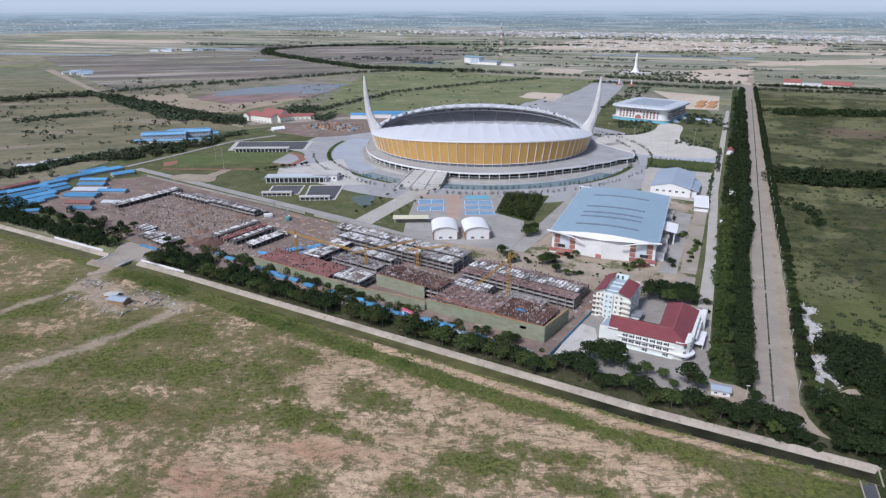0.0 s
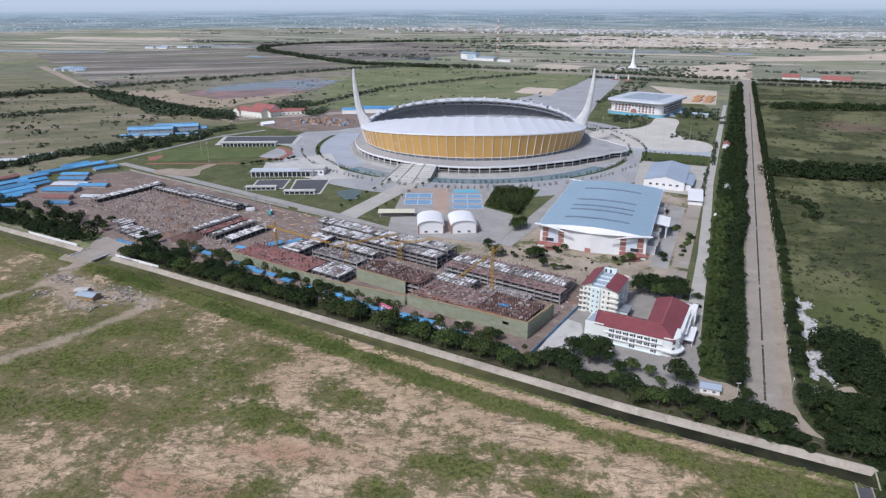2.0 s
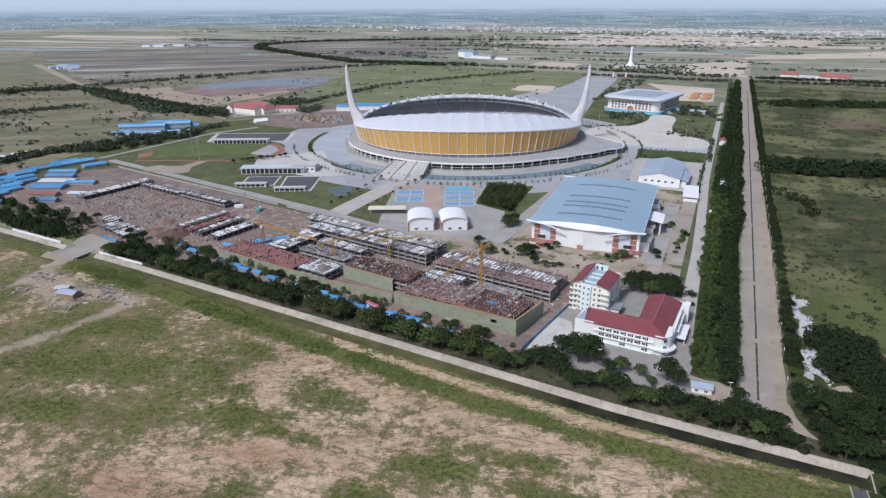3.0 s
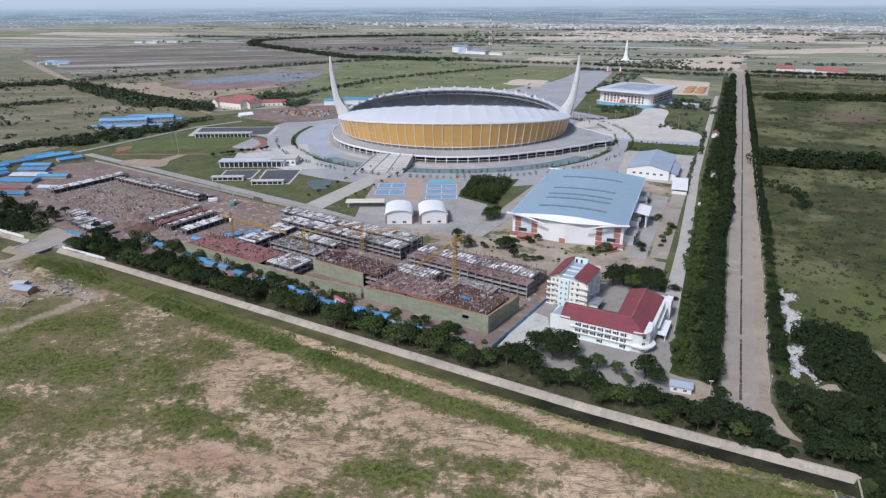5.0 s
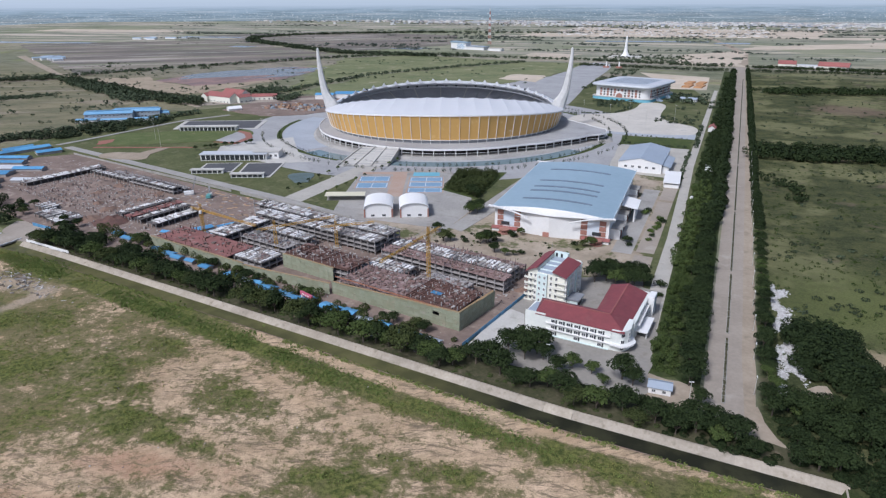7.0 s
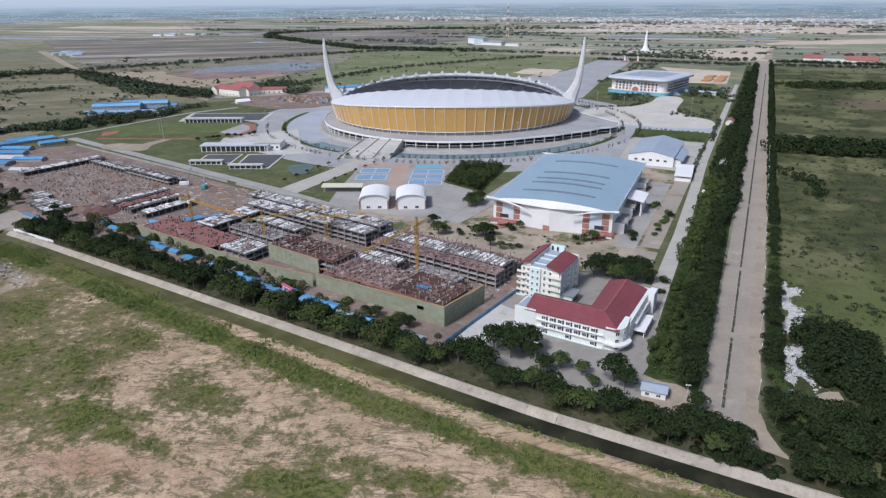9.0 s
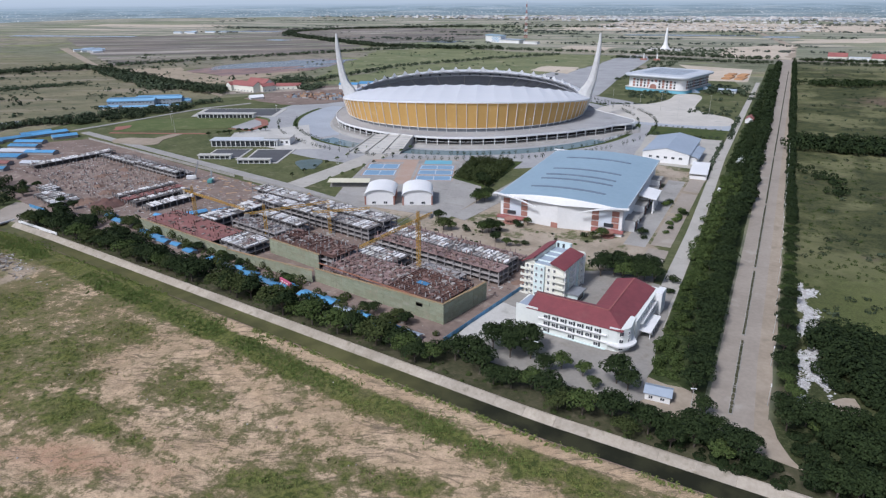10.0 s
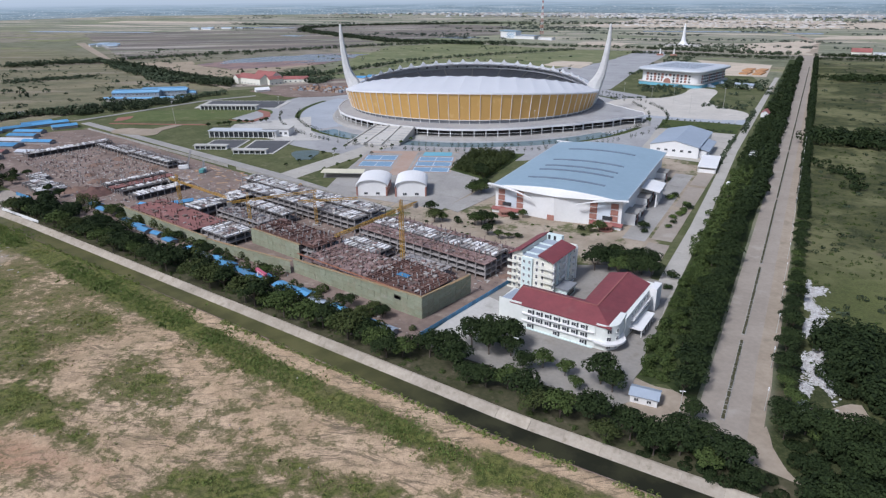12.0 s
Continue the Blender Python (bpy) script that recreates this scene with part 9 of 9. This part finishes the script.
sheet("works_yard", frayed([(-680, 790), (-590, 770), (-535, 800), (-510, 870), (-500, 960), (-600, 1010), (-690, 920)], 12, 8, 6), 0.09, M["dirt"], "brown works yard", "yard")
m = Mesh()
for k in range(170):
    x, yy = rng.uniform(-635, -548), rng.uniform(826, 882)
    m.box(x, yy, 0, x + rng.uniform(1, 7), yy + rng.uniform(1, 4), rng.uniform(0.6, 4.0))
tagged(new("stored_material", m.data("stored_material", island_surf("stored_stock", [(0.36, 0.19, 0.11), (0.42, 0.25, 0.13), (0.4, 0.38, 0.36), (0.2, 0.14, 0.11), (0.3, 0.18, 0.13), (0.24, 0.3, 0.36)]))), "stacked orange and grey building stock", "stock", kind="stuff")

# ---- distant town ----
rng = random.Random(31)
m = Mesh()
for k in range(1500):
    yy = 4250 + 550 * rng.random()
    x = rng.gauss(-300, 1300) if k % 3 else rng.uniform(-0.95 * yy, 0.5 * yy)
    w, d, h = rng.uniform(8, 34), rng.uniform(8, 22), rng.uniform(3, 10)
    m.box(x, yy, -0.2, x + w, yy + d, h)
for k in range(420):
    yy = 3900 + 800 * rng.random()
    x = rng.gauss(-500, 900)
    w = rng.uniform(6, 20)
    m.box(x, yy, -0.2, x + w, yy + rng.uniform(6, 14), rng.uniform(3, 9))
dev = Mesh()
for k in range(520):
    x, yy = rng.uniform(-820, 120), 3050 + 800 * rng.random() ** 1.4
    dev.box(x, yy, -0.2, x + rng.uniform(5, 22), yy + rng.uniform(4, 9), rng.uniform(1.5, 7))
tagged(new("new_estate", dev.data("new_estate", island_surf("estate_walls", [(0.62, 0.60, 0.57), (0.5, 0.46, 0.41), (0.7, 0.69, 0.67), (0.44, 0.41, 0.37), (0.58, 0.53, 0.47)]))), "half-built pale estate on bare land", "estate", kind="stuff")
tagged(new("distant_town", m.data("distant_town", M["town"])), "pale low buildings of a distant town", "town", kind="stuff")

# ---- near field: grass, weeds, litter ----
def tuft(m, rng, x, y, z, h, n):
    for k in range(n):
        a = rng.uniform(0, 2 * math.pi)
        lean = rng.uniform(0.1, 0.7) * h
        w = rng.uniform(0.08, 0.2) * (0.6 + h)
        dx, dy = math.cos(a), math.sin(a)
        bx, by = x + rng.gauss(0, 0.35), y + rng.gauss(0, 0.35)
        m.face((bx - dy * w, by + dx * w, z - 0.1), (bx + dy * w, by - dx * w, z - 0.1), (bx + dx * lean, by + dy * lean, z + h * rng.uniform(0.7, 1.1)))


def field_height(x, y):
    d = canal_y(x) - y
    if d < 17 or d > 295:
        return 0.0
    p = Vector((x, y, 0))
    return (0.9 * noise.noise(p * 0.025) + 0.5 * noise.noise(p * 0.09) + 0.22 * noise.noise(p * 0.3)) * min(1.0, (d - 17) / 12)


def belt_way(x):
    """Distance of the reed belt's middle from the canal's north rim."""
    return 23.0 + 0.02 * (x + 250)


rng = random.Random(33)
g1, g2, lit, rd = Mesh(), Mesh(), Mesh(), Mesh()
for k in range(46000):
    x, d = rng.uniform(-420, 130), 17 + 250 * rng.random() ** 1.5
    y = canal_y(x) - d
    p = Vector((x, y, 0))
    cover = max(0.85 - 0.42 * patch_reach(x, y, q) for q in GREEN_PATCHES)
    cover = max(cover, 0.0) + 0.55 * noise.noise(p * 0.05 + Vector((5, 0, 0))) + 0.6 * noise.noise(p * 0.17) + 0.1 * (x < -180) - 0.5 * (d < 18 and x > -180)
    if cover < 0.36 + 0.4 * rng.random():
        continue
    tuft(g1 if rng.random() < 0.7 else g2, rng, x, y, field_height(x, y), rng.uniform(0.3, 0.8), 4)
for q in GREEN_PATCHES:
    for k in range(int((q[2] * q[3]) ** 0.5 * 4)):
        a, r = rng.uniform(0, 2 * math.pi), 0.75 * rng.random() ** 0.5
        t = radians(q[4])
        u, v = q[2] * r * math.cos(a), q[3] * r * math.sin(a)
        x, y = q[0] + u * math.cos(t) - v * math.sin(t), q[1] + u * math.sin(t) + v * math.cos(t)
        if noise.noise(Vector((x * 0.12, y * 0.12, 3))) > -0.12:
            leaf_cloud(g2, rng, x, y, 0.25 + field_height(x, y), rng.uniform(0.4, 1.6), rng.uniform(0.25, 0.6), 13, 0.26)
for k in range(7000):  # reed belt along the bank
    x = -400 + 385 * rng.random() ** 0.9
    thick = noise.noise(Vector((x * 0.018, 4.0, 1))) + 0.5 * noise.noise(Vector((x * 0.07, 4.0, 2)))
    wide = max(1.4, (5.6 + 5.5 * thick) * (1.0 if x < -40 else 0.5))
    if thick < -0.32 + 0.3 * rng.random() or x > -45 and rng.random() < 0.7:
        continue
    y = canal_y(x) - belt_way(x) + 2.6 * noise.noise(Vector((x * 0.03, 2.0, 6))) + rng.gauss(0, wide * 0.6)
    h = rng.uniform(0.3, 0.95) * (1.25 if thick > 0.25 else 0.8)
    tuft(rd, rng, x, y, field_height(x, y), h, 7)
for k in range(1300):  # the canal's near edge
    x, d = rng.uniform(-420, 75), rng.gauss(14.3, 0.7)
    if noise.noise(Vector((x * 0.04, 1.5, 8))) > -0.15:
        leaf_cloud(g2, rng, x, canal_y(x) - d, 0.1, rng.uniform(0.5, 1.2), rng.uniform(0.4, 1.0), 10, 0.35)
for k in range(700):
    x, d = rng.uniform(-420, 130), 17 + 250 * rng.random()
    y = canal_y(x) - d
    if noise.noise(Vector((x * 0.03, y * 0.03, 7))) > 0.2:
        leaf_cloud(g2, rng, x, y, 0.3 + field_height(x, y), rng.uniform(0.4, 1.2), rng.uniform(0.4, 0.9), 9, 0.35)
for k in range(500):
    x, d = rng.uniform(-420, 130), 16 + 250 * rng.random()
    y = canal_y(x) - d
    z, s = field_height(x, y), rng.uniform(0.12, 0.5)
    lit.box(x, y, z - 0.1, x + s, y + s * rng.uniform(0.5, 1.5), z + rng.uniform(0.08, 0.3))
tagged(new("grass", g1.data("grass", M["blade"])), "uneven tufts of grass on bare sand", "grass", kind="stuff")
tagged(new("weeds", g2.data("weeds", M["reed"])), "low leafy weeds along the canal bank", "weeds", kind="stuff")
tagged(new("reeds", rd.data("reeds", M["reed_dark"])), "tall green reeds in a belt along the bank", "reeds", kind="stuff")
tagged(new("litter", lit.data("litter", M["debris"])), "scattered stones and litter on sand", "litter", kind="stuff")
wp2 = Mesh()
for k in range(9000):
    yy = rng.uniform(300, 425)
    x = 61.0 + abs(rng.gauss(2.6, 2.2)) + (5 if yy < 360 else 1) * rng.random()
    if noise.noise(Vector((x * 0.14, yy * 0.06, 3))) + rng.gauss(0, 0.1) < 0.04:
        continue
    s, a = rng.uniform(0.25, 1.1), rng.uniform(0, math.pi)
    c, e, z = s * math.cos(a), s * math.sin(a), rng.uniform(0.05, 0.35)
    wp2.hexa([(x - c, yy - e, -0.1), (x + e * 0.6, yy - c * 0.6, -0.1), (x + c, yy + e, -0.1), (x - e * 0.6, yy + c * 0.6, -0.1),
              (x - c * 0.8, yy - e * 0.8, z), (x + e * 0.5, yy - c * 0.5, z * 0.5), (x + c * 0.8, yy + e * 0.8, z), (x - e * 0.5, yy + c * 0.5, z * 1.5)])
tagged(new("dumped_waste", wp2.data("dumped_waste", island_surf("plaster_waste", [(0.62, 0.61, 0.60), (0.5, 0.49, 0.48), (0.7, 0.7, 0.7), (0.42, 0.4, 0.38)]))), "pale dumped waste beside the avenue trees", "waste", kind="stuff")
bg = thing("entrance_fence", "blue sheet fence beside the bridge", "fence")
for k in range(7):
    m = Mesh()
    m.box(-436 + k * 3.2, 322 - k * 0.3, -0.1, -433.0 + k * 3.2, 322.15 - k * 0.3, 2.6)
    part("fence_panel", m, M["blue_sheet"], bg)
